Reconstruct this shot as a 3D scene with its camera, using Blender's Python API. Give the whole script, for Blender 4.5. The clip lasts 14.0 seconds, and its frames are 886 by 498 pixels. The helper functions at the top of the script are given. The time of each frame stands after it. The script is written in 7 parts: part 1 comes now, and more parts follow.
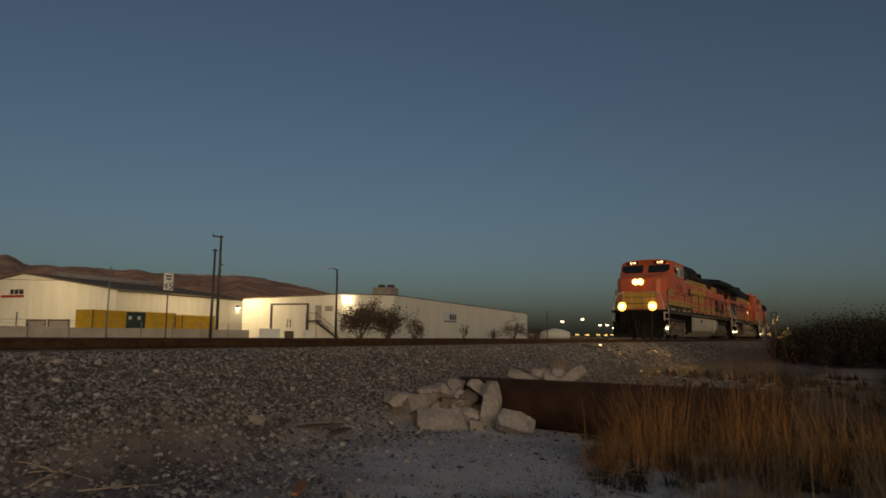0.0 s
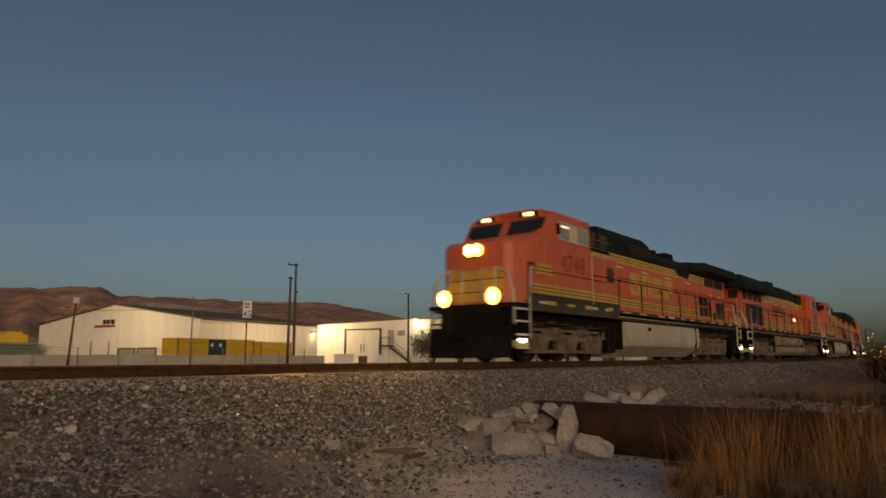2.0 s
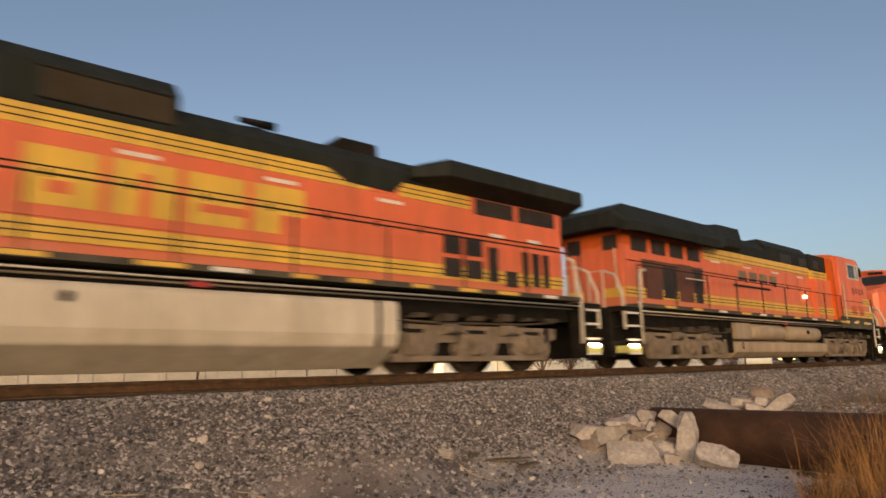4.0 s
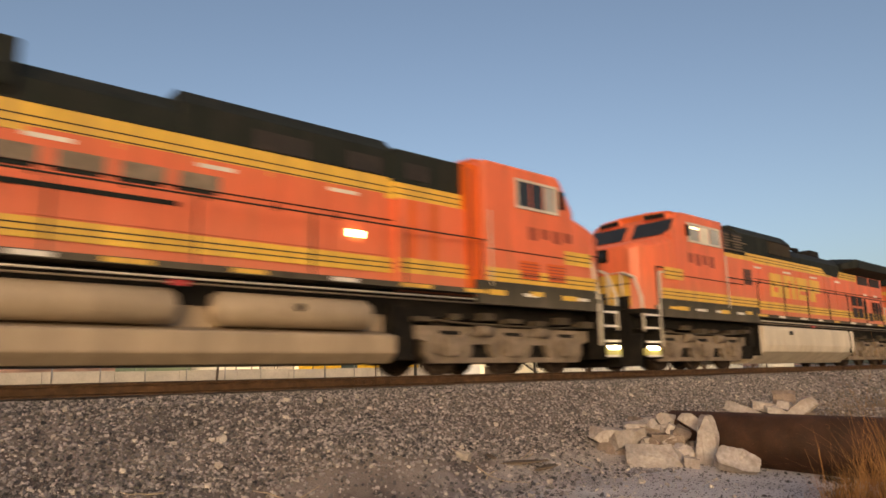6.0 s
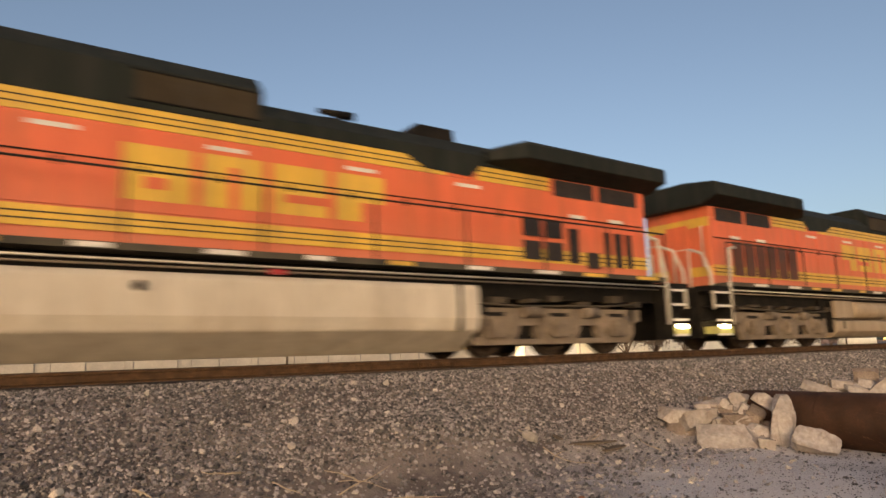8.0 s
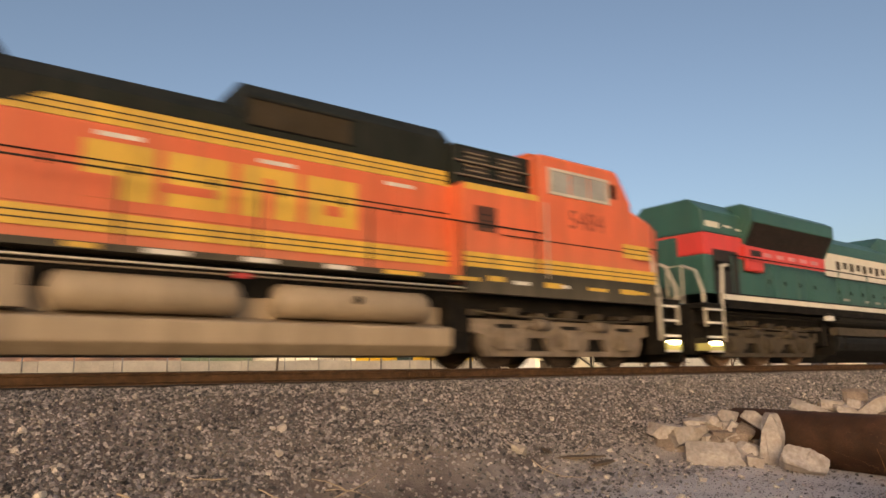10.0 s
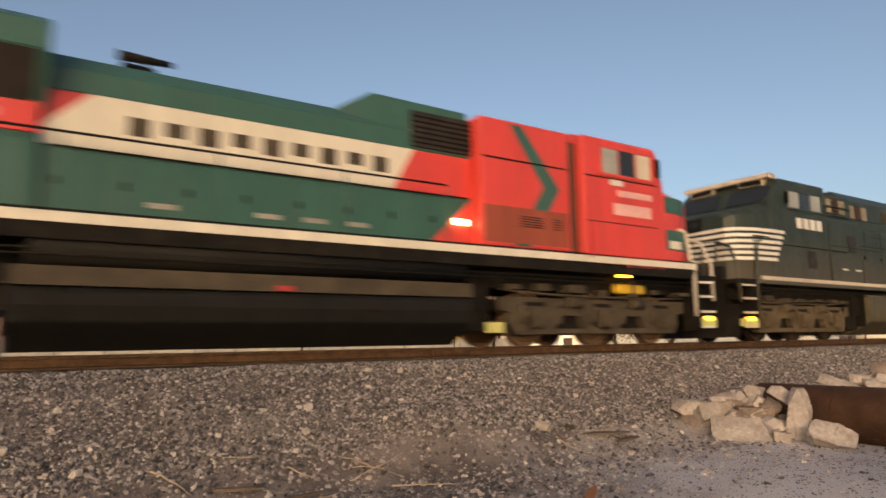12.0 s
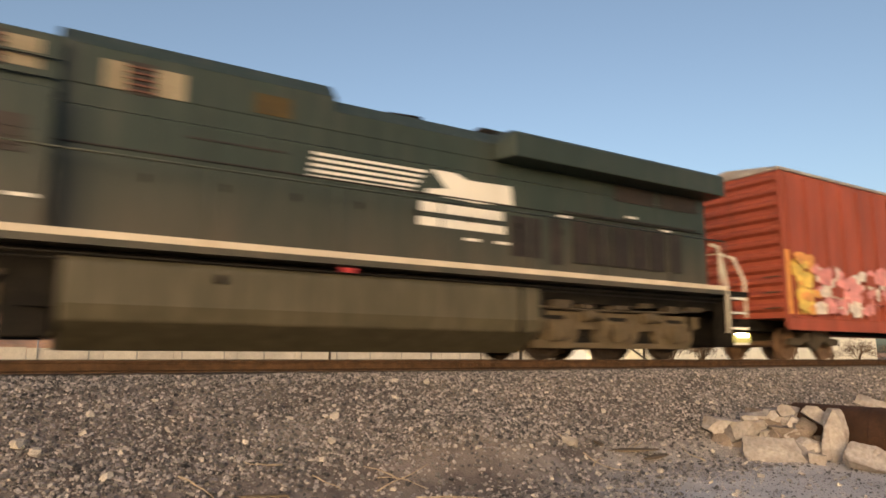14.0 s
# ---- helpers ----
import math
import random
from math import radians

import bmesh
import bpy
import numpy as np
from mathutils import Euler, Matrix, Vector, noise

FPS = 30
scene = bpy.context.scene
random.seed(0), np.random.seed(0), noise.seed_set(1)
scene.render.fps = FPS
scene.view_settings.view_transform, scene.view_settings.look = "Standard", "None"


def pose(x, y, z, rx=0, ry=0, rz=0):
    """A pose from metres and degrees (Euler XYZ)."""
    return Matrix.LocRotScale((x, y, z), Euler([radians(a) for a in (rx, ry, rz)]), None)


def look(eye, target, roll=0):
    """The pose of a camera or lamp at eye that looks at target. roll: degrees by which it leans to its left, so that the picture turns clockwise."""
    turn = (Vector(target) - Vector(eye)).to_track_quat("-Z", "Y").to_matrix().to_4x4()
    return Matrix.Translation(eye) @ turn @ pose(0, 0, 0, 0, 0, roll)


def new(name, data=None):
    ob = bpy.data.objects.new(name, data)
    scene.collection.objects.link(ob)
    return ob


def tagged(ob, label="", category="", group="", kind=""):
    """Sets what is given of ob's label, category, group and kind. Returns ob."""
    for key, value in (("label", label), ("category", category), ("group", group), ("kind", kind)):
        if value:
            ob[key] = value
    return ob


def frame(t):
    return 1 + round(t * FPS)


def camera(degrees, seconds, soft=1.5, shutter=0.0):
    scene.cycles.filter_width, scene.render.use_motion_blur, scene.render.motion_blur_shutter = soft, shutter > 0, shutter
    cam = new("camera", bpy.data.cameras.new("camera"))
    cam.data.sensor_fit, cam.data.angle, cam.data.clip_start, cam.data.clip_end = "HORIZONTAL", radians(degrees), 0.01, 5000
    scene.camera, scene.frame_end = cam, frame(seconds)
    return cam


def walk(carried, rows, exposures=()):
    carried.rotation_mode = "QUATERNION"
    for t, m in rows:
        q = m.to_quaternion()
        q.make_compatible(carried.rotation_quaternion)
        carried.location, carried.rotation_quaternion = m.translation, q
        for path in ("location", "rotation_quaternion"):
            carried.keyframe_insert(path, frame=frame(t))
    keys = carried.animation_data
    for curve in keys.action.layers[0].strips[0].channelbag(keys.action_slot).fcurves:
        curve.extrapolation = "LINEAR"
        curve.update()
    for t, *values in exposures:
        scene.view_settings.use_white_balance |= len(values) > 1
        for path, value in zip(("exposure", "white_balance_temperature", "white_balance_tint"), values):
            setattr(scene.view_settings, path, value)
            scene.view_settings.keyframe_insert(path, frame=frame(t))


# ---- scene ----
# seconds, heading, tilt, lean of the held camera; it stands in one place
EYE = (0.0, 0.0, 0.086)
HOLD = [
    (0.0, -57.22, 7.29, 0.46),
    (0.5, -55.47, 8.12, 0.16),
    (1.0, -53.92, 8.77, -0.20),
    (1.5, -52.75, 8.89, -0.26),
    (2.0, -51.27, 9.23, -0.23),
    (4.5, -41.33, 10.15, -1.06),
    (5.0, -41.17, 10.29, -0.45),
    (5.5, -40.75, 10.31, -0.67),
    (6.0, -40.93, 10.22, -1.07),
    (6.5, -40.87, 9.98, -0.91),
    (7.0, -39.50, 9.67, -1.02),
    (7.5, -36.77, 8.94, -1.49),
    (8.0, -35.67, 8.86, -1.77),
    (8.5, -35.95, 9.47, -0.92),
    (11.0, -36.25, 9.68, -0.33),
    (11.5, -35.77, 8.83, -0.59),
    (12.0, -34.35, 7.94, -0.98),
    (12.5, -32.89, 8.06, -0.65),
    (13.0, -32.81, 8.12, -0.62),
    (13.5, -32.20, 8.36, -0.37),
    (14.0, -31.95, 8.92, 0.19),
]
cam = camera(66.37, 14.0, soft=1.6, shutter=0.65)
walk(cam, [(t, pose(*EYE, 90 + p, 0, h) @ pose(0, 0, 0, 0, 0, r)) for t, h, p, r in HOLD],
     exposures=[(t, s + 0.03, 8700 + 300 * t if t < 3 else 9900 if t < 13 else 9900, 8 + 3 * t if t < 3 else 16 if t < 13 else 13) for t, s in ((0.0, -0.9), (1.0, -0.7), (2.2, -0.52), (3.2, 0.4), (4.3, 1.1), (8.7, 1.15), (10.8, 1.15), (12.0, 1.2), (14.0, 1.45))])

# ---- world and light ----
SUN_AZ, SUN_EL = 222.0, 8.0     # compass angle from +y towards +x, and height
world = bpy.data.worlds.new("dusk_sky")
scene.world = world
world.use_nodes = True
wn = world.node_tree.nodes
wl = world.node_tree.links
sky = wn.new("ShaderNodeTexSky")
sky.sky_type, sky.sun_disc = "NISHITA", False
sky.sun_elevation, sky.sun_rotation = radians(SUN_EL), radians(SUN_AZ)
sky.air_density, sky.dust_density, sky.ozone_density = 0.7, 3.2, 2.55
wl.new(sky.outputs[0], wn["Background"].inputs[0])
wn["Background"].inputs[1].default_value = 0.128
sun_data = bpy.data.lights.new("sun", "SUN")
sun_data.energy, sun_data.angle, sun_data.color = 0.42, radians(45), (1.0, 0.76, 0.63)
sun = new("sun", sun_data)
a, b = radians(SUN_AZ), radians(SUN_EL)
sun.matrix_world = look((0, 0, 0), (-math.sin(a) * math.cos(b), -math.cos(a) * math.cos(b), -math.sin(b)))

# ---- materials ----
MATS = {}


def mat(name, col, rough=0.5, metal=0.0, var=0.25, scale=1.5, bump=0.15, dirt=None, amount=0.35,
        streak=False, dust=None, emit=0.0, island=0.0, obj=0.0, fine=14.0, alt=None):
    """A painted or natural surface: grain at two scales, dirt patches, bump."""
    m = bpy.data.materials.new(name)
    m.use_nodes = True
    n, k = m.node_tree.nodes, m.node_tree.links
    p = n["Principled BSDF"]
    p.inputs["Roughness"].default_value, p.inputs["Metallic"].default_value = rough, metal
    p.inputs["Specular IOR Level"].default_value = 0.15 if rough > 0.65 else 0.4
    co = n.new("ShaderNodeTexCoord")
    mp = n.new("ShaderNodeMapping")
    mp.inputs["Scale"].default_value = (1.6, 1.6, 0.25) if streak else (1, 1, 1)
    k.new(co.outputs["Object"], mp.inputs[0])

    def noise_tex(s, detail=5.0):
        t = n.new("ShaderNodeTexNoise")
        t.inputs["Scale"].default_value, t.inputs["Detail"].default_value = s, detail
        k.new(mp.outputs[0], t.inputs["Vector"])
        return t

    def ramp(src, lo, hi, a0, a1):
        r = n.new("ShaderNodeMapRange")
        r.inputs["From Min"].default_value, r.inputs["From Max"].default_value = lo, hi
        r.inputs["To Min"].default_value, r.inputs["To Max"].default_value = a0, a1
        k.new(src, r.inputs[0])
        return r.outputs[0]

    def mix(kind, fac, c1, c2):
        x = n.new("ShaderNodeMix")
        x.data_type, x.blend_type = "RGBA", kind
        for i, v in ((0, fac), (6, c1), (7, c2)):
            if isinstance(v, (int, float)):
                x.inputs[i].default_value = v
            elif isinstance(v, tuple):
                x.inputs[i].default_value = (*v, 1)
            else:
                k.new(v, x.inputs[i])
        return x.outputs[2]

    big, small = noise_tex(scale), noise_tex(scale * fine)
    c = col
    if alt:
        geo = n.new("ShaderNodeNewGeometry")
        c = mix("MIX", ramp(geo.outputs["Random Per Island"], 0.0, 1.0, 0.0, 1.0), col, alt)
    c = mix("MULTIPLY", 1.0, c, ramp_col(n, k, big.outputs[0], 1 - var, 1 + var * 0.5))
    c = mix("MULTIPLY", 1.0, c, ramp_col(n, k, small.outputs[0], 1 - var * 0.6, 1 + var * 0.4))
    if island:
        geo = n.new("ShaderNodeNewGeometry")
        c = mix("MULTIPLY", 1.0, c, ramp_col(n, k, geo.outputs["Random Per Island"], 1 - island, 1 + island, 0.0, 1.0))
    if obj:
        oi = n.new("ShaderNodeObjectInfo")
        c = mix("MULTIPLY", 1.0, c, ramp_col(n, k, oi.outputs["Random"], 1 - obj, 1 + obj, 0.0, 1.0))
    if dirt:
        d = noise_tex(scale * 2.3, 8.0)
        c = mix("MIX", ramp(d.outputs[0], 0.45, 0.75, 0.05, amount), c, dirt)
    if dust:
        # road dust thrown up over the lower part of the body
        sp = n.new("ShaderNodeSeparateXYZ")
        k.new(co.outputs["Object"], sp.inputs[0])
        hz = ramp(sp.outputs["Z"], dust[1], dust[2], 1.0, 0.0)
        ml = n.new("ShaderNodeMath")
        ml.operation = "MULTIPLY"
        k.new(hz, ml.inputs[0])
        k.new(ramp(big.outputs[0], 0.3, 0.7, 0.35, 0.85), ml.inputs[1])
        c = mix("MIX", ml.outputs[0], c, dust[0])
    k.new(c, p.inputs["Base Color"])
    k.new(ramp(small.outputs[0], 0.3, 0.7, max(rough - 0.12, 0.02), min(rough + 0.12, 1)), p.inputs["Roughness"])
    if bump:
        bp = n.new("ShaderNodeBump")
        bp.inputs["Strength"].default_value, bp.inputs["Distance"].default_value = bump, 0.03
        k.new(small.outputs[0], bp.inputs["Height"])
        k.new(bp.outputs[0], p.inputs["Normal"])
    if emit:
        p.inputs["Emission Color"].default_value, p.inputs["Emission Strength"].default_value = (*col, 1), emit
    MATS[name] = m
    return m


def ramp_col(n, k, src, a0, a1, lo=0.3, hi=0.7):
    r = n.new("ShaderNodeMapRange")
    r.inputs["From Min"].default_value, r.inputs["From Max"].default_value = lo, hi
    r.inputs["To Min"].default_value, r.inputs["To Max"].default_value = a0, a1
    k.new(src, r.inputs[0])
    c = n.new("ShaderNodeCombineColor")
    for i in range(3):
        k.new(r.outputs[0], c.inputs[i])
    return c.outputs[0]


DUST = (0.30, 0.24, 0.18)
SOOT = (0.05, 0.045, 0.04)
orange = mat("orange_paint", (0.78, 0.16, 0.078), 0.42, var=0.14, dirt=(0.42, 0.13, 0.06), amount=0.55, streak=True, bump=0.03, dust=((0.52, 0.2, 0.125), 1.5, 2.7))
orange_deep = mat("deep_orange_paint", (0.72, 0.12, 0.02), 0.42, var=0.14, dirt=(0.3, 0.1, 0.05), amount=0.3, streak=True, bump=0.03)
yellow = mat("yellow_paint", (0.78, 0.465, 0.085), 0.42, var=0.2, dirt=(0.4, 0.24, 0.09), amount=0.6, streak=True, bump=0.03)
black_green = mat("dark_green_paint", (0.016, 0.02, 0.018), 0.72, var=0.3, dirt=(0.045, 0.04, 0.034), amount=0.5, streak=True, bump=0.05, dust=((0.15, 0.125, 0.095), 1.35, 2.3))
grille_black = mat("grille_black", (0.02, 0.016, 0.014), 0.6, var=0.3, dirt=(0.08, 0.05, 0.04), amount=0.4)
recess_brown = mat("dark_brown_intake", (0.13, 0.045, 0.028), 0.6, var=0.3, dirt=SOOT, amount=0.6)
louvre_tan = mat("dusty_tan_surround", (0.30, 0.245, 0.17), 0.6, var=0.2, dirt=(0.15, 0.11, 0.07), amount=0.5)
screen_tan = mat("dull_tan_screen", (0.10, 0.068, 0.03), 0.7, var=0.3, dirt=SOOT, amount=0.4)
screen_brown = mat("dull_brown_screen", (0.05, 0.036, 0.022), 0.7, var=0.3, dirt=SOOT, amount=0.4)
under_black = mat("undergear_black", (0.01, 0.009, 0.008), 0.85, var=0.4, dirt=(0.04, 0.03, 0.022), amount=0.4, bump=0.4)
truck_grey = mat("truck_grey", (0.25, 0.195, 0.15), 0.7, var=0.35, dirt=(0.13, 0.1, 0.075), amount=0.7, bump=0.4, scale=2.5)
truck_dark = mat("truck_dark_grey", (0.085, 0.066, 0.048), 0.7, var=0.35, dirt=(0.06, 0.05, 0.04), amount=0.7, bump=0.4, scale=2.5)
truck_olive = mat("truck_dusty_olive", (0.13, 0.095, 0.06), 0.7, var=0.35, dirt=(0.08, 0.065, 0.045), amount=0.6, bump=0.4, scale=2.5)
tank_pale = mat("pale_dusty_tank", (0.60, 0.53, 0.44), 0.6, var=0.18, dirt=(0.36, 0.27, 0.19), amount=0.5, streak=True, bump=0.1)
tank_tan = mat("tan_dusty_tank", (0.38, 0.29, 0.205), 0.6, var=0.2, dirt=(0.2, 0.14, 0.1), amount=0.5, streak=True, bump=0.1)
tank_black = mat("black_tank", (0.012, 0.012, 0.012), 0.68, var=0.3, dirt=(0.03, 0.026, 0.022), amount=0.3, streak=True, bump=0.05)
tank_olive = mat("olive_tank", (0.07, 0.06, 0.037), 0.55, var=0.25, dirt=(0.2, 0.16, 0.11), amount=0.4, streak=True, bump=0.08)
wheel_steel = mat("wheel_steel", (0.045, 0.032, 0.024), 0.7, 0.2, var=0.3, dirt=(0.08, 0.05, 0.035), amount=0.5)
rail_grey = mat("handrail_grey", (0.60, 0.55, 0.48), 0.5, var=0.2, dirt=DUST, amount=0.3)
step_white = mat("step_edge_white", (0.75, 0.72, 0.66), 0.5, var=0.15, dirt=DUST, amount=0.3)
rust_steel = mat("rusty_rail", (0.11, 0.058, 0.032), 0.75, 0.2, var=0.4, dirt=(0.045, 0.03, 0.022), amount=0.6, bump=0.3, scale=5)
rail_head = mat("worn_rail_head", (0.24, 0.19, 0.15), 0.35, 0.8, var=0.2, scale=5)
pipe_rust = mat("rusty_pipe", (0.07, 0.033, 0.02), 0.7, 0.1, var=0.45, dirt=(0.035, 0.022, 0.017), amount=0.7, bump=0.3, scale=3)
glass = mat("dark_glass", (0.025, 0.03, 0.035), 0.06, var=0.1, bump=0.0)
# the pale base colour stands in for sky reflected in the panes
glass_sky_pale = mat("sky_painted_window_glass", (0.36, 0.36, 0.34), 0.08, var=0.2, bump=0.0)
mx_green = mat("mid_green_paint", (0.03, 0.115, 0.095), 0.4, var=0.15, dirt=(0.07, 0.1, 0.085), amount=0.45, streak=True, bump=0.03)
mx_red = mat("bright_red_paint", (0.74, 0.065, 0.06), 0.4, var=0.12, dirt=(0.45, 0.08, 0.07), amount=0.4, streak=True, bump=0.03)
mx_cream = mat("cream_paint", (0.74, 0.68, 0.58), 0.45, var=0.12, dirt=(0.5, 0.43, 0.35), amount=0.4, streak=True, bump=0.03)
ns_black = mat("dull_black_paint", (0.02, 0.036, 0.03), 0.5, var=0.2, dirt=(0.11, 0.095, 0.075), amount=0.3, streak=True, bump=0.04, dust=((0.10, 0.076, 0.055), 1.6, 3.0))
ns_white = mat("white_paint", (0.78, 0.74, 0.68), 0.45, var=0.12, dirt=(0.5, 0.4, 0.3), amount=0.3, streak=True, bump=0.02)
ns_tan = mat("dusty_cream_stripe", (0.64, 0.54, 0.43), 0.5, var=0.15, dirt=(0.4, 0.28, 0.18), amount=0.4)
oxide = mat("oxide_red_paint", (0.36, 0.075, 0.045), 0.55, var=0.25, dirt=(0.18, 0.05, 0.035), amount=0.5, streak=True, bump=0.08)
roof_grey = mat("galvanised_roof", (0.45, 0.40, 0.35), 0.5, 0.3, var=0.2, dirt=(0.2, 0.1, 0.07), amount=0.5)
pink_white = mat("faded_pink_lettering", (0.78, 0.42, 0.40), 0.5, var=0.2, scale=4)
amber_lit = mat("yellow_lit_box", (0.75, 0.48, 0.06), 0.5, var=0.3, dirt=(0.25, 0.15, 0.05), amount=0.6)
pink = mat("pink_spray_paint", (0.75, 0.30, 0.30), 0.5, var=0.3, scale=4)
peach = mat("orange_spray_paint", (0.80, 0.36, 0.12), 0.5, var=0.3, scale=4)
spray_white = mat("white_spray_paint", (0.75, 0.66, 0.6), 0.5, var=0.3, scale=4)
spray_yellow = mat("yellow_spray_paint", (0.8, 0.55, 0.15), 0.5, var=0.3, scale=4)
# glow of oversized discs that imitate the glare round the headlamps
headlamp_halo = mat("headlamp_halo_glow", (1.0, 0.5, 0.12), 0.3, var=0.0, bump=0, emit=9.0)
headlamp = mat("headlamp_glow", (1.0, 0.62, 0.22), 0.3, var=0.0, bump=0, emit=13000.0)
board_glow = mat("number_board_glow", (1.0, 0.85, 0.5), 0.4, var=0.0, bump=0, emit=5.0)
step_glow = mat("step_lamp_glow", (1.0, 0.9, 0.62), 0.3, var=0.0, bump=0, emit=26.0)
amber_glow = mat("amber_lamp_glow", (1.0, 0.5, 0.06), 0.3, var=0.0, bump=0, emit=3.5)
red_lamp = mat("red_marker", (0.5, 0.05, 0.05), 0.4, var=0.1, bump=0)
wheel_brown = mat("brown_wheel_steel", (0.2, 0.115, 0.07), 0.55, 0.2, var=0.3, dirt=(0.08, 0.05, 0.035), amount=0.4)
lit_lime = mat("lit_lime_paint", (0.62, 0.6, 0.22), 0.5, var=0.2, dirt=DUST, amount=0.3)
concrete = mat("broken_concrete", (0.43, 0.38, 0.35), 0.95, var=0.35, dirt=(0.22, 0.165, 0.13), amount=0.75, bump=0.45, scale=3, obj=0.2, fine=6)
earthy = mat("earth_stained_concrete", (0.30, 0.235, 0.195), 0.95, var=0.4, dirt=(0.16, 0.12, 0.095), amount=0.7, bump=0.9, scale=4, obj=0.25)
wood_grey = mat("weathered_wood", (0.16, 0.12, 0.09), 0.85, var=0.3, dirt=(0.07, 0.055, 0.04), amount=0.4, bump=0.3, scale=3)
wood_red = mat("split_wood", (0.42, 0.17, 0.08), 0.8, var=0.3, scale=8)
galv = mat("galvanised_post", (0.35, 0.34, 0.32), 0.5, 0.6, var=0.2)
wall_white = mat("white_metal_cladding", (0.88, 0.83, 0.71), 0.6, var=0.06, dirt=(0.55, 0.49, 0.4), amount=0.3, streak=True, bump=0.05, scale=0.4)
trim_dark = mat("dark_trim", (0.07, 0.06, 0.05), 0.6, var=0.2)
roof_brown = mat("dull_roof", (0.20, 0.15, 0.115), 0.9, var=0.2, scale=0.5)
wall_block = mat("low_block_wall", (0.56, 0.50, 0.42), 0.9, var=0.2, dirt=(0.4, 0.34, 0.28), amount=0.4, scale=0.6)
box_yellow = mat("yellow_container", (0.86, 0.52, 0.05), 0.5, var=0.15, dirt=(0.4, 0.22, 0.04), amount=0.4, scale=0.6)
sign_white = mat("sign_white", (0.75, 0.75, 0.72), 0.5, var=0.05)
ink = mat("black_ink", (0.03, 0.03, 0.03), 0.6, var=0.1)
ink_red = mat("red_ink", (0.45, 0.06, 0.04), 0.6, var=0.1)
ink_brown = mat("faded_numeral", (0.36, 0.075, 0.04), 0.55, var=0.2)
mountain_rock = mat("desert_rock", (0.70, 0.38, 0.24), 0.95, var=0.5, dirt=(0.2, 0.12, 0.085), amount=0.8, scale=0.006, bump=0.0, fine=7)
twig = mat("dry_twig", (0.17, 0.11, 0.075), 0.9, var=0.3, island=0.4)
grass_dry = mat("dry_grass", (0.74, 0.37, 0.14), 0.85, var=0.3, island=0.55, alt=(0.26, 0.13, 0.055), bump=0)
grass_pale = mat("pale_dry_grass", (0.36, 0.25, 0.15), 0.8, var=0.3, island=0.4, alt=(0.16, 0.12, 0.08), bump=0)
leaf_dark = mat("dark_scrub", (0.035, 0.03, 0.02), 0.9, var=0.3, island=0.4, alt=(0.065, 0.048, 0.03), bump=0)
grass_under = mat("dark_undergrowth", (0.09, 0.065, 0.035), 0.9, var=0.3, island=0.5, alt=(0.03, 0.026, 0.016), bump=0)
stone_mix = mat("ballast_stone", (0.07, 0.066, 0.066), 0.5, var=0.3, island=0.5, alt=(0.31, 0.27, 0.255), bump=0.3, scale=6)
stone_pale = mat("pale_stone", (0.60, 0.53, 0.46), 0.85, var=0.25, island=0.2, obj=0.2, bump=0.5, scale=8, dirt=(0.3, 0.24, 0.2), amount=0.4)
lamp_white = mat("flood_lamp_glow", (1.0, 0.93, 0.75), 0.3, var=0.0, bump=0, emit=60.0)
lamp_pale = mat("distant_white_lamp_glow", (1.0, 0.86, 0.62), 0.3, var=0.0, bump=0, emit=9.0)
lamp_far = mat("distant_lamp_glow", (1.0, 0.6, 0.2), 0.3, var=0.0, bump=0, emit=3.0)
cab_lamp_glow = mat("cab_lamp_glow", (1.0, 0.85, 0.55), 0.4, var=0.0, bump=0, emit=1.6)
# pane colour and faint glow stand in for the lit inside of the cab
cab_lit = mat("cab_interior_lit", (0.55, 0.5, 0.42), 0.6, var=0.2, emit=0.12)

# ---- mesh helpers ----


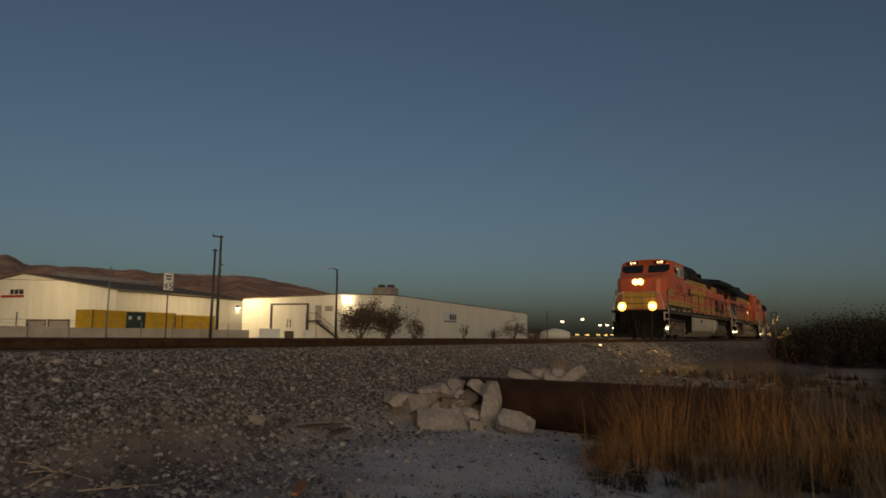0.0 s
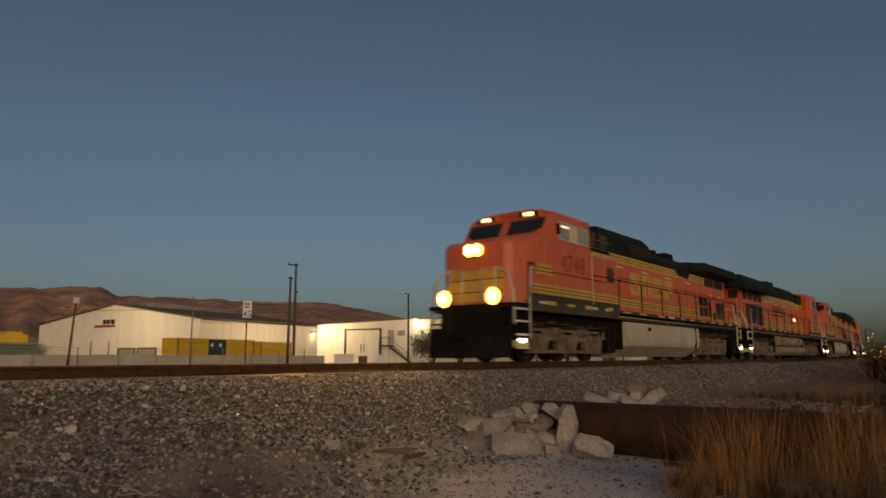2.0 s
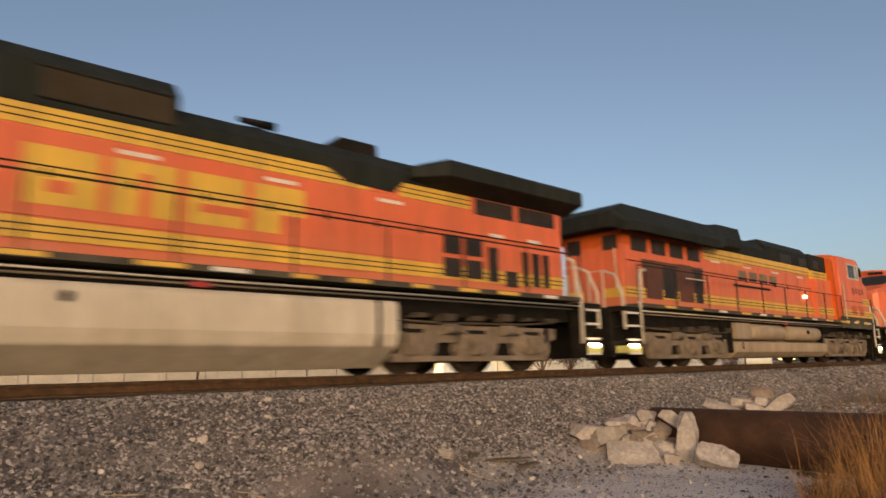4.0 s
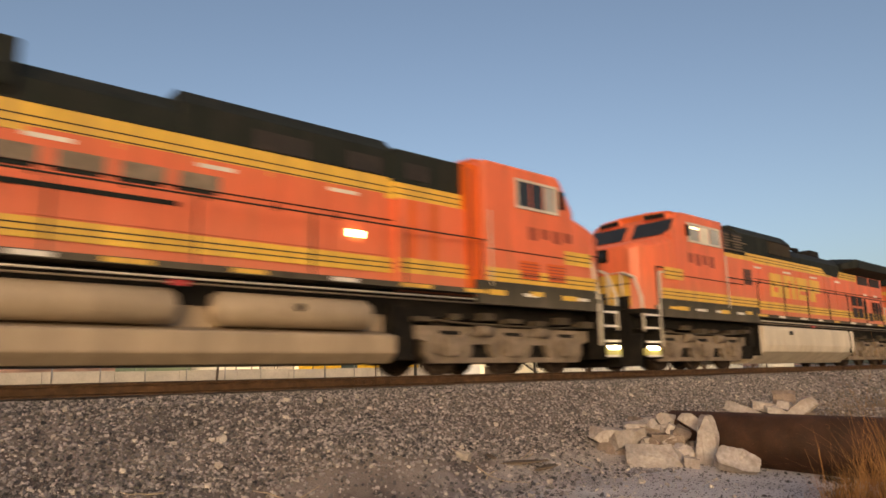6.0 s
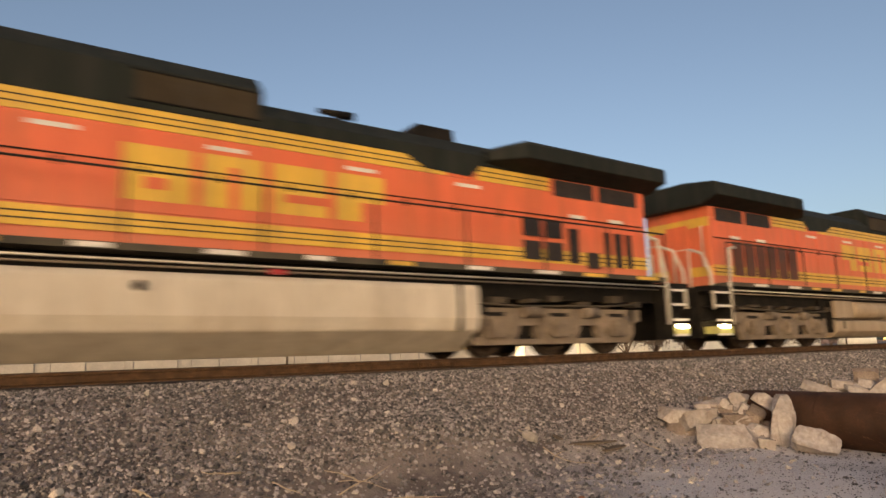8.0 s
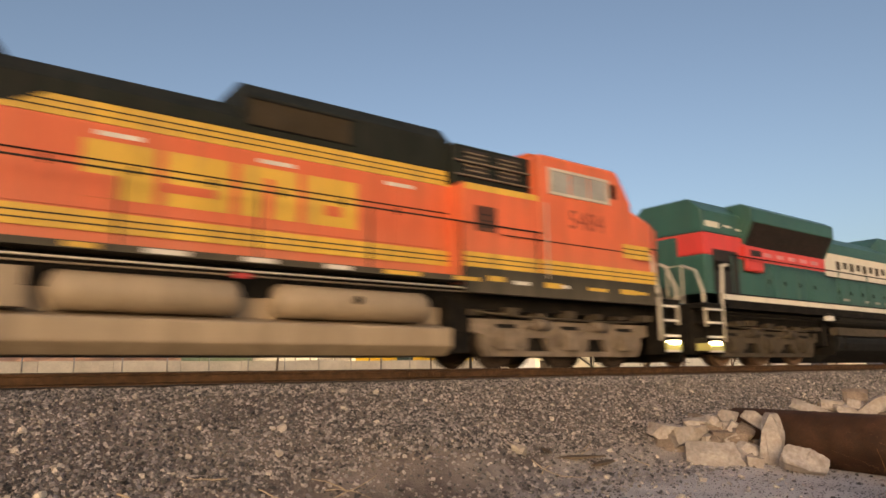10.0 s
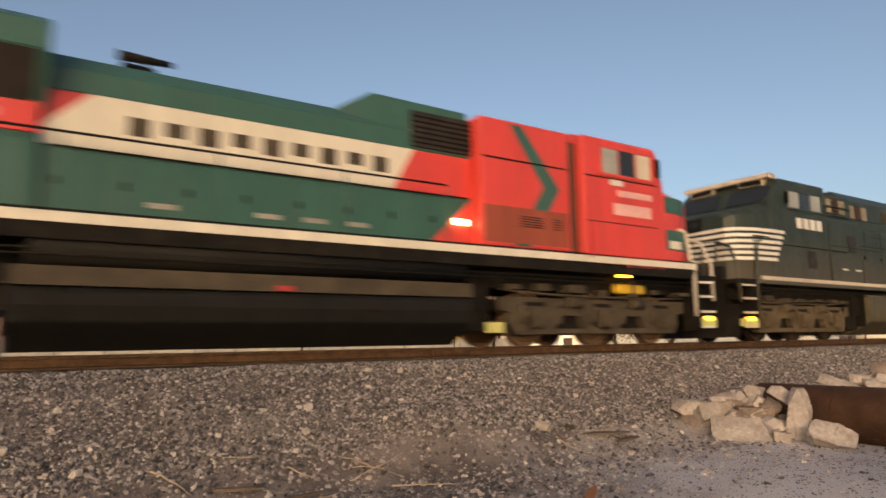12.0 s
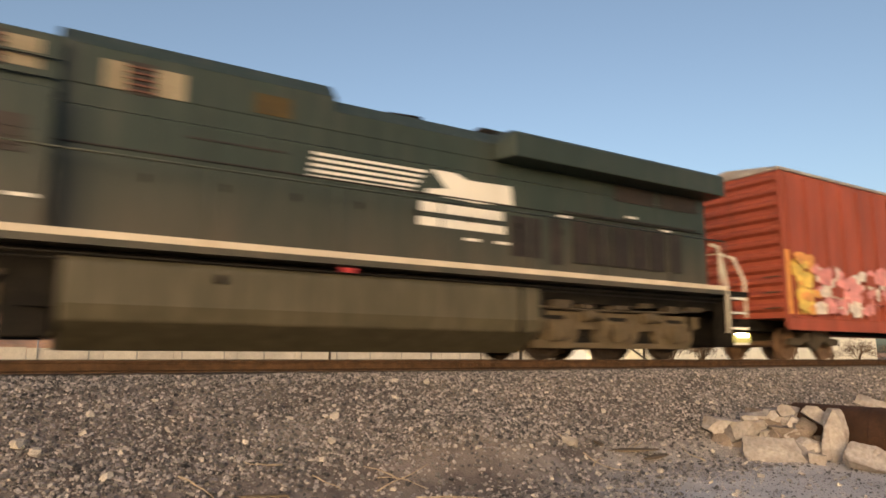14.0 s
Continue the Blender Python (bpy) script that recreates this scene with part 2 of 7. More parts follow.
class Solid:
    """Gathers corners and faces of one mesh."""

    def __init__(self):
        self.v, self.f, self.s, self.starts = [], [], [], []

    def add(self, v, f, smooth=False):
        n = len(self.v)
        self.starts.append(n)
        self.v += [tuple(p) for p in v]
        self.f += [tuple(i + n for i in q) for q in f]
        self.s += [smooth] * len(f)
        return self

    def box(self, x0, x1, y0, y1, z0, z1):
        v = [(x, y, z) for x in (x0, x1) for y in (y0, y1) for z in (z0, z1)]
        return self.add(v, [(0, 1, 3, 2), (4, 6, 7, 5), (0, 4, 5, 1), (2, 3, 7, 6), (0, 2, 6, 4), (1, 5, 7, 3)])

    def loft(self, rings, cap=True, smooth=False):
        """Rings of equally many corners, joined one to the next."""
        m = len(rings[0])
        v = [p for r in rings for p in r]
        f = []
        for i in range(len(rings) - 1):
            for j in range(m):
                a, b = i * m + j, i * m + (j + 1) % m
                f.append((a, b, b + m, a + m))
        self.add(v, f, smooth)
        if cap:
            n = len(self.v) - len(v)
            self.f += [tuple(n + j for j in range(m))[::-1], tuple(n + (len(rings) - 1) * m + j for j in range(m))]
            self.s += [False, False]
        return self

    def extrude_x(self, poly, x0, x1):
        """A cross-section of (y, z) along x."""
        return self.loft([[(x0, y, z) for y, z in poly], [(x1, y, z) for y, z in poly]])

    def extrude_y(self, poly, y0, y1):
        """A side outline of (x, z) across y."""
        return self.loft([[(x, y0, z) for x, z in poly], [(x, y1, z) for x, z in poly]])

    def extrude_z(self, poly, z0, z1):
        return self.loft([[(x, y, z0) for x, y in poly], [(x, y, z1) for x, y in poly]])

    def tube(self, pts, r, seg=6, r1=None):
        pts = [Vector(p) for p in pts]
        rings = []
        for i, p in enumerate(pts):
            d = (pts[min(i + 1, len(pts) - 1)] - pts[max(i - 1, 0)]).normalized()
            u = d.orthogonal().normalized() if i == 0 else (u - d * u.dot(d)).normalized()
            w = d.cross(u)
            rr = r if r1 is None else r + (r1 - r) * i / (len(pts) - 1)
            rings.append([p + (u * math.cos(k * math.tau / seg) + w * math.sin(k * math.tau / seg)) * rr for k in range(seg)])
        return self.loft(rings, smooth=True)

    def mesh(self, name, material):
        me = bpy.data.meshes.new(name)
        me.from_pydata(self.v, [], self.f)
        me.polygons.foreach_set("use_smooth", self.s)
        bm = bmesh.new()
        bm.from_mesh(me)
        bmesh.ops.recalc_face_normals(bm, faces=bm.faces)
        bm.to_mesh(me)
        bm.free()
        me.materials.append(material)
        return me


SINGLES = {"spring", "bolster", "stair_tread", "rib", "upper_gear", "marker", "skirt_marker", "vent_slat", "louvre_rail", "insulator", "sticker", "sign_bar", "handle", "number_bar",
           "emblem_gap", "emblem_block", "rear_marking", "class_bar", "nose_patch", "lettering_bar", "pinstripe", "nose_line", "rear_lamp", "rear_grab",
           "fan_housing", "vessel", "side_sill", "corner_post", "jumper_hose", "fence_wire", "end_rib", "emblem_bar", "brake_cylinder", "bar", "horn", "floor_beam"}


def part(name, solid, material, parent, label="", bevel=0.0):
    if name in SINGLES and len(solid.starts) > 1:
        ends = solid.starts[1:] + [len(solid.v)]
        for a, b in zip(solid.starts, ends):
            one = Solid()
            keep = [(f, s) for f, s in zip(solid.f, solid.s) if a <= f[0] < b]
            one.v, one.f, one.s, one.starts = solid.v[a:b], [tuple(i - a for i in f) for f, _ in keep], [s for _, s in keep], [0]
            last = part(name, one, material, parent, label, bevel)
        return last
    ob = new(name, solid.mesh(name, material))
    ob.parent = parent
    if label:
        ob["label"] = label
    if bevel:
        add_bevel(ob, bevel)
    return ob


def add_bevel(ob, w):
    b = ob.modifiers.new("edge", "BEVEL")
    b.width, b.segments, b.limit_method, b.angle_limit = w, 2, "ANGLE", radians(35)


def thing(name, solid, material, label, category, group="", kind="", bevel=0.0):
    ob = new(name, solid.mesh(name, material))
    if bevel:
        add_bevel(ob, bevel)
    return tagged(ob, label, category, group, kind)


def empty(name, label, category, group="", kind=""):
    return tagged(new(name), label, category, group, kind)


def lettering(name, body, size, material, parent, m, label=""):
    """Letters of the built-in font as a thin mesh, upright in the plane of m."""
    cu = bpy.data.curves.new(name, "FONT")
    cu.body, cu.size, cu.extrude, cu.align_x, cu.resolution_u = body, size, 0.004, "CENTER", 2
    tmp = bpy.data.objects.new(name, cu)
    scene.collection.objects.link(tmp)
    bpy.context.view_layer.update()
    me = bpy.data.meshes.new_from_object(tmp.evaluated_get(bpy.context.evaluated_depsgraph_get()))
    bpy.data.objects.remove(tmp)
    me.materials.clear()
    me.materials.append(material)
    me.transform(m)
    ob = new(name, me)
    ob.parent = parent
    if label:
        ob["label"] = label
    return ob


def lump(rng, sx, sy, sz, flat=0.78):
    """A broken stone: a hull of random points, with chipped flat faces."""
    bm = bmesh.new()
    for _ in range(34):
        d = Vector((rng.gauss(0, 1), rng.gauss(0, 1), rng.gauss(0, 1))).normalized() * rng.uniform(0.86, 1.0)
        d = Vector([math.copysign(min(abs(c) * 1.25, flat + 0.06 * rng.random()), c) for c in d])
        bm.verts.new((d.x * sx, d.y * sy, d.z * sz))
    res = bmesh.ops.convex_hull(bm, input=bm.verts)
    bmesh.ops.delete(bm, geom=list({g for g in res["geom_interior"] if isinstance(g, bmesh.types.BMVert)}), context="VERTS")
    if sx > 0.12:
        bmesh.ops.triangulate(bm, faces=bm.faces[:])
        for cuts in (1, 1):
            bmesh.ops.subdivide_edges(bm, edges=bm.edges[:], cuts=cuts)
        shift = Vector((sx * 31, sz * 17, rng.random() * 9))
        for v in bm.verts:
            q = v.co
            v.co += q.normalized() * (0.02 * noise.noise(q * 5.5 + shift) + 0.016 * noise.noise(q * 19 + shift))
    return bm


def bm_thing(name, bm, material, label, category, group="", kind="", m=None):
    me = bpy.data.meshes.new(name)
    bm.normal_update()
    bm.to_mesh(me)
    bm.free()
    me.materials.append(material)
    ob = new(name, me)
    if m is not None:
        ob.matrix_world = m
    return tagged(ob, label, category, group, kind)

# ---- ground ----
TRACK = 11.36           # y of the track's middle
GROUND = -1.45


def smooth01(v, a, b):
    t = min(max((v - a) / (b - a), 0.0), 1.0)
    return t * t * (3 - 2 * t)


def bend(x):
    """How far the track has curved away at x."""
    d = min(max(x - 45.0, 0.0), 400.0)
    return d * d / 1000.0 + max(x - 445.0, 0.0) * 0.8


def ground_z(x, y):
    """Height of the ground: bed of the track, its shoulders, the flat before and behind it, a washed-out gully at the pipe."""
    n = noise.noise(Vector((x * 0.5, y * 0.5, 3.1))) * 0.05 + noise.noise(Vector((x * 1.7, y * 1.7, 9.0))) * 0.025
    low = GROUND + 0.42 * smooth01(x, 11.6, 13.0) * (1 - 0.35 * smooth01(x, 16, 30))
    y -= bend(x)
    if y > TRACK:
        z = -0.22 - 0.35 * smooth01(y, 13.2, 15.5)
        return z + (n if y > 13.6 else 0)
    edge = 9.25 + 0.12 * noise.noise(Vector((x * 0.35, 0, 7)))
    slope = -0.22 - 0.08 * smooth01(10.3 - y, 0.0, 1.0) - max(edge - y, 0) * 0.47
    k = 0.12
    h = max(k - abs(slope - low), 0) / k
    z = max(slope, low) + h * h * k * 0.25
    heap = 0.28 * math.exp(-((x - 5.2) ** 2 / 1.6 + (y - 7.6) ** 2 / 0.5))
    gully = -0.1 * math.exp(-((x - 10.2) ** 2 / 1.2 + (y - 3.6) ** 2 / 2.5))
    mound = 0.5 * math.exp(-((x - 10.45) ** 2 / 0.38 + (y - 6.65) ** 2 / 0.5))
    return z + (n + heap + gully + mound if y < edge else n * 0.3)


def axis(fine0, fine1, step, far0, far1):
    a = list(np.arange(fine0, fine1 + 1e-6, step))
    s = step
    while a[-1] < far1:
        s *= 1.35
        a.append(a[-1] + s)
    s, left = step, [a[0]]
    while left[-1] > far0:
        s *= 1.35
        left.append(left[-1] - s)
    return left[::-1][:-1] + a


def ground_material():
    """Dark ballast by the track, brown earth below it, and a pale powdery washed patch before the pipe."""
    m = mat("gravelly_earth", (0.175, 0.142, 0.13), 0.95, var=0.4, dirt=(0.27, 0.225, 0.208), amount=0.8, scale=1.2, bump=0.9, fine=30)
    n, k = m.node_tree.nodes, m.node_tree.links
    p = n["Principled BSDF"]
    base = p.inputs["Base Color"].links[0].from_socket
    co = n.new("ShaderNodeTexCoord")
    nz = n.new("ShaderNodeTexNoise")
    nz.inputs["Scale"].default_value, nz.inputs["Detail"].default_value = 0.9, 9.0
    k.new(co.outputs["Object"], nz.inputs["Vector"])

    def blob(cx, cy, rx, ry, soft):
        mp = n.new("ShaderNodeMapping")
        mp.inputs["Location"].default_value = (-cx / rx, -cy / ry, 0)
        mp.inputs["Scale"].default_value = (1 / rx, 1 / ry, 0)
        k.new(co.outputs["Object"], mp.inputs[0])
        ln = n.new("ShaderNodeVectorMath")
        ln.operation = "LENGTH"
        k.new(mp.outputs[0], ln.inputs[0])
        ad = n.new("ShaderNodeMath")
        ad.operation = "MULTIPLY_ADD"
        k.new(nz.outputs[0], ad.inputs[0])
        ad.inputs[1].default_value = 1.7
        k.new(ln.outputs["Value"], ad.inputs[2])
        r = n.new("ShaderNodeMapRange")
        r.inputs["From Min"].default_value, r.inputs["From Max"].default_value = 1.7, 1.7 + soft
        r.inputs["To Min"].default_value, r.inputs["To Max"].default_value = 1.0, 0.0
        k.new(ad.outputs[0], r.inputs[0])
        return r.outputs[0]

    for cx, cy, rx, ry, c in ((19, 0.5, 12, 5.0, (0.085, 0.066, 0.046)), (8.4, 4.0, 2.9, 2.2, (0.62, 0.575, 0.56)), (27, 1.0, 7, 0.7, (0.27, 0.21, 0.17)), (45, 40, 80, 22, (0.33, 0.28, 0.23))):
        x = n.new("ShaderNodeMix")
        x.data_type = "RGBA"
        k.new(blob(cx, cy, rx, ry, 0.7), x.inputs[0])
        k.new(base, x.inputs[6])
        x.inputs[7].default_value = (*c, 1)
        base = x.outputs[2]
    k.new(base, p.inputs["Base Color"])
    return m


xs = axis(-4.0, 30.0, 0.16, -1500, 3000)
ys = axis(2.0, 10.6, 0.14, -1500, 3000)
gv = [(x, y, ground_z(x, y)) for y in ys for x in xs]
W = len(xs)
gf = [(j * W + i, j * W + i + 1, (j + 1) * W + i + 1, (j + 1) * W + i) for j in range(len(ys) - 1) for i in range(W - 1)]
gs = Solid()
gs.v, gs.f, gs.s = gv, gf, [True] * len(gf)
ground = thing("ground", gs, ground_material(), "brown gravelly earth with a pale powdery wash and track bed", "ground", kind="structure")


def scatter_stones(name, material, count, region, size, seed, label):
    """Many small broken stones lying on the ground, one mesh."""
    rng = np.random.default_rng(seed)
    cube = np.array([(x, y, z) for x in (-1, 1) for y in (-1, 1) for z in (-1, 1)], float)
    quads = np.array([(0, 1, 3, 2), (4, 6, 7, 5), (0, 4, 5, 1), (2, 3, 7, 6), (0, 2, 6, 4), (1, 5, 7, 3)])
    vs, fs = [], []
    for i in range(count):
        x, y = region(rng)
        y += bend(x)
        s = size[0] + (size[1] - size[0]) * rng.random() ** 2
        c = cube * (0.55 + 0.45 * rng.random((8, 3))) * (s * rng.uniform(0.7, 1.3), s * rng.uniform(0.6, 1.0), s * rng.uniform(0.45, 0.8))
        a = Euler((rng.uniform(-0.7, 0.7), rng.uniform(-0.7, 0.7), rng.uniform(0, 6.28))).to_matrix()
        vs.append(c @ np.array(a).T + (x, y, ground_z(x, y) + s * 0.25))
        fs.append(quads + 8 * i)
    me = bpy.data.meshes.new(name)
    me.from_pydata(np.concatenate(vs).tolist(), [], np.concatenate(fs).tolist())
    me.materials.append(material)
    return tagged(new(name, me), label, "gravel", kind="stuff")


scatter_stones("ballast", stone_mix, 74000, lambda r: (r.uniform(-3, 24), r.uniform(7.3, 10.5)), (0.010, 0.030), 1,
               "grey and brown crushed stone ballast on the track shoulder")
scatter_stones("ballast", stone_mix, 9000, lambda r: (r.uniform(24, 70), r.uniform(7.6, 10.4)), (0.025, 0.05), 2,
               "grey and brown crushed stone ballast along the track")


def off_pale(r):
    while True:
        x, y = r.uniform(-3, 20), 7.8 - 5.5 * r.random() ** 1.5
        d = ((x - 8.3) / 3.2) ** 2 + ((y - 3.8) / 2.2) ** 2
        if d > 1 or r.random() < 0.05 + 0.3 * d * d:
            return x, y


scatter_stones("gravel", stone_mix, 25000, off_pale, (0.01, 0.035), 3,
               "loose brown gravel strewn over the earth")
# real pale pebbles, with extra ones that imitate headlamp glints
scatter_stones("gravel", stone_pale, 1000, lambda r: (r.uniform(-2, 22), r.uniform(4.5, 10.0)), (0.014, 0.045), 4,
               "pale pebbles among the ballast, some standing in for glints")

scatter_stones("gravel", stone_mix, 9000, lambda r: (r.uniform(3.5, 10.8), r.uniform(2.2, 6.4)), (0.004, 0.014), 12,
               "fine grit strewn over the pale ground")

# ---- track ----
track = empty("track", "rusty single railway track on stone ballast", "railway track", kind="structure")
RAIL = [(-0.075, -0.175), (0.075, -0.175), (0.075, -0.16), (0.012, -0.135), (0.012, -0.045), (0.037, -0.035), (0.037, -0.006), (0.028, 0.0),
        (-0.028, 0.0), (-0.037, -0.006), (-0.037, -0.035), (-0.012, -0.045), (-0.012, -0.135), (-0.075, -0.16)]
for y in (TRACK - 0.755, TRACK + 0.755):
    stations = [-400, 0, 45] + [45 + 8 * k for k in range(1, 51)] + [700]
    part("rail", Solid().loft([[(x, y + a + bend(x), z) for a, z in RAIL] for x in stations]), rust_steel, track, "rust-brown steel rail")
    part("rail_head", Solid().loft([[(x, y + bend(x) + a, z) for a, z in ((-0.026, -0.002), (0.026, -0.002), (0.026, 0.0025), (-0.026, 0.0025))] for x in stations]), rail_head, track, "worn bright running surface")
for x in (7.42, 31.0):
    y = TRACK - 0.755
    bar = part("joint_bar", Solid().box(x - 0.45, x + 0.45, y - 0.05, y - 0.014, -0.13, -0.045), rust_steel, track, "bolted rusty joint bar", 0.006)
    for i in range(6):
        part("bolt", Solid().tube([(x - 0.37 + 0.148 * i, y - 0.05, -0.09), (x - 0.37 + 0.148 * i, y - 0.085, -0.09)], 0.019, 6), rust_steel, bar)
tie = Solid().box(-0.115, 0.115, TRACK - 1.3, TRACK + 1.3, -0.40, -0.232).mesh("sleeper", wood_grey)
for i in range(150):
    s = new("sleeper", tie)
    s.parent, s.location.x = track, -6 + i * 0.5
    s.location.y = bend(s.location.x)

# ---- rubble and pipe ----
rng = random.Random(11)


def broken_slab(rg, w, h, d, cuts=9):
    """A broken piece of concrete slab: a block split along uneven planes, its faces rough and chipped."""
    bm = bmesh.new()
    bmesh.ops.create_cube(bm, size=1.0)
    for v in bm.verts:
        v.co = Vector((v.co.x * w * rg.uniform(0.9, 1.08), v.co.y * d * rg.uniform(0.85, 1.1), v.co.z * h * rg.uniform(0.9, 1.1)))
    for _ in range(cuts):
        n = Vector((rg.gauss(0, 1) / w, rg.gauss(0, 0.7) / d, rg.gauss(0, 1) / h)).normalized()
        reach = max(v.co.dot(n) for v in bm.verts)
        bmesh.ops.bisect_plane(bm, geom=bm.verts[:] + bm.edges[:] + bm.faces[:], plane_co=n * reach * rg.uniform(0.64, 0.92), plane_no=n, clear_outer=True)
        bmesh.ops.holes_fill(bm, edges=bm.edges[:], sides=0)
    bmesh.ops.triangulate(bm, faces=bm.faces[:])
    for _ in range(3 if w > 0.25 else 1):
        bmesh.ops.subdivide_edges(bm, edges=bm.edges[:], cuts=1)
    shift = Vector((w * 31, h * 17, rg.random() * 9))
    for v in bm.verts:
        q = v.co
        v.co += q.normalized() * (0.03 * noise.noise(q * 6 + shift) + 0.016 * noise.noise(q * 21 + shift)) * min(1.0, 2.5 * min(w, h))
    bmesh.ops.recalc_face_normals(bm, faces=bm.faces[:])
    return bm


def rubble(x, y, z, w, h, d, tip=0, roll=0, turn=-58, material=None, label="broken pale concrete chunk in the rubble heap", group="rubble at the pipe"):
    """Width along the heap, height and depth of a chunk; tip leans it back, roll tilts it sideways."""
    return bm_thing("concrete_chunk", broken_slab(rng, w * 1.12, h * 1.12, d, 7 if w < 0.25 else 14), material or concrete, label, "rubble", group, m=pose(x, y, z, tip, roll, turn))


rubble(9.78, 6.22, -1.36, 0.86, 0.38, 0.34, -34, 4, label="large broken concrete slab leaning at the heap's foot")
rubble(9.88, 7.08, -1.05, 0.74, 0.24, 0.45, 0, 3, label="flat pale concrete slab on the heap")
rubble(9.88, 6.80, -1.10, 0.56, 0.25, 0.4, -14, -14, label="flat pale concrete slab on the heap")
rubble(10.36, 6.92, -0.93, 0.44, 0.2, 0.4, 0, -10)
rubble(10.62, 6.52, -0.79, 0.3, 0.17, 0.26, -6, 8)
rubble(10.52, 6.50, -0.95, 0.27, 0.16, 0.3, 0, -4)
rubble(10.74, 6.88, -0.83, 0.24, 0.11, 0.24, 0, -6)
rubble(10.60, 6.02, -0.83, 0.42, 0.17, 0.2, -8, 38, label="narrow concrete piece leaning on the pipe")
rubble(10.33, 5.66, -1.14, 0.30, 0.80, 0.26, -6, 8, label="upright jagged concrete slab in the rubble heap")
rubble(10.22, 5.16, -1.35, 0.56, 0.3, 0.34, -34, 24, label="tilted concrete slab beside the pipe")
rubble(10.16, 5.98, -1.23, 0.32, 0.22, 0.26, 0, 16)
rubble(9.74, 7.0, -1.36, 0.7, 0.4, 0.36, -20, 6, material=earthy, label="earth-covered concrete chunk at the heap's edge")
rubble(10.3, 6.35, -1.16, 0.5, 0.3, 0.5, 0, 0, material=earthy, label="earth-covered concrete chunk inside the heap")
rubble(10.45, 6.7, -1.06, 0.42, 0.26, 0.5, 0, 10, material=earthy, label="earth-covered concrete chunk inside the heap")
rubble(10.38, 6.12, -1.0, 0.26, 0.2, 0.26, 10, 24, material=earthy)
rubble(10.08, 6.66, -1.22, 0.3, 0.16, 0.26, 10, -10)
rubble(10.02, 6.5, -1.16, 0.24, 0.14, 0.2, 10, 20)
rubble(10.2, 6.22, -1.12, 0.2, 0.18, 0.2, 10, -30)
rubble(10.42, 6.28, -0.96, 0.22, 0.16, 0.2, 0, 30)
rubble(10.6, 6.72, -0.84, 0.2, 0.14, 0.2, 0, -14)
rubble(9.92, 5.72, -1.36, 0.2, 0.14, 0.2, 10, 10)
rubble(10.8, 7.2, -0.92, 0.34, 0.2, 0.3, 0, 8, material=earthy)
for i in range(60):
    x, y = rng.uniform(9.75, 10.8), rng.uniform(5.7, 7.5)
    k = rng.uniform(0.05, 0.13) if i % 4 else rng.uniform(0.12, 0.2)
    rubble(x, y, ground_z(x, y) + k * 0.3, k, k * 0.8, k * 0.8, rng.uniform(0, 90), rng.uniform(0, 90), rng.uniform(0, 180), earthy if i % 3 == 0 else None, "fist-sized concrete fragment in the rubble")
for x, y, z, w, h, roll, m in ((12.22, 5.93, -0.72, 0.6, 0.17, 22, concrete), (12.40, 5.70, -0.63, 0.36, 0.16, 12, concrete), (12.42, 5.46, -0.73, 0.4, 0.18, 30, concrete), (12.6, 5.12, -0.67, 0.5, 0.24, -34, concrete),
                               (12.9, 5.5, -0.52, 0.34, 0.26, 0, earthy), (12.55, 5.3, -0.86, 0.7, 0.26, 0, earthy), (12.45, 5.75, -0.88, 0.6, 0.26, 0, earthy), (12.62, 5.38, -0.62, 0.24, 0.12, 10, concrete)):
    rubble(x, y, z, w, h, 0.34, 0, roll, -65, m, "pale broken concrete lying behind the pipe" if m is concrete else "earth-stained concrete lying behind the pipe", "rubble behind the pipe")

ring = lambda r, y: [(10.97 + r * math.cos(k * math.tau / 40), y, -1.09 + r * math.sin(k * math.tau / 40)) for k in range(40)]
pipe = Solid().loft([ring(0.43, 6.6), ring(0.43, 1.2), ring(0.405, 1.2), ring(0.405, 6.6), ring(0.43, 6.6)], cap=False, smooth=True)
culvert = thing("culvert_pipe", pipe, pipe_rust, "rusty brown steel culvert pipe beside the rubble", "pipe")
for y in (3.2, 5.3):
    part("weld_seam", Solid().loft([ring(0.428, y - 0.025), ring(0.437, y), ring(0.428, y + 0.025)], cap=False, smooth=True), pipe_rust, culvert, "raised weld seam round the pipe")

# single stones that stand out on the slope
for x, y, s in ((6.69, 7.35, 0.11), (3.55, 8.33, 0.07), (4.89, 9.21, 0.05), (5.41, 9.14, 0.05), (3.32, 7.83, 0.05), (4.32, 7.67, 0.04), (0.25, 7.96, 0.07), (0.10, 8.13, 0.07), (3.08, 7.53, 0.04), (6.14, 8.87, 0.04),
                (4.77, 8.04, 0.04), (0.76, 8.58, 0.05), (2.31, 7.95, 0.04), (0.85, 7.54, 0.06), (8.2, 8.2, 0.05), (7.4, 6.4, 0.05)):
    bm_thing("stone", lump(rng, s * 1.15, s * 0.9, s * 0.8), stone_pale, "smooth pale stone lying on the dark ballast", "stone", "pale stones on the slope",
             m=pose(x, y, ground_z(x, y) + s * 0.45, rng.uniform(-20, 20), rng.uniform(-20, 20), rng.uniform(0, 180)))
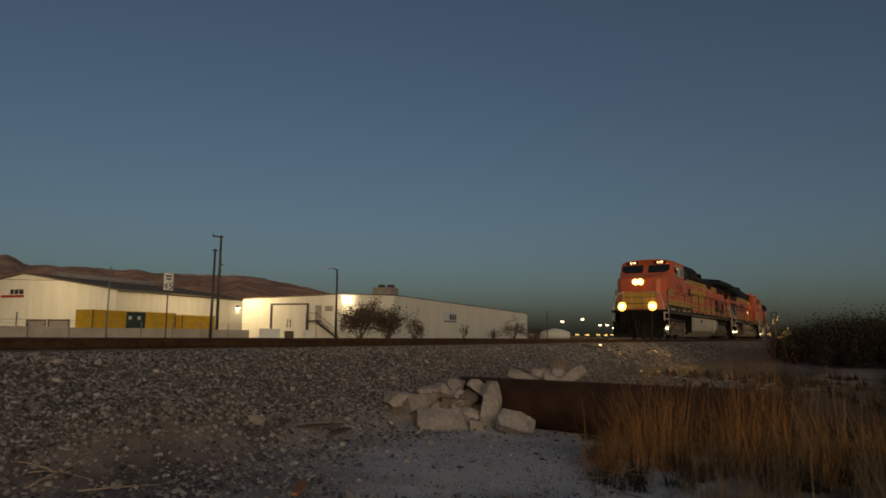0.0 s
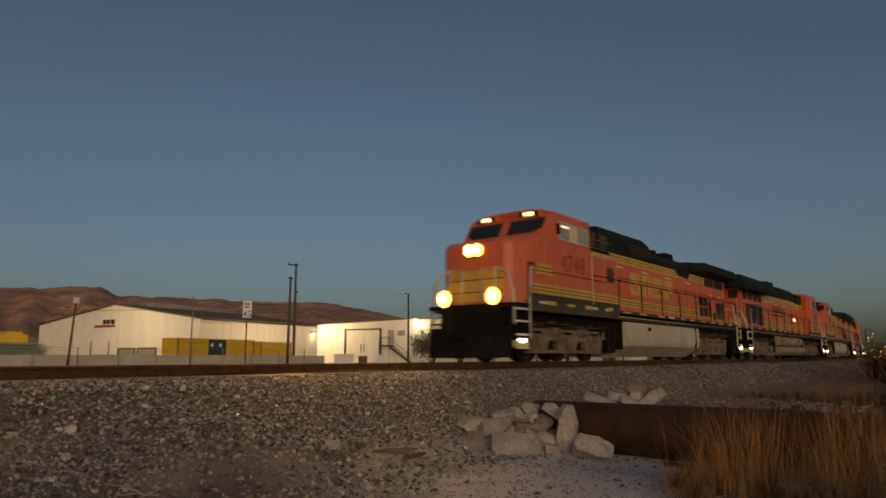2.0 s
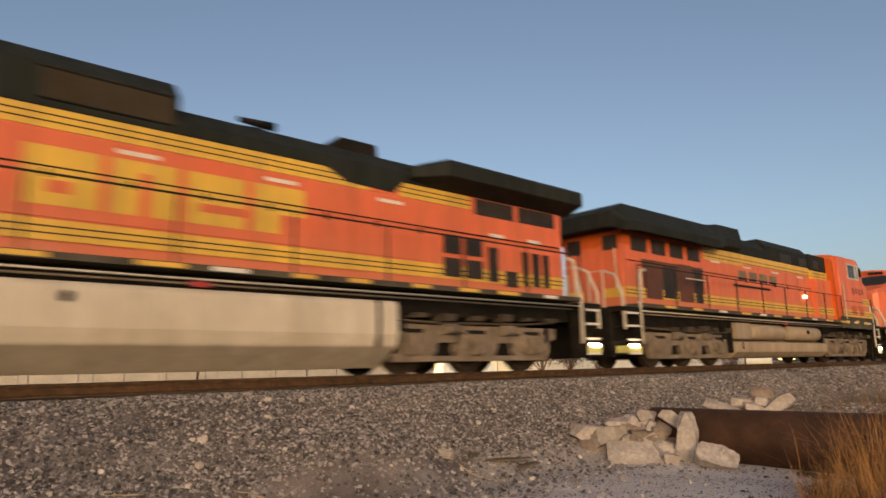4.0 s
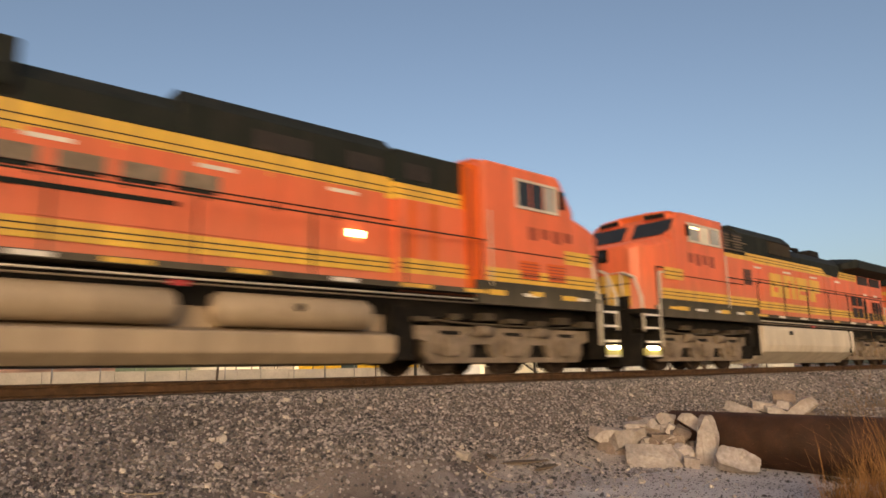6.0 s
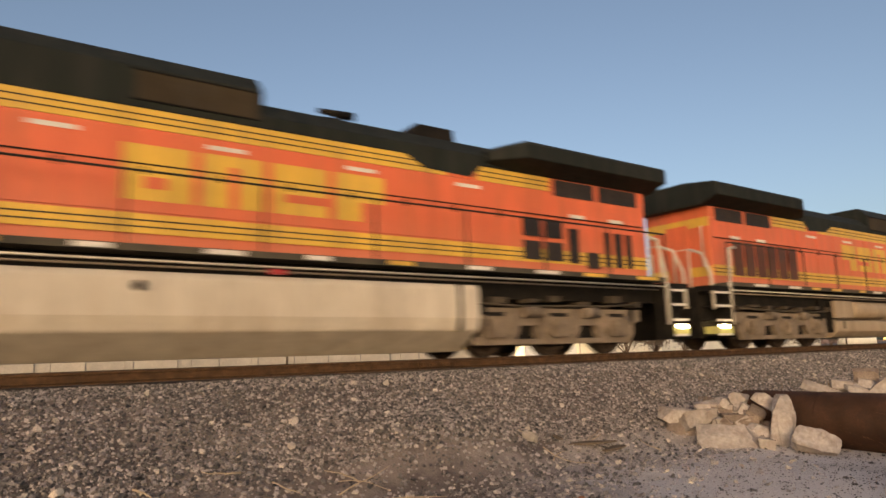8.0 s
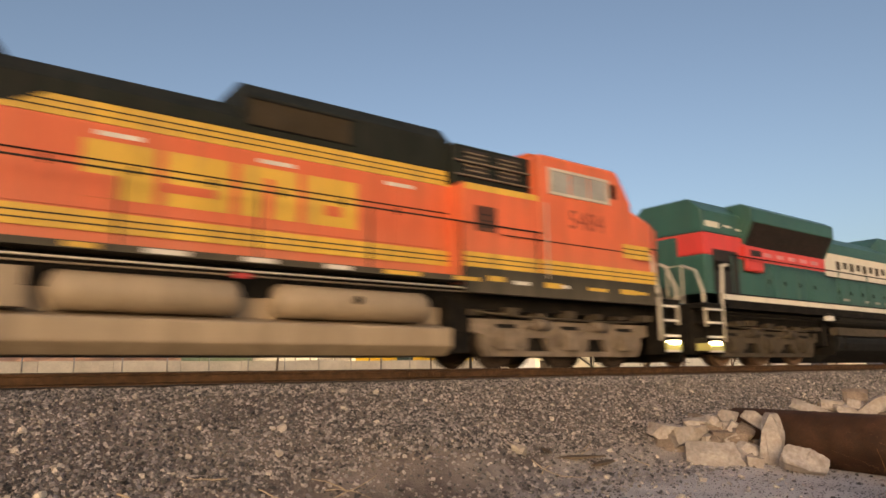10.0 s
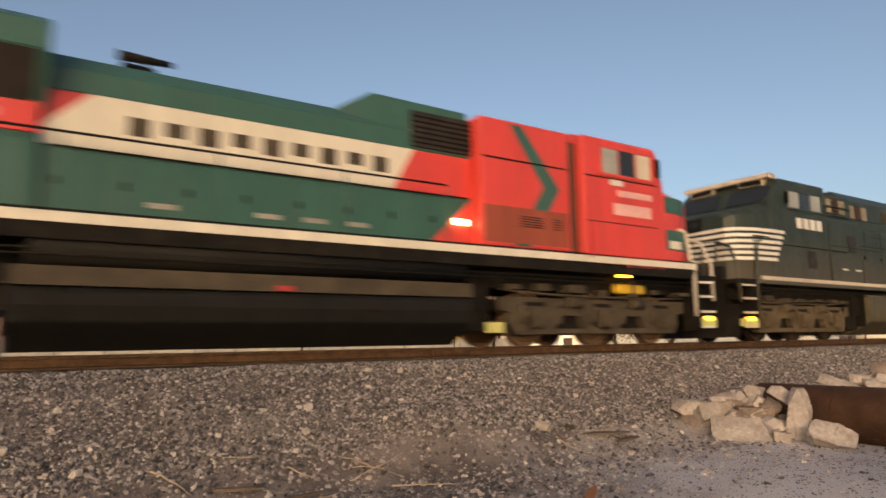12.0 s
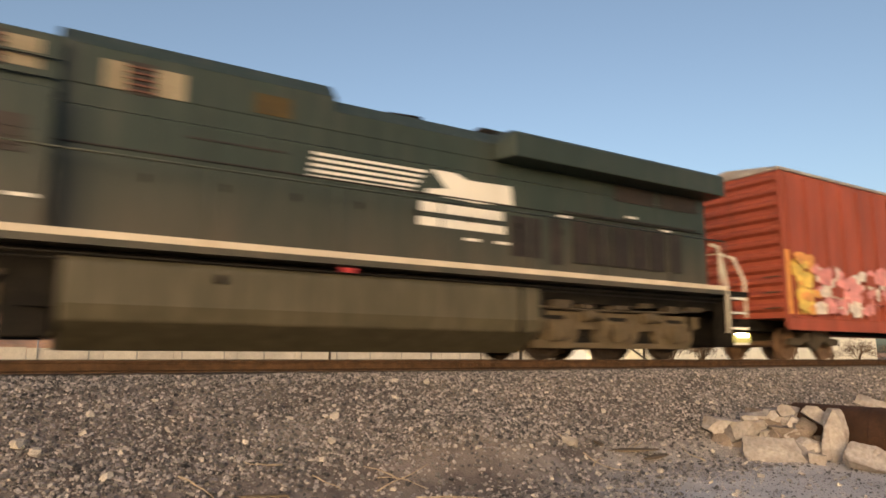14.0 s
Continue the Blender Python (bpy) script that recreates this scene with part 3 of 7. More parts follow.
# splintered boards and sticks
for x, y, l, w, rz, mt, lab in ((5.05, 4.9, 0.32, 0.05, 35, wood_red, "splintered reddish piece of wood on the dirt"), (7.6, 7.15, 0.5, 0.07, -20, wood_grey, "weathered board half buried in gravel"),
                                (8.0, 6.95, 0.35, 0.06, 12, wood_grey, "grey splintered board on the gravel"), (2.2, 7.0, 0.3, 0.03, -25, wood_grey, "dry grey stick on the ground"), (2.7, 6.6, 0.34, 0.022, 15, wood_grey, "thin dry stick on the ground"),
                                (7.2, 7.35, 0.28, 0.04, 60, wood_grey, "short grey stick in the gravel")):
    g = Solid().loft([[(-l, -w * .6, 0), (-l, w * .5, 0), (-l, w * .4, .02), (-l, -w * .5, .03)], [(0, -w, .01), (0, w, .01), (0, w * .9, .05), (0, -w, .04)], [(l, -w * .3, .03), (l, w * .6, .02), (l, w * .5, .05), (l, -w * .2, .045)]])
    o = thing("wood_scrap", g, mt, lab, "wood scrap", "wood scraps")
    o.matrix_world = pose(x, y, ground_z(x, y) + 0.012, 3, 2, rz)


# pale dry stems lying about
stem_mat = mat("pale_dry_stem", (0.46, 0.36, 0.26), 0.85, var=0.3, scale=6)
for i in range(22):
    x, y = rng.uniform(0.0, 4.2), rng.uniform(6.2, 7.9)
    if i > 15:
        x, y = rng.uniform(6.5, 9.0), rng.uniform(6.6, 7.5)
    l, a, c = rng.uniform(0.12, 0.4), rng.uniform(0, 6.28), rng.uniform(-0.25, 0.25)
    pts = []
    for k in range(6):
        t = (k / 5 - 0.5) * 2
        px, py = x + math.cos(a) * l * t - math.sin(a) * c * l * t * t, y + math.sin(a) * l * t + math.cos(a) * c * l * t * t
        pts.append((px, py, ground_z(px, py) + 0.035 + 0.02 * rng.random()))
    thing("dry_stick", Solid().tube(pts, rng.uniform(0.006, 0.014), 5, 0.004), stem_mat, "pale curved dry stick lying on the gravel", "dry stick", "dry sticks on the gravel")


def blades(name, material, count, place, height, seed, label, width=0.006, lean=0.45, kinds=4):
    """Stalks of dry grass, each a thin curved ribbon with two faces at an angle."""
    r = np.random.default_rng(seed)
    v, f = [], []
    for _ in range(count):
        x, y, hs = place(r)
        z = ground_z(x, y) - 0.02
        h = height * hs * r.uniform(0.45, 1.1)
        a, b = r.uniform(0, 6.28), r.normal(0, lean)
        dx, dy, sx, sy = math.cos(a) * b * h, math.sin(a) * b * h, -math.sin(a) * width, math.cos(a) * width
        n = len(v)
        for k in range(kinds):
            t = k / (kinds - 1)
            u = 0.45 * t + 0.55 * t * t
            px, py, pz, w = x + dx * u, y + dy * u, z + h * (t - min(0.32 * abs(b), 0.6) * t * t), 1 - 0.75 * t
            v += [(px - sx * w, py - sy * w, pz), (px + sx * w, py + sy * w, pz)]
            if k:
                f.append((n + 2 * k - 2, n + 2 * k - 1, n + 2 * k + 1, n + 2 * k))
    me = bpy.data.meshes.new(name)
    me.from_pydata(v, [], f)
    me.materials.append(material)
    return tagged(new(name, me), label, "grass", kind="stuff")


def fans(name, material, tufts, stalks, seed, label, width, spread=0.42, root=0.06):
    """Tufts of dry grass: the stalks of a tuft rise from one root and arch outward all round, so that each tuft is a loose fan."""
    r = np.random.default_rng(seed)
    v, f = [], []
    for x, y, h in tufts:
        z = ground_z(x, y) - 0.02
        wind = r.normal(0, 0.12, 2)
        for _ in range(stalks):
            a, tilt = r.uniform(0, 6.28), abs(r.normal(0, spread)) + 0.03
            hh = h * (0.3 + 0.78 * r.random() ** 1.1) * (1 - 0.2 * tilt)
            dx, dy = math.cos(a) * math.sin(tilt) + wind[0], math.sin(a) * math.sin(tilt) + wind[1]
            bx, by = x + r.normal(0, root), y + r.normal(0, root)
            sx, sy = -math.sin(a) * width, math.cos(a) * width
            droop = r.uniform(0.05, 0.7) * tilt
            n = len(v)
            for k in range(6):
                t = k / 5
                o = hh * (0.7 * t + 0.5 * t * t)
                w = 1 - 0.8 * t
                px, py, pz = bx + dx * o, by + dy * o, z + hh * math.cos(tilt) * (t - droop * t * t * t)
                v += [(px - sx * w, py - sy * w, pz), (px + sx * w, py + sy * w, pz)]
                if k:
                    f.append((n + 2 * k - 2, n + 2 * k - 1, n + 2 * k + 1, n + 2 * k))
    me = bpy.data.meshes.new(name)
    me.from_pydata(v, [], f)
    me.materials.append(material)
    return tagged(new(name, me), label, "grass", kind="stuff")


def tuft_field(count, seed, az, dist, tall, low=0.55):
    """Roots strewn over a sector; tall gives the height by direction, and tufts differ much in size."""
    rt = random.Random(seed)
    out = []
    for _ in range(count):
        a, d = rt.uniform(*az), rt.uniform(*dist)
        h = np.interp(a, [q[0] for q in tall], [q[1] for q in tall]) * rt.uniform(low, 1.1)
        out.append((d * math.sin(radians(a)), d * math.cos(radians(a)), h))
    return out


HUMP = [(67, 0.3), (69.5, 0.55), (71.5, 0.85), (75, 0.95), (77.5, 0.8), (80.5, 1.2), (83, 0.95), (86, 0.85), (92, 0.9), (97, 0.7)]
BIG = [(d * math.sin(radians(a)), d * math.cos(radians(a)), h) for a, d, h in (
    (73.8, 8.7, 1.4), (72.0, 9.2, 0.8), (70.4, 8.8, 0.5), (71.2, 8.2, 0.4), (75.4, 9.6, 1.2), (77.4, 8.6, 0.6), (79.6, 10.2, 0.9), (81.2, 9.1, 1.75), (82.2, 10.6, 1.5), (84.4, 9.4, 0.8), (86.2, 9.0, 1.5), (89.0, 9.6, 0.9), (91.5, 9.0, 1.35))]
fans("dry_grass", grass_dry, [(x, y, h * 1.4) for x, y, h in BIG], 60, 31, "thin tall wisps of orange dry grass", 0.0024, 0.42, 0.22)
fans("dry_grass", grass_dry, BIG, 210, 6, "tall rust-orange dry grass growing round the pipe", 0.003, 0.85, 0.2)
fans("dry_grass", grass_dry, tuft_field(46, 5, (70.4, 97), (8.2, 11.5), HUMP, 0.35), 50, 26, "orange-brown dry grass fans by the pale ground", 0.0034, 0.6)
# low blades whose dark colour carries the shadow at the grass's foot
fans("undergrowth", grass_under, tuft_field(230, 15, (69, 100), (7.4, 12.5), [(68, 0.22), (72, 0.4), (80, 0.55), (100, 0.55)], 0.4), 55, 16, "undergrowth below the dry grass, coloured dark for its shadow", 0.006, 0.7)
fans("pale_grass", grass_pale, tuft_field(130, 7, (75, 99), (5.6, 9.2), [(74, 0.35), (79, 0.7), (84, 0.95), (92, 0.9), (99, 0.7)], 0.35), 34, 8, "pale dry grass stalks, sparse and bent", 0.0026, 0.6)
fans("pale_grass", grass_pale, tuft_field(26, 17, (76, 92), (5.8, 8.6), [(76, 0.7), (84, 1.05), (92, 1.0)]), 3, 18, "single tall pale weed stalks", 0.005, 0.3)
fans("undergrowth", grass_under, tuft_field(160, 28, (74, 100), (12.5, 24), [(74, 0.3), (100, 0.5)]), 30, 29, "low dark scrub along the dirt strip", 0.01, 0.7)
blades("pale_grass", grass_pale, 5000, lambda r: (r.uniform(13, 40), r.uniform(3.8, 8.2), r.uniform(0.2, 1.0)), 0.34, 8, "low dry grass along the track shoulder", 0.006, 0.8)
fans("pale_grass", grass_pale, tuft_field(18, 9, (64, 72), (6.0, 8.8), [(64, 0.16), (72, 0.3)]), 24, 10, "thin wisps of dry grass on the pale ground", 0.0022, 0.6)
# pale bare twigs lying before the grass
for x0, y0, x1, y1, lift in ((7.3, 2.9, 7.1, 2.2, 0.22), (7.9, 3.0, 7.3, 1.9, 0.12), (6.9, 2.3, 6.3, 1.7, 0.1)):
    pts = [(x0 + (x1 - x0) * k / 5, y0 + (y1 - y0) * k / 5 + 0.04 * math.sin(k * 2.3), ground_z(x0 + (x1 - x0) * k / 5, y0 + (y1 - y0) * k / 5) + 0.02 + lift * (k / 5) ** 1.5) for k in range(6)]
    thing("dry_twig", Solid().tube(pts, 0.011, 5, 0.004), stem_mat, "pale bare twig lying before the grass", "twig", "twigs before the grass")


def shrub(name, x, y, r, h, count, seed, material, label, trunk=True, clear=0.25):
    """A bush: bent limbs forking into twigs, with an uneven crown of small leaf clumps."""
    rg = random.Random(seed)
    root = empty(name, label, "bush")
    z0 = ground_z(x, y)
    root.location = (x, y, z0)
    limbs = Solid()
    tips = []
    for i in range(9):
        a, u = rg.uniform(0, 6.28), rg.uniform(0.25, 1.0)
        end = Vector((math.cos(a) * r * u, math.sin(a) * r * u, h * rg.uniform(0.55, 0.98) * (1 - 0.35 * u * u)))
        mid = end * 0.5 + Vector((rg.uniform(-.1, .1) * r, rg.uniform(-.1, .1) * r, h * 0.1))
        limbs.tube([(0, 0, -0.05), mid, end], 0.03 * h / 2 + 0.015, 5, 0.008)
        for _ in range(7):
            t = mid.lerp(end, rg.random()) + Vector((rg.gauss(0, .2) * r, rg.gauss(0, .2) * r, rg.gauss(0.08, .14) * h))
            t.z = max(t.z, h * clear)
            limbs.tube([mid.lerp(end, 0.3), t], 0.012, 4, 0.004)
            tips.append(t)
    part("trunk", limbs, twig, root)
    v, f = [], []
    for _ in range(count):
        t = rg.choice(tips)
        c = t + Vector((rg.gauss(0, .13) * r, rg.gauss(0, .13) * r, rg.gauss(0, .1) * h))
        c.z = max(c.z, 0.02)
        if clear < 0.1:
            c.z *= rg.uniform(0.15, 1.0)
        s = rg.uniform(0.03, 0.075) * (0.6 + 0.25 * h) * (1.35 if clear > 0.1 else 0.9)
        d1 = Vector((rg.gauss(0, 1), rg.gauss(0, 1), rg.gauss(0, 1))).normalized() * s
        d2 = d1.orthogonal().normalized() * s * 0.5
        n = len(v)
        v += [c - d1, c + d2, c + d1, c - d2]
        f.append((n, n + 1, n + 2, n + 3))
    crown = Solid()
    crown.v, crown.f, crown.s = [tuple(p) for p in v], f, [False] * len(f)
    me = bpy.data.meshes.new("crown")
    me.from_pydata(crown.v, [], crown.f)
    me.materials.append(material)
    ob = new("crown", me)
    ob.parent = root
    return root

# ---- far side: yard, warehouses, poles, hills ----
TURN = 12.0             # the yard stands askew to the track by this angle
FAR = -0.57             # ground level beyond the track
UX, UY = math.cos(radians(TURN)), math.sin(radians(TURN))


def at_az(az, r, z=0.0):
    return (r * math.sin(radians(az)), r * math.cos(radians(az)), z)


def cladding(ob, x0, x1, y, z0, top, face, step=0.9):
    """Upright ribs of sheet cladding on a wall; top(x) gives the height."""
    rib = Solid()
    n = int(abs(x1 - x0) / step)
    for i in range(1, n):
        a = x0 + (x1 - x0) * i / n
        if face == "y":
            rib.box(a - 0.03, a + 0.03, y - 0.012, y - 0.002, z0, top(a) - 0.1)
        else:
            rib.box(y - 0.012, y - 0.002, a - 0.03, a + 0.03, z0, top(a) - 0.1)
    return part("cladding_rib", rib, wall_white, ob)


def warehouse_gabled():
    w = empty("warehouse", "white gabled metal warehouse behind a low wall", "warehouse")
    w.matrix_world = pose(50.5, 82.2, FAR, 0, 0, TURN)
    L, D, H, P = 27.0, 34.0, 6.1, 8.6
    g = Solid().loft([[(0, 0, 0), (0, D, 0), (0, D, H), (0, D / 2, P), (0, 0, H)], [(0.25, 0, 0), (0.25, D, 0), (0.25, D, H), (0.25, D / 2, P), (0.25, 0, H)]])
    part("gable_wall", g, wall_white, w, "white sheet-metal gable wall")
    part("side_wall", Solid().box(0.25, L, 0, 0.25, 0, H), wall_white, w, "floodlit cream side wall")
    part("back_wall", Solid().box(0.25, L, D - 0.25, D, 0, H), wall_white, w)
    part("end_wall", Solid().box(L, L + 0.25, 0, D, 0, H), wall_white, w)
    rise = lambda a: H + (P - H) * (1 - abs(a - D / 2) / (D / 2))
    cladding(w, 0, D, 0.0, 0, rise, "x", 1.0)
    cladding(w, 0, L, 0.0, 0, lambda a: H, "y", 1.0)
    for y0, y1, z0, z1 in ((-0.5, D / 2, H - 0.02, P + 0.02), (D / 2, D + 0.5, P + 0.02, H - 0.02)):
        part("roof", Solid().loft([[(-0.35, y0, z0), (-0.35, y1, z1), (-0.35, y1, z1 + 0.18), (-0.35, y0, z0 + 0.18)],
                                   [(L + 0.4, y0, z0), (L + 0.4, y1, z1), (L + 0.4, y1, z1 + 0.18), (L + 0.4, y0, z0 + 0.18)]]), roof_brown, w, "dull brown sheet roof")
    part("roof_vent", Solid().extrude_x([(D / 2 - 1.2, P - 0.2), (D / 2 + 1.2, P - 0.2), (D / 2 + 0.9, P + 0.7), (D / 2 - 0.9, P + 0.7)], 5, 23), roof_grey, w, "long pale ridge ventilator")
    part("gutter", Solid().box(-0.2, L, -0.62, -0.5, H - 0.12, H + 0.06), trim_dark, w)
    for y0, y1, z1 in ((8.0, 11.5, 2.2), (12.2, 15.5, 2.2), (3.6, 6.2, 2.4)):
        d = part("loading_door", Solid().box(-0.03, -0.005, y0, y1, 0.02, z1), roof_grey, w, "grey loading door")
        part("door_frame", Solid().box(-0.1, -0.03, y0 - 0.2, y0, 0, z1 + 0.2).box(-0.1, -0.03, y1, y1 + 0.2, 0, z1 + 0.2).box(-0.1, -0.03, y0, y1, z1, z1 + 0.2), trim_dark, d)
    s = part("company_sign", Solid().box(-0.08, -0.03, 16.6, 21.0, 5.4, 5.75), ink_red, w, "red bar of a company sign")
    part("sign_bar", Solid().box(-0.1, -0.06, 16.7, 17.5, 5.85, 6.5).box(-0.1, -0.06, 17.7, 18.4, 5.85, 6.5).box(-0.1, -0.06, 18.6, 19.2, 5.85, 6.5), ink, s)
    f = part("wall_lamp", Solid().box(24.0, 24.5, -0.45, -0.02, H - 1.2, H - 0.9), trim_dark, w, "floodlight under the eave")
    part("lens", Solid().box(24.05, 24.45, -0.42, -0.1, H - 1.24, H - 1.201), lamp_white, f, "glowing lens")
    part("downpipe", Solid().tube([(L - 0.4, -0.12, 0), (L - 0.4, -0.12, H)], 0.09), sign_white, w)
    return w


def warehouse_long():
    w = empty("warehouse", "long white metal warehouse with a large door and stairs", "warehouse")
    w.matrix_world = pose(72.4, 54.3, FAR, 0, 0, TURN)
    L, D = 74.0, 24.2
    hs = [(0.0, 5.9), (8.3, 6.15), (D, 5.7)]
    top = lambda a: np.interp(a, [p[0] for p in hs], [p[1] for p in hs])
    out = [(0, 0)] + [(y, z) for y, z in hs] + [(D, 0)]
    part("front_wall", Solid().loft([[(0, y, z) for y, z in out], [(0.3, y, z) for y, z in out]]), wall_white, w, "white front wall")
    part("side_wall", Solid().box(0.3, L, 0, 0.3, 0, 5.9), wall_white, w, "white side wall")
    part("back_wall", Solid().box(0.3, L, D - 0.3, D, 0, 5.7), wall_white, w)
    part("end_wall", Solid().box(L, L + 0.3, 0, D, 0, 5.7), wall_white, w)
    cladding(w, 0, D, 0.0, 0, top, "x", 1.2)
    cladding(w, 0, L, 0.0, 0, lambda a: 5.9, "y", 1.5)
    part("roof", Solid().loft([[(-0.15, y, z) for y, z in hs] + [(-0.15, y, z + 0.14) for y, z in hs[::-1]], [(L + 0.3, y, z) for y, z in hs] + [(L + 0.3, y, z + 0.14) for y, z in hs[::-1]]]), roof_brown, w, "low dark roof edge")
    d = part("large_door", Solid().box(-0.06, -0.01, 13.3, 19.0, 0.05, 4.8), wall_white, w, "white double freight door")
    part("door_frame", Solid().box(-0.16, -0.06, 13.0, 13.3, 0, 5.0).box(-0.16, -0.06, 19.0, 19.3, 0, 5.0).box(-0.16, -0.06, 13.3, 19.0, 4.8, 5.0), trim_dark, d, "dark door frame")
    part("handle", Solid().box(-0.12, -0.06, 15.9, 16.0, 1.6, 2.8).box(-0.12, -0.06, 16.4, 16.5, 1.6, 2.8), trim_dark, d)
    part("office_door", Solid().box(-0.06, -0.01, 11.0, 12.0, 2.6, 4.7), roof_grey, w, "grey door at the head of the stairs")
    part("wall_sign", Solid().box(-0.08, -0.02, 9.2, 10.4, 3.9, 4.6), roof_grey, w)
    st = part("landing", Solid().box(-1.4, -0.05, 11.0, 12.6, 2.45, 2.6), trim_dark, w, "dark steel landing and stairs")
    fl = Solid()
    for i in range(12):
        fl.box(-1.3, -0.15, 10.9 - 0.27 * i - 0.27, 10.9 - 0.27 * i, 2.4 - 0.2 * i - 0.06, 2.4 - 0.2 * i)
    fl.loft([[(-1.35, 11.0, 2.2), (-1.35, 11.0, 2.6), (-1.35, 7.6, 0.25), (-1.35, 7.6, -0.0)], [(-1.3, 11.0, 2.2), (-1.3, 11.0, 2.6), (-1.3, 7.6, 0.25), (-1.3, 7.6, 0.0)]])
    part("stair_tread", fl, trim_dark, st)
    part("stair_rail", Solid().tube([(-1.35, 12.6, 3.6), (-1.35, 11.0, 3.6), (-1.35, 7.6, 1.1), (-1.35, 7.6, 0)], 0.035).tube([(-1.35, 12.6, 0), (-1.35, 12.6, 3.6)], 0.04).tube([(-1.35, 11.0, 0), (-1.35, 11.0, 3.6)], 0.04), trim_dark, st)
    f = part("wall_lamp", Solid().box(-0.5, -0.02, 6.7, 7.3, 5.55, 5.8), trim_dark, w, "floodlight on the front wall")
    part("lens", Solid().box(-0.53, -0.501, 6.62, 7.38, 5.35, 5.85), lamp_white, f, "glowing lens")
    hv = part("roof_unit", Solid().box(2.0, 4.5, 1.4, 4.2, 6.12, 7.2), roof_grey, w, "grey rooftop cooling units", 0.05)
    part("fan_housing", Solid().tube([(3.2, 2.0, 7.2), (3.2, 2.0, 7.6)], 0.5, 12).tube([(3.2, 3.4, 7.2), (3.2, 3.4, 7.6)], 0.5, 12), trim_dark, hv)
    s = part("company_sign", Solid().box(18.4, 24.6, -0.1, -0.04, 2.7, 4.4), sign_white, w, "white company sign with dark bars")
    part("sign_bar", Solid().box(21.2, 22.0, -0.14, -0.1, 3.2, 4.1).box(22.4, 23.1, -0.14, -0.1, 3.2, 4.1).box(23.5, 24.2, -0.14, -0.1, 3.2, 4.1).box(18.7, 24.3, -0.14, -0.1, 2.85, 3.0), ink, s)
    for k in (9.0, 46.0):
        part("side_door", Solid().box(k, k + 1.1, -0.07, -0.02, 0.02, 2.1), roof_grey, w, "grey side door")
    return w


warehouse_gabled()
warehouse_long()


def flood_or_fill(x, y, z, watts, col=(1.0, 0.86, 0.6), size=0.5):
    d = bpy.data.lights.new("flood_or_fill_light", "POINT")
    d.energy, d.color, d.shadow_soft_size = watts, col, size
    o = new("flood_or_fill_light", d)
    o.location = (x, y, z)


def yard(px, py, lx, ly):
    return px + lx * UX - ly * UY, py + lx * UY + ly * UX


# these two shine from the wall lamps modelled above
flood_or_fill(*yard(72.4, 54.3, -1.3, 7.0), FAR + 5.3, 150, (1.0, 0.9, 0.68))
flood_or_fill(*yard(50.5, 82.2, 24.6, -2.0), FAR + 4.6, 160)
# added fill lamps without fixtures, brightening the side wall and the gable
flood_or_fill(*yard(50.5, 82.2, 12.0, -9.0), FAR + 6.2, 2600)
flood_or_fill(*yard(50.5, 82.2, -9.0, 9.0), FAR + 7.0, 2200)


def container(x, y, length, h, label, dark=None):
    c = empty("freight_container", label, "container", "yellow containers")
    c.matrix_world = pose(x, y, FAR, 0, 0, TURN)
    part("body", Solid().box(0, length, 0, 2.44, 0.12, h), box_yellow, c, "", 0.03)
    rib = Solid()
    for i in range(int(length / 0.4)):
        if not (dark and dark[0] < i * 0.4 < dark[1]):
            rib.box(0.15 + i * 0.4, 0.33 + i * 0.4, -0.035, -0.004, 0.3, h - 0.25)
    part("rib", rib, box_yellow, c, "corrugated yellow side")
    part("end_rib", Solid().box(-0.04, -0.004, 0.1, 2.34, 0.4, 0.7).box(-0.04, -0.004, 0.1, 2.34, 1.0, 1.3).box(-0.04, -0.004, 0.1, 2.34, 1.6, 1.9).box(-0.04, -0.004, 0.1, 2.34, 2.2, 2.5), box_yellow, c)
    part("frame", Solid().box(-0.05, length + 0.05, -0.05, 0.1, 0, 0.12).box(-0.05, length + 0.05, 2.34, 2.49, 0, 0.12).box(-0.02, 0.1, -0.04, -0.005, 0.12, h).box(length - 0.1, length + 0.02, -0.04, -0.005, 0.12, h), trim_dark, c)
    if dark:
        d = part("dark_panel", Solid().box(dark[0], dark[1], -0.06, -0.005, 0.15, h - 0.1), mat("dark_teal_panel", (0.03, 0.055, 0.05), 0.5), c, "dark panel with pale stickers")
        part("sticker", Solid().box(dark[0] + 0.3, dark[0] + 0.75, -0.065, -0.06, 2.2, 2.6).box(dark[0] + 1.6, dark[0] + 2.1, -0.065, -0.06, 2.2, 2.6).box(dark[0] + 1.0, dark[0] + 1.2, -0.065, -0.06, 0.8, 1.2), sign_white, d)
    return c


container(41.0, 71.0, 12.3, 3.15, "long yellow freight container with a dark panel", (4.6, 7.4))
container(54.2, 73.8, 6.1, 3.0, "short yellow freight container with a dark underside")

# green shed with a yellow machine beside it, far along the wall
shed = empty("green_shed", "low green shed at the end of the yard", "shed")
shed.matrix_world = pose(*at_az(19.2, 118, FAR), 0, 0, TURN)
part("wall", Solid().box(-6, 3.5, 0, 6, 0, 3.0), mat("faded_green_wall", (0.16, 0.21, 0.15), 0.7), shed, "faded green wall")
part("roof", Solid().loft([[(-6.3, -0.4, 3.0), (-6.3, 6.4, 3.6), (-6.3, 6.4, 3.75), (-6.3, -0.4, 3.15)], [(3.8, -0.4, 3.0), (3.8, 6.4, 3.6), (3.8, 6.4, 3.75), (3.8, -0.4, 3.15)]]), roof_grey, shed, "pale lean-to roof")
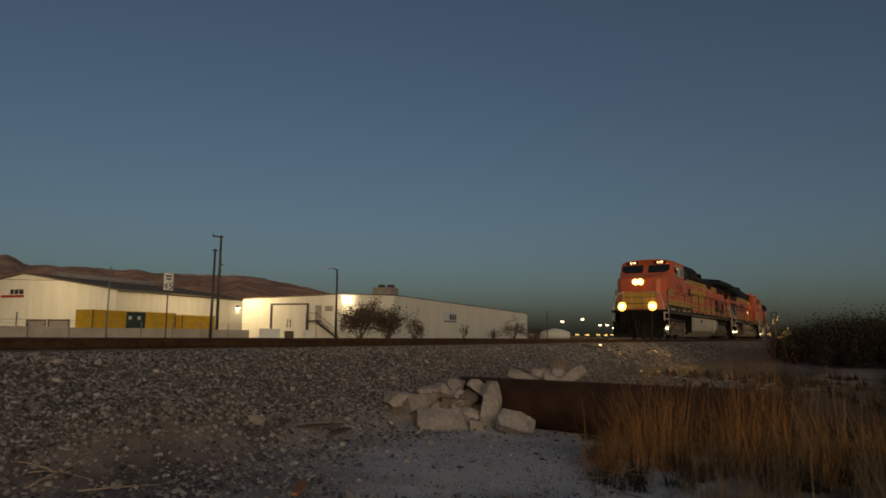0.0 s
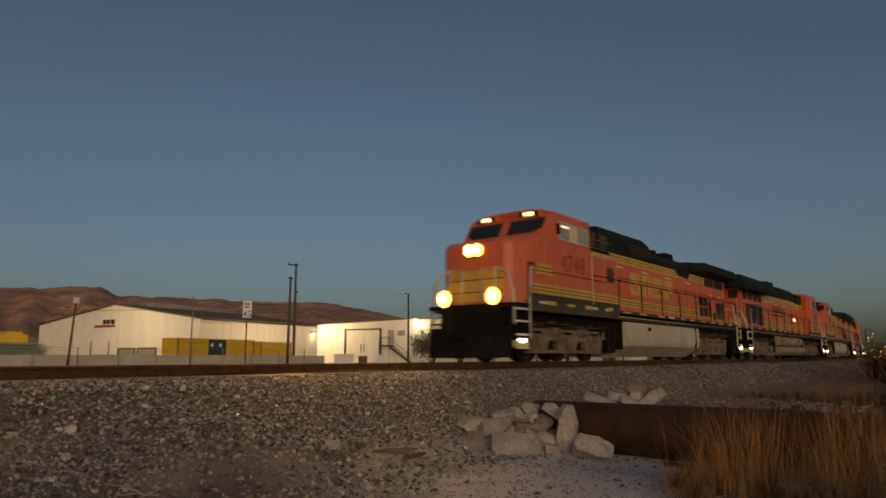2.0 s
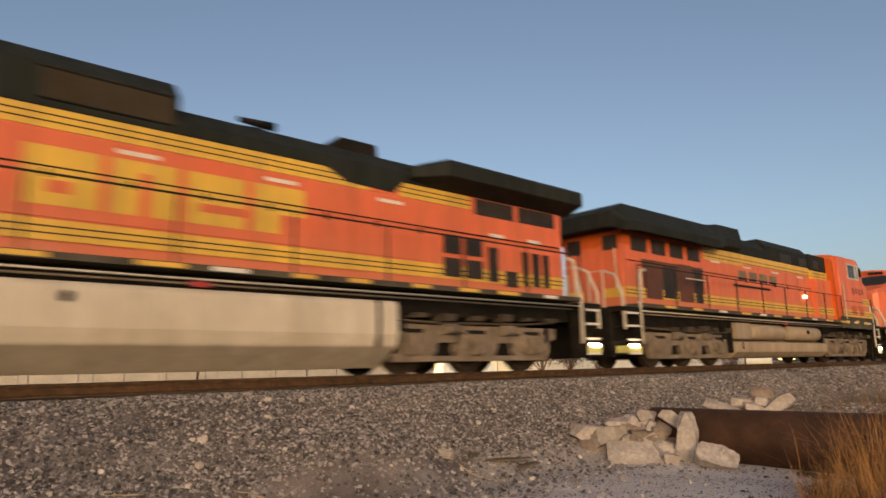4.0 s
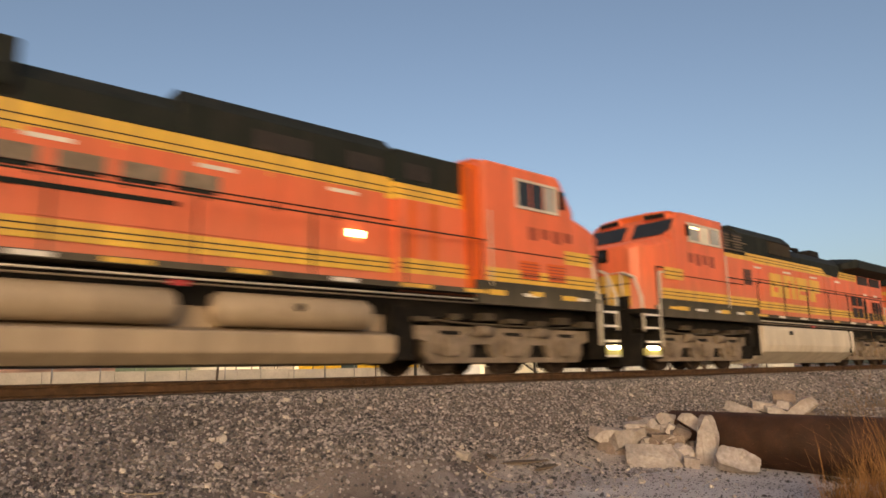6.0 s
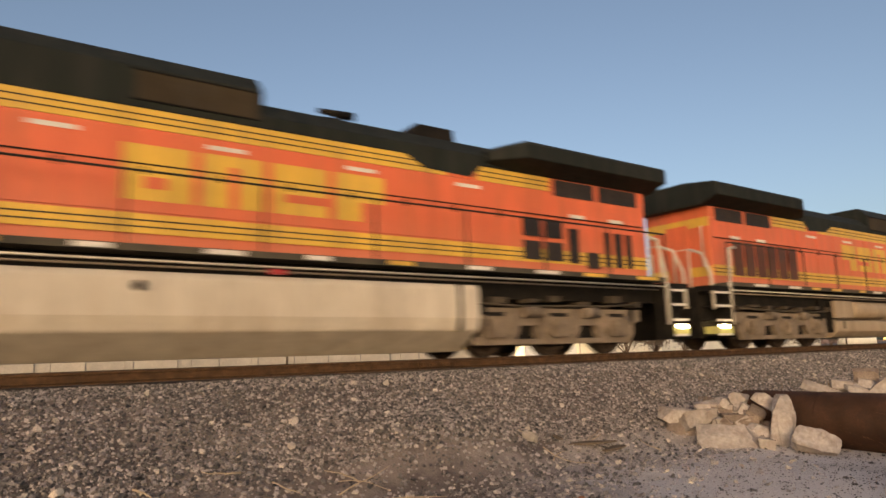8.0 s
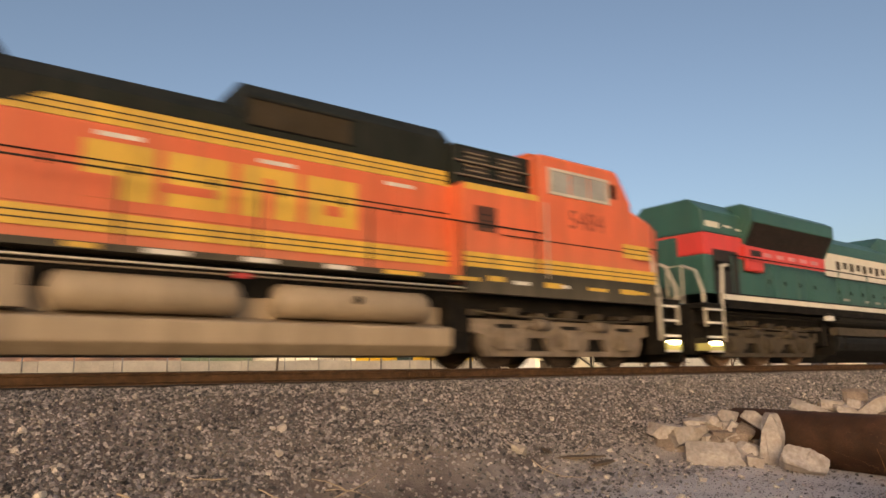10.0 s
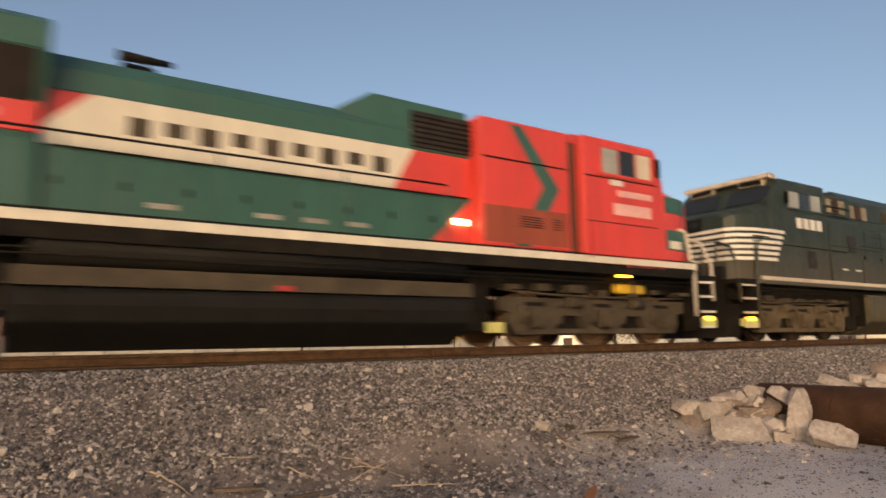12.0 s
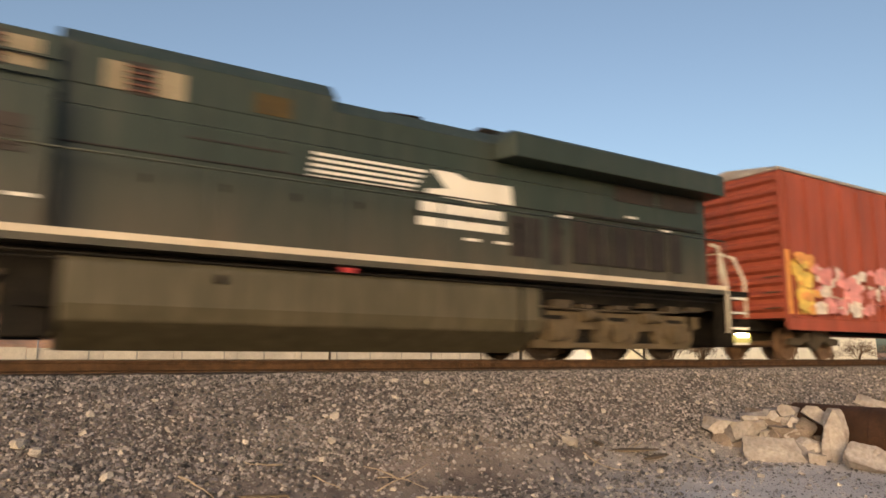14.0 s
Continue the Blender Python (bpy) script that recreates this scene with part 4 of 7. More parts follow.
yb = thing("stacked_crate", Solid().box(-2.2, 1.6, 0, 2.4, 0, 1.3).box(-1.6, 0.9, 0.2, 2.2, 1.3, 1.7), box_yellow, "yellow crate stacked on the shed roof", "crate", bevel=0.05)
yb.matrix_world = pose(*at_az(19.3, 121, FAR + 3.3), 0, 0, TURN)

# low wall with a wire fence on it
wall = empty("yard_wall", "low pale block wall topped by a wire fence", "wall", kind="structure")
for i in range(24):
    x0 = -70 + i * 5.05
    part("wall_panel", Solid().box(x0, x0 + 5.02, 58, 58.2, FAR - 0.2, 0.55 + 0.03 * math.sin(i * 2.1)), wall_block, wall)
for i in range(36):
    x0 = -69 + i * 3.35
    part("fence_post", Solid().tube([(x0, 57.93, FAR), (x0, 57.93, 1.15)], 0.045, 6), galv, wall)
part("fence_wire", Solid().tube([(-70, 57.93, 1.12), (51, 57.93, 1.12)], 0.014, 4).tube([(-70, 57.93, 0.85), (51, 57.93, 0.85)], 0.01, 4), galv, wall)
for x, y, w, h, lab in ((48.5, 52.0, 2.0, 1.15, "white utility box near the wall"), (54.5, 52.5, 0.9, 1.1, "white electric cabinet near the wall"), (52.2, 53.0, 0.9, 0.95, "dull brown crate near the wall")):
    o = thing("utility_box", Solid().box(-w / 2, w / 2, -0.4, 0.4, 0, h).box(-w / 2 - 0.04, w / 2 + 0.04, -0.44, 0.44, h, h + 0.06), sign_white if "white" in lab else wood_grey, lab, "utility box", bevel=0.02)
    o.matrix_world = pose(x, y, FAR, 0, 0, -40)


def pole(az, r, top, rad, lean, label, name="utility_pole", arm=None, material=wood_grey):
    p = empty(name, label, "pole")
    p.matrix_world = pose(*at_az(az, r, FAR), 0, lean, 0)
    part("shaft", Solid().tube([(0, 0, -0.1), (0, 0, (top - FAR) * 0.5), (0, 0, top - FAR)], rad, 8, rad * 0.65), material, p)
    return p, top - FAR


p, h = pole(38.92, 75, 10.45, 0.17, 0, "tall weathered wooden utility pole with a crossarm")
part("crossarm", Solid().box(-1.1, 0.25, -0.06, 0.06, h - 0.25, h - 0.12), wood_grey, p)
part("insulator", Solid().tube([(-1.0, 0, h - 0.12), (-1.0, 0, h + 0.1)], 0.05, 6), roof_grey, p)
part("insulator", Solid().tube([(0.05, 0, h * 0.72), (0.35, 0, h * 0.72)], 0.09, 6), trim_dark, p)
p, h = pole(38.45, 73, 8.75, 0.16, 0.6, "dark wooden utility pole beside a taller one", material=trim_dark)
part("crossarm", Solid().box(-0.35, 0.35, -0.05, 0.05, h - 0.2, h - 0.1), wood_grey, p)
p, h = pole(22.56, 60, 4.55, 0.11, 3.0, "leaning pole with a small pale lantern")
part("lantern", Solid().box(-0.2, 0.2, -0.15, 0.15, h - 0.05, h + 0.4), sign_white, p, "pale square lantern", 0.03)
p, h = pole(31.0, 62, 5.5, 0.08, 0, "thin pale steel pole", material=galv)
p, h = pole(48.33, 75, 7.25, 0.13, 0, "dark street lamp pole with a short arm", "street_lamp", material=trim_dark)
part("arm", Solid().tube([(0, 0, h - 0.1), (-0.5, 0, h + 0.02), (-1.0, 0, h)], 0.05), trim_dark, p)
part("lamp_head", Solid().box(-1.35, -0.8, -0.16, 0.16, h - 0.12, h + 0.05), sign_white, p, "pale lamp head", 0.03)
p, h = pole(65.96, 130, 4.9, 0.14, 0, "distant bare wooden pole")
for az in (24.0, 25.2):
    pole(az, 66, 1.75, 0.06, 0, "short dark steel post by the wall", "steel_post", material=trim_dark)

for az0, r0, z0, az1, r1, z1, sag in ((12.0, 66, 4.3, 31.0, 62, 4.4, 0.25), (31.0, 62, 4.4, 38.45, 73, 5.0, 0.15), (31.0, 62, 5.3, 38.92, 75, 6.0, 0.2)):
    a, b = Vector(at_az(az0, r0, z0)), Vector(at_az(az1, r1, z1))
    thing("overhead_cable", Solid().tube([a.lerp(b, k / 12) - Vector((0, 0, sag * 4 * (k / 12) * (1 - k / 12))) for k in range(13)], 0.018, 4), trim_dark, "thin dark overhead cable strung between poles", "cable", "cables between the poles")

# speed sign on a slim post by the track
sg = empty("speed_sign", "white upright speed sign on a slim post", "sign")
sg.matrix_world = pose(*at_az(35.15, 40, FAR), 0, 0, -35)
part("post", Solid().tube([(0, 0.04, 0), (0, 0.04, 3.95)], 0.035, 6), wood_grey, sg)
pl = part("plate", Solid().box(-0.24, 0.24, -0.02, 0.0, 3.0, 3.95), sign_white, sg, "white sign plate", 0.004)
lettering("numeral", "45", 0.5, ink, pl, Matrix.Translation((0, -0.026, 3.06)) @ Matrix.Rotation(radians(90), 4, "X"), "black numeral")
part("bar", Solid().box(-0.15, 0.15, -0.026, -0.021, 3.74, 3.82).box(-0.12, 0.12, -0.026, -0.021, 3.58, 3.66), ink, pl, "two rows of small lettering")

# bushes in the yard and the scrub beside the track
for i, (az, r, rad, h, n) in enumerate(((50.4, 78, 2.5, 4.2, 5200), (52.7, 80, 2.9, 3.8, 5600), (54.9, 79, 1.1, 2.9, 1100), (61.6, 105, 1.3, 1.7, 700), (63.2, 110, 2.6, 3.0, 1500), (59.0, 92, 0.8, 2.6, 200), (64.9, 118, 2.6, 2.2, 900))):
    x, y, _ = at_az(az, r)
    shrub("yard_bush", x, y, rad, h, n, 40 + i, twig, "bare brown bush before the white warehouse", clear=0.35)
for i, (x, y, r, h) in enumerate(((54, 1.6, 2.4, 3.0), (57, 0.6, 2.8, 3.4), (51, -0.6, 2.4, 3.2), (55, -2.4, 2.8, 3.1), (49, -3.4, 2.4, 2.9), (62, 2.4, 2.6, 3.3), (53, -5.6, 3.0, 3.2), (64, -0.6, 3.2, 3.7), (46, -5.6, 2.4, 2.6), (40, 1.2, 2.0, 2.9), (43, -1.2, 2.3, 3.0), (38, -2.4, 2.2, 2.8), (46, 1.8, 2.2, 3.0), (36, -0.3, 1.6, 2.2), (34, -3.6, 2.0, 2.5), (48, 4.2, 2.0, 2.4), (44, 3.4, 1.8, 2.3), (39, 2.9, 1.6, 2.0), (58, 4.6, 2.2, 2.9), (50, 1.2, 2.2, 2.8), (35, 1.4, 1.3, 1.6), (60, -3.0, 2.6, 3.2))):
    shrub("scrub_bush", x, y, r, h * 0.88, 7500, 60 + i, leaf_dark, "dense dark scrub bush beside the dirt strip", clear=0.04)

# far lights
for i, (az, r, z) in enumerate(((67.2, 200, 4.2), (68.85, 210, 5.1), (70.25, 230, 3.7), (70.83, 240, 3.9))):
    p, h = pole(az, r, z, 0.12, 0, "distant street lamp with a glowing head", "street_lamp", material=trim_dark)
    part("lamp_head", Solid().box(-0.5, 0.5, -0.3, 0.3, h, h + 0.35), lamp_pale, p, "glowing lamp head")
# made-up low glows for the yellow smear of shine along the far track
for az, r, z in ((68.4, 205, 0.55), (69.2, 212, 0.5), (70.1, 220, 0.6), (70.7, 228, 0.5), (71.2, 236, 0.7)):
    p, h = pole(az, r, z, 0.1, 0, "low distant amber glow standing in for shine on the rails", "rail_shine", material=trim_dark)
    part("lamp_head", Solid().box(-0.7, 0.7, -0.3, 0.3, h, h + 0.3), lamp_far, p, "amber glow block in place of the shine")
plant = empty("refinery_tower", "distant lit industrial frame with lamps", "industrial plant")
plant.matrix_world = pose(*at_az(83.2, 300, FAR), 0, 0, -83)
fr = Solid()
for x in (-3.0, -1.0, 1.0, 3.0):
    fr.box(x - 0.2, x + 0.2, -1, -0.6, 0, 11 if abs(x) < 2 else 6).box(x - 0.2, x + 0.2, 1, 1.4, 0, 11 if abs(x) < 2 else 6)
for z in (3, 6, 9, 11):
    w = 3.2 if z < 7 else 1.2
    fr.box(-w, w, -1.1, 1.4, z - 0.2, z)
part("frame", fr, truck_olive, plant, "tall steel frame")
part("vessel", Solid().tube([(-4.5, 0, 0), (-4.5, 0, 4.5)], 1.2, 14).tube([(4.8, 0, 0), (4.8, 0, 3.5)], 1.4, 14), tank_tan, plant)
lg = random.Random(5)
for _ in range(26):
    x, z = lg.uniform(-5, 5), lg.uniform(0.6, 5)
    if abs(x) < 1.4:
        z = lg.uniform(1, 11.3)
    part("lamp", Solid().box(x - 0.14, x + 0.14, -1.5, -1.3, z - 0.14, z + 0.14), lamp_far, plant, "small glowing lamp")
tankw = thing("storage_tank", Solid().tube([(0, 0, 0), (0, 0, 1.6)], 3.2, 20).tube([(0, 0, 1.6), (0, 0, 2.1), (0, 0, 2.4)], 3.2, 20, 0.4), wall_white, "low white storage tank in the distance", "tank")
tankw.location = at_az(66.6, 150, FAR)

# desert hills: a ridge with gullies
HILL = [(-60, 3.5), (-20, 4.6), (5, 5.2), (19.4, 5.35), (24.5, 5.6), (25.6, 4.95), (28, 5.05), (31, 5.0), (36, 4.85), (41.2, 4.75), (44, 4.4), (46, 4.0), (48.3, 3.45), (52, 2.4), (57, 1.4), (63, 0.5), (70, 0.1)]
hv, hf, rows_n, cols_n = [], [], 26, 260
for j in range(rows_n):
    u = j / (rows_n - 1)
    for i in range(cols_n):
        az = -60 + 130 * i / (cols_n - 1)
        e = np.interp(az, [q[0] for q in HILL], [q[1] for q in HILL])
        r = 1300 + 1100 * u
        top = 2400 * math.tan(radians(e))
        n1 = noise.fractal(Vector((az * 0.35, u * 2.2, 1.7)), 0.9, 2.1, 5)
        n2 = noise.fractal(Vector((az * 0.9, u * 0.8, 5.7)), 0.8, 2.2, 5)
        z = top * (u ** 0.85) * (1 + 0.5 * (0.5 * n1 + 0.5 * n2) * (1 - u) * 1.1) + top * 0.03 * n2 * u
        hv.append(at_az(az, r, z - 6))
for j in range(rows_n - 1):
    for i in range(cols_n - 1):
        a = j * cols_n + i
        hf.append((a, a + 1, a + cols_n + 1, a + cols_n))
hill = Solid()
hill.v, hill.f, hill.s = hv, hf, [True] * len(hf)
thing("desert_hills", hill, mountain_rock, "bare reddish-brown desert hills", "mountain", kind="structure")

# ---- the train ----
SPEED, START = 11.144, 37.13    # metres a second, and where the first coupling face stands at the start
MOVING, WHEELS = [], []


def slab(s, y0, y1, x0, x1, z0, z1, solid=None):
    """A box on the side s, between two distances from the middle."""
    return (solid or Solid()).box(x0, x1, min(s * y0, s * y1), max(s * y0, s * y1), z0, z1)


def striped(parent, s, x0, x1, y, z0, z1, base=None, lines=2):
    st = part("stripe", slab(s, y, y + 0.006, x0, x1, z0, z1), base or yellow, parent, "yellow stripe band")
    g = Solid()
    for i in range(lines):
        z = z0 + (z1 - z0) * (i + 1) / (lines + 1)
        slab(s, y + 0.006, y + 0.009, x0, x1, z - 0.011, z + 0.011, g)
    part("pinstripe", g, black_green, st, "thin dark line")


def wheelset(parent, x, r, y_c=0.75, material=None):
    """Axle with two flanged wheels, turning about its own middle."""
    g = Solid()
    prof = [(0.0, -0.07), (r * 0.25, -0.09), (r * 0.32, -0.04), (r * 0.8, -0.03), (r * 0.86, -0.065), (r * 0.995, -0.065), (r, 0.0), (r, 0.05), (r + 0.026, 0.062), (r + 0.02, 0.085), (r * 0.86, 0.08), (r * 0.8, 0.03), (r * 0.3, 0.05), (0.0, 0.07)]
    for s in (-1, 1):
        rings = []
        for rad, off in prof:
            rings.append([(max(rad, 0.01) * math.cos(k * math.tau / 24), s * (y_c - off), max(rad, 0.01) * math.sin(k * math.tau / 24)) for k in range(24)])
        g.loft(rings, smooth=False)
        for k in range(5):
            a = k * math.tau / 5
            g.tube([(0.55 * r * math.cos(a), s * (y_c + 0.025), 0.55 * r * math.sin(a)), (0.55 * r * math.cos(a), s * (y_c + 0.05), 0.55 * r * math.sin(a))], 0.05, 6)
    g.tube([(0, -0.95, 0), (0, 0.95, 0)], 0.09, 8)
    w = part("wheelset", g, material or wheel_steel, parent, "rust-brown flanged wheels on an axle")
    WHEELS.append((w, x, r))
    return w


def truck(parent, xs_axles, material, r=0.53, seed=0, wheels=None):
    """Three-axle truck: crossbeams, cast side frames with wheel openings, springs, journals, brake gear, wheelsets."""
    rg = random.Random(seed)
    xa, xb = xs_axles[0], xs_axles[-1]
    t = part("truck", Solid().box(xa - 0.75, xb + 0.75, -0.6, 0.6, 0.72, 0.95).box(xa + 0.8, xa + 1.1, -1.0, 1.0, 0.5, 0.9), under_black, parent, "dusty cast three-axle truck")
    for s in (-1, 1):
        y0, y1 = 0.95, 1.12
        out = [(xa - 0.85, 0.98), (xa - 0.85, 0.72), (xa - 0.42, 0.62)]
        for x in xs_axles:
            out += [(x - 0.6, 0.44), (x - 0.46, 0.24), (x + 0.46, 0.24), (x + 0.6, 0.44)]
            if x != xb:
                m = x + 0.92
                out += [(m - 0.3, 0.46), (m - 0.24, 0.62), (m + 0.24, 0.62), (m + 0.3, 0.46)]
        out += [(xb + 0.42, 0.62), (xb + 0.85, 0.72), (xb + 0.85, 0.98)]
        g = Solid()
        top = 0.97
        # the outline is cut into upright strips, so that the arches stay open
        for (xx0, zz0), (xx1, zz1) in zip(out, out[1:]):
            if xx1 - xx0 > 0.01:
                g.loft([[(xx0, s * y0, zz0), (xx0, s * y1, zz0), (xx0, s * y1, top), (xx0, s * y0, top)], [(xx1, s * y0, zz1), (xx1, s * y1, zz1), (xx1, s * y1, top), (xx1, s * y0, top)]])
        part("side_frame", g, material, t, "cast side frame")
        part("tie_bar", slab(s, 0.99, 1.1, xa - 0.5, xb + 0.5, 0.235, 0.35), material, t, "long lower edge of the side frame", 0.02)
        # dark sheet that stands in for shaded brake gear in the openings
        part("brake_beam", slab(s, 0.86, 0.93, xa - 0.5, xb + 0.5, 0.28, 0.62), under_black, t, "dark sheet behind the frame for brake gear in shade", 0.02)
        for x in xs_axles:
            # black plates on the frame imitate the shade inside slots
            part("frame_slot", slab(s, 1.12, 1.128, x - 0.26, x + 0.26, 0.8, 0.88), under_black, t, "black plate painted for a shaded slot")
        for x in xs_axles:
            part("journal_box", slab(s, 1.1, 1.26, x - 0.2, x + 0.2, 0.38, 0.74).tube([(x, s * 1.2, 0.55), (x, s * 1.3, 0.55)], 0.15, 12), material, t, "axle box with round cap")
            part("spring", Solid().tube([(x - 0.33, s * 1.14, 0.44), (x - 0.33, s * 1.14, 0.82)], 0.075, 8).tube([(x + 0.33, s * 1.14, 0.44), (x + 0.33, s * 1.14, 0.82)], 0.075, 8), material, t)
        for x in (xs_axles[0] + 0.92, xs_axles[1] + 0.92):
            part("brake_cylinder", Solid().tube([(x - 0.22, s * 1.17, 0.88), (x + 0.2, s * 1.17, 0.9)], 0.115, 10).tube([(x + 0.2, s * 1.17, 0.9), (x + 0.42, s * 1.17, 0.8)], 0.03, 6), material, t)
        g = Solid()
        for k in range(7):
            x = xa - 0.7 + k * (xb - xa + 1.4) / 6
            z = rg.uniform(1.02, 1.12)
            slab(s, 0.9, rg.uniform(1.1, 1.3), x - rg.uniform(0.08, 0.25), x + rg.uniform(0.08, 0.25), z, z + rg.uniform(0.06, 0.16), g)
        part("upper_gear", g, truck_dark, t)
        part("brake_pipe", Solid().tube([(xa - 0.8, s * 1.18, 1.05), (xa + 0.6, s * 1.2, 1.0), (xb - 0.4, s * 1.2, 1.03), (xb + 0.8, s * 1.16, 1.1)], 0.025, 6), truck_dark, t)
        for x in (xa - 0.72, xb + 0.72):
            part("sand_pipe", Solid().tube([(x, s * 0.95, 0.95), (x * 0.9 + (xa + xb) * 0.05, s * 0.8, 0.25)], 0.03, 6), truck_dark, t)
    for x in xs_axles:
        wheelset(t, x, r, material=wheels)
    return t


def coupler(parent, x, d):
    """Knuckle coupler pointing along d (-1 or 1) with air hoses."""
    g = Solid().box(min(x, x - d * 0.55), max(x, x - d * 0.55), -0.11, 0.11, 0.72, 0.98)
    g.extrude_z([(x - d * 0.18, -0.2), (x - d * 0.18, 0.18), (x - d * 0.02, 0.19), (x, 0.08), (x - d * 0.06, -0.04), (x - d * 0.02, -0.2)], 0.66, 1.0)
    c = part("coupler", g, under_black, parent, "dark knuckle coupler", 0.012)
    for s in (-1, 1):
        part("air_hose", Solid().tube([(x - d * 0.45, s * 0.42, 0.95), (x - d * 0.2, s * 0.45, 0.6), (x - d * 0.05, s * 0.38, 0.42), (x - d * 0.02, s * 0.2, 0.5)], 0.028, 6), under_black, c)


def end_steps(parent, x, d, lit=True, glow=None, edge=None, posts=rail_grey):
    """Corner steps, grab posts, pilot and light at one end; d points outward along x."""
    i = -d
    part("pilot", Solid().box(min(x + i * .52, x + i * .68), max(x + i * .52, x + i * .68), -1.04, 1.04, 0.3, 1.48), under_black, parent, "black pilot plate")
    part("end_platform", Solid().box(min(x + i * .5, x + i * 1.35), max(x + i * .5, x + i * 1.35), -1.48, 1.48, 1.48, 1.6), under_black, parent)
    for s in (-1, 1):
        part("step_well", slab(s, 1.0, 1.05, min(x + i * .62, x + i * 1.22), max(x + i * .62, x + i * 1.22), 0.3, 1.5), under_black, parent)
        part("step_side", slab(s, 1.05, 1.5, min(x + i * 1.2, x + i * 1.24), max(x + i * 1.2, x + i * 1.24), 0.3, 1.5), under_black, parent)
        for z in (0.36, 0.72, 1.08, 1.42):
            st = part("step", slab(s, 1.05, 1.46, min(x + i * .62, x + i * 1.2), max(x + i * .62, x + i * 1.2), z, z + 0.03), under_black, parent)
            part("edge", slab(s, 1.46, 1.49, min(x + i * .62, x + i * 1.2), max(x + i * .62, x + i * 1.2), z - 0.012, z + 0.042), edge or step_white, st, "pale step edge")
        # the step lamp's light is put into the plate's lime colour
        part("lowest_step", slab(s, 1.1, 1.5, min(x + i * .6, x + i * 1.22), max(x + i * .6, x + i * 1.22), 0.4, 0.58), lit_lime if lit else under_black, parent, "step plate coloured lime for the lamp's light on it" if lit else "")
        if lit:
            part("step_lamp", slab(s, 1.44, 1.515, min(x + i * .72, x + i * 1.02), max(x + i * .72, x + i * 1.02), 0.53, 0.62), glow or step_glow, parent, "small glowing step lamp")
        part("grab_post", Solid().tube([(x + i * 1.32, s * 1.46, 0.62), (x + i * 1.32, s * 1.47, 1.7), (x + i * 1.45, s * 1.44, 2.3), (x + i * 1.5, s * 1.42, 2.62), (x + i * 1.75, s * 1.42, 2.66)], 0.045, 8), posts, parent, "pale grey curved grab post")
        part("grab_post", Solid().tube([(x + i * .58, s * 1.44, 1.0), (x + i * .57, s * 1.42, 1.9), (x + i * .62, s * 1.2, 2.45), (x + i * .68, s * 0.8, 2.62)], 0.04, 8), posts, parent, "pale grey curved grab post")
        part("end_rail", Solid().tube([(x + i * .62, s * 0.8, 1.6), (x + i * .62, s * 0.8, 2.62), (x + i * .62, s * 0.35, 2.62), (x + i * .62, s * 0.35, 1.6)], 0.03, 6), posts, parent)
    coupler(parent, x, d)
    g = Solid()
    for k in range(5):
        y = -0.9 + 0.45 * k
        g.tube([(x + i * .5, y, 1.1), (x + i * .38, y + 0.05, 0.7), (x + i * .45, y + 0.1, 0.45)], 0.025, 6)
    part("jumper_hose", g, under_black, parent)


def walkway(parent, x0, x1, sill, marks, rail=True, rail_mat=None, seed=1, lift=0.0):
    """Deck with sill edge, coloured markers, pipes below and a handrail on posts."""
    rg = random.Random(seed)
    part("underframe", Solid().box(x0, x1, -1.05, 1.05, 1.15, 1.58 + lift), under_black, parent, "black underframe")
    for s in (-1, 1):
        part("walkway", slab(s, 1.0, 1.5, x0, x1, 1.5 + lift, 1.6 + lift), sill, parent, "narrow side walkway")
        part("sill_pipe", Solid().tube([(x0, s * 1.4, 1.4 + lift), ((x0 + x1) / 2, s * 1.42, 1.38 + lift), (x1, s * 1.4, 1.4 + lift)], 0.018, 6), rail_grey if lift else under_black, parent, "thin pipe below the walkway")
        part("sill_pipe", Solid().tube([(x0 + .3, s * 1.4, 1.31 + lift), (x1 - .3, s * 1.4, 1.31 + lift)], 0.016, 6), truck_grey if lift else under_black, parent, "thin pipe")
        g, h = Solid(), Solid()
        x = x0 + 0.5
        while marks and x < x1 - 0.8:
            slab(s, 1.5, 1.508, x, x + rg.uniform(0.4, 0.75), 1.515 + lift, 1.585 + lift, g if rg.random() < 0.6 else h)
            x += rg.uniform(1.1, 1.8)
        if g.v:
            part("marker", g, yellow, parent, "small yellow sill marker")
        if h.v:
            part("marker", h, step_white, parent, "small pale sill marker")
        if rail:
            n = int((x1 - x0) / 1.9)
            g = Solid()
            for k in range(n + 1):
                x = x0 + (x1 - x0) * k / n
                part("handrail_post", Solid().tube([(x, s * 1.47, 1.52 + lift), (x, s * 1.47, 2.76)], 0.02, 6), rail_mat or black_green, parent)
            part("handrail", Solid().tube([(x0, s * 1.47, 2.76), (x1, s * 1.47, 2.76)], 0.018, 6), rail_mat or black_green, parent, "long dark handrail")


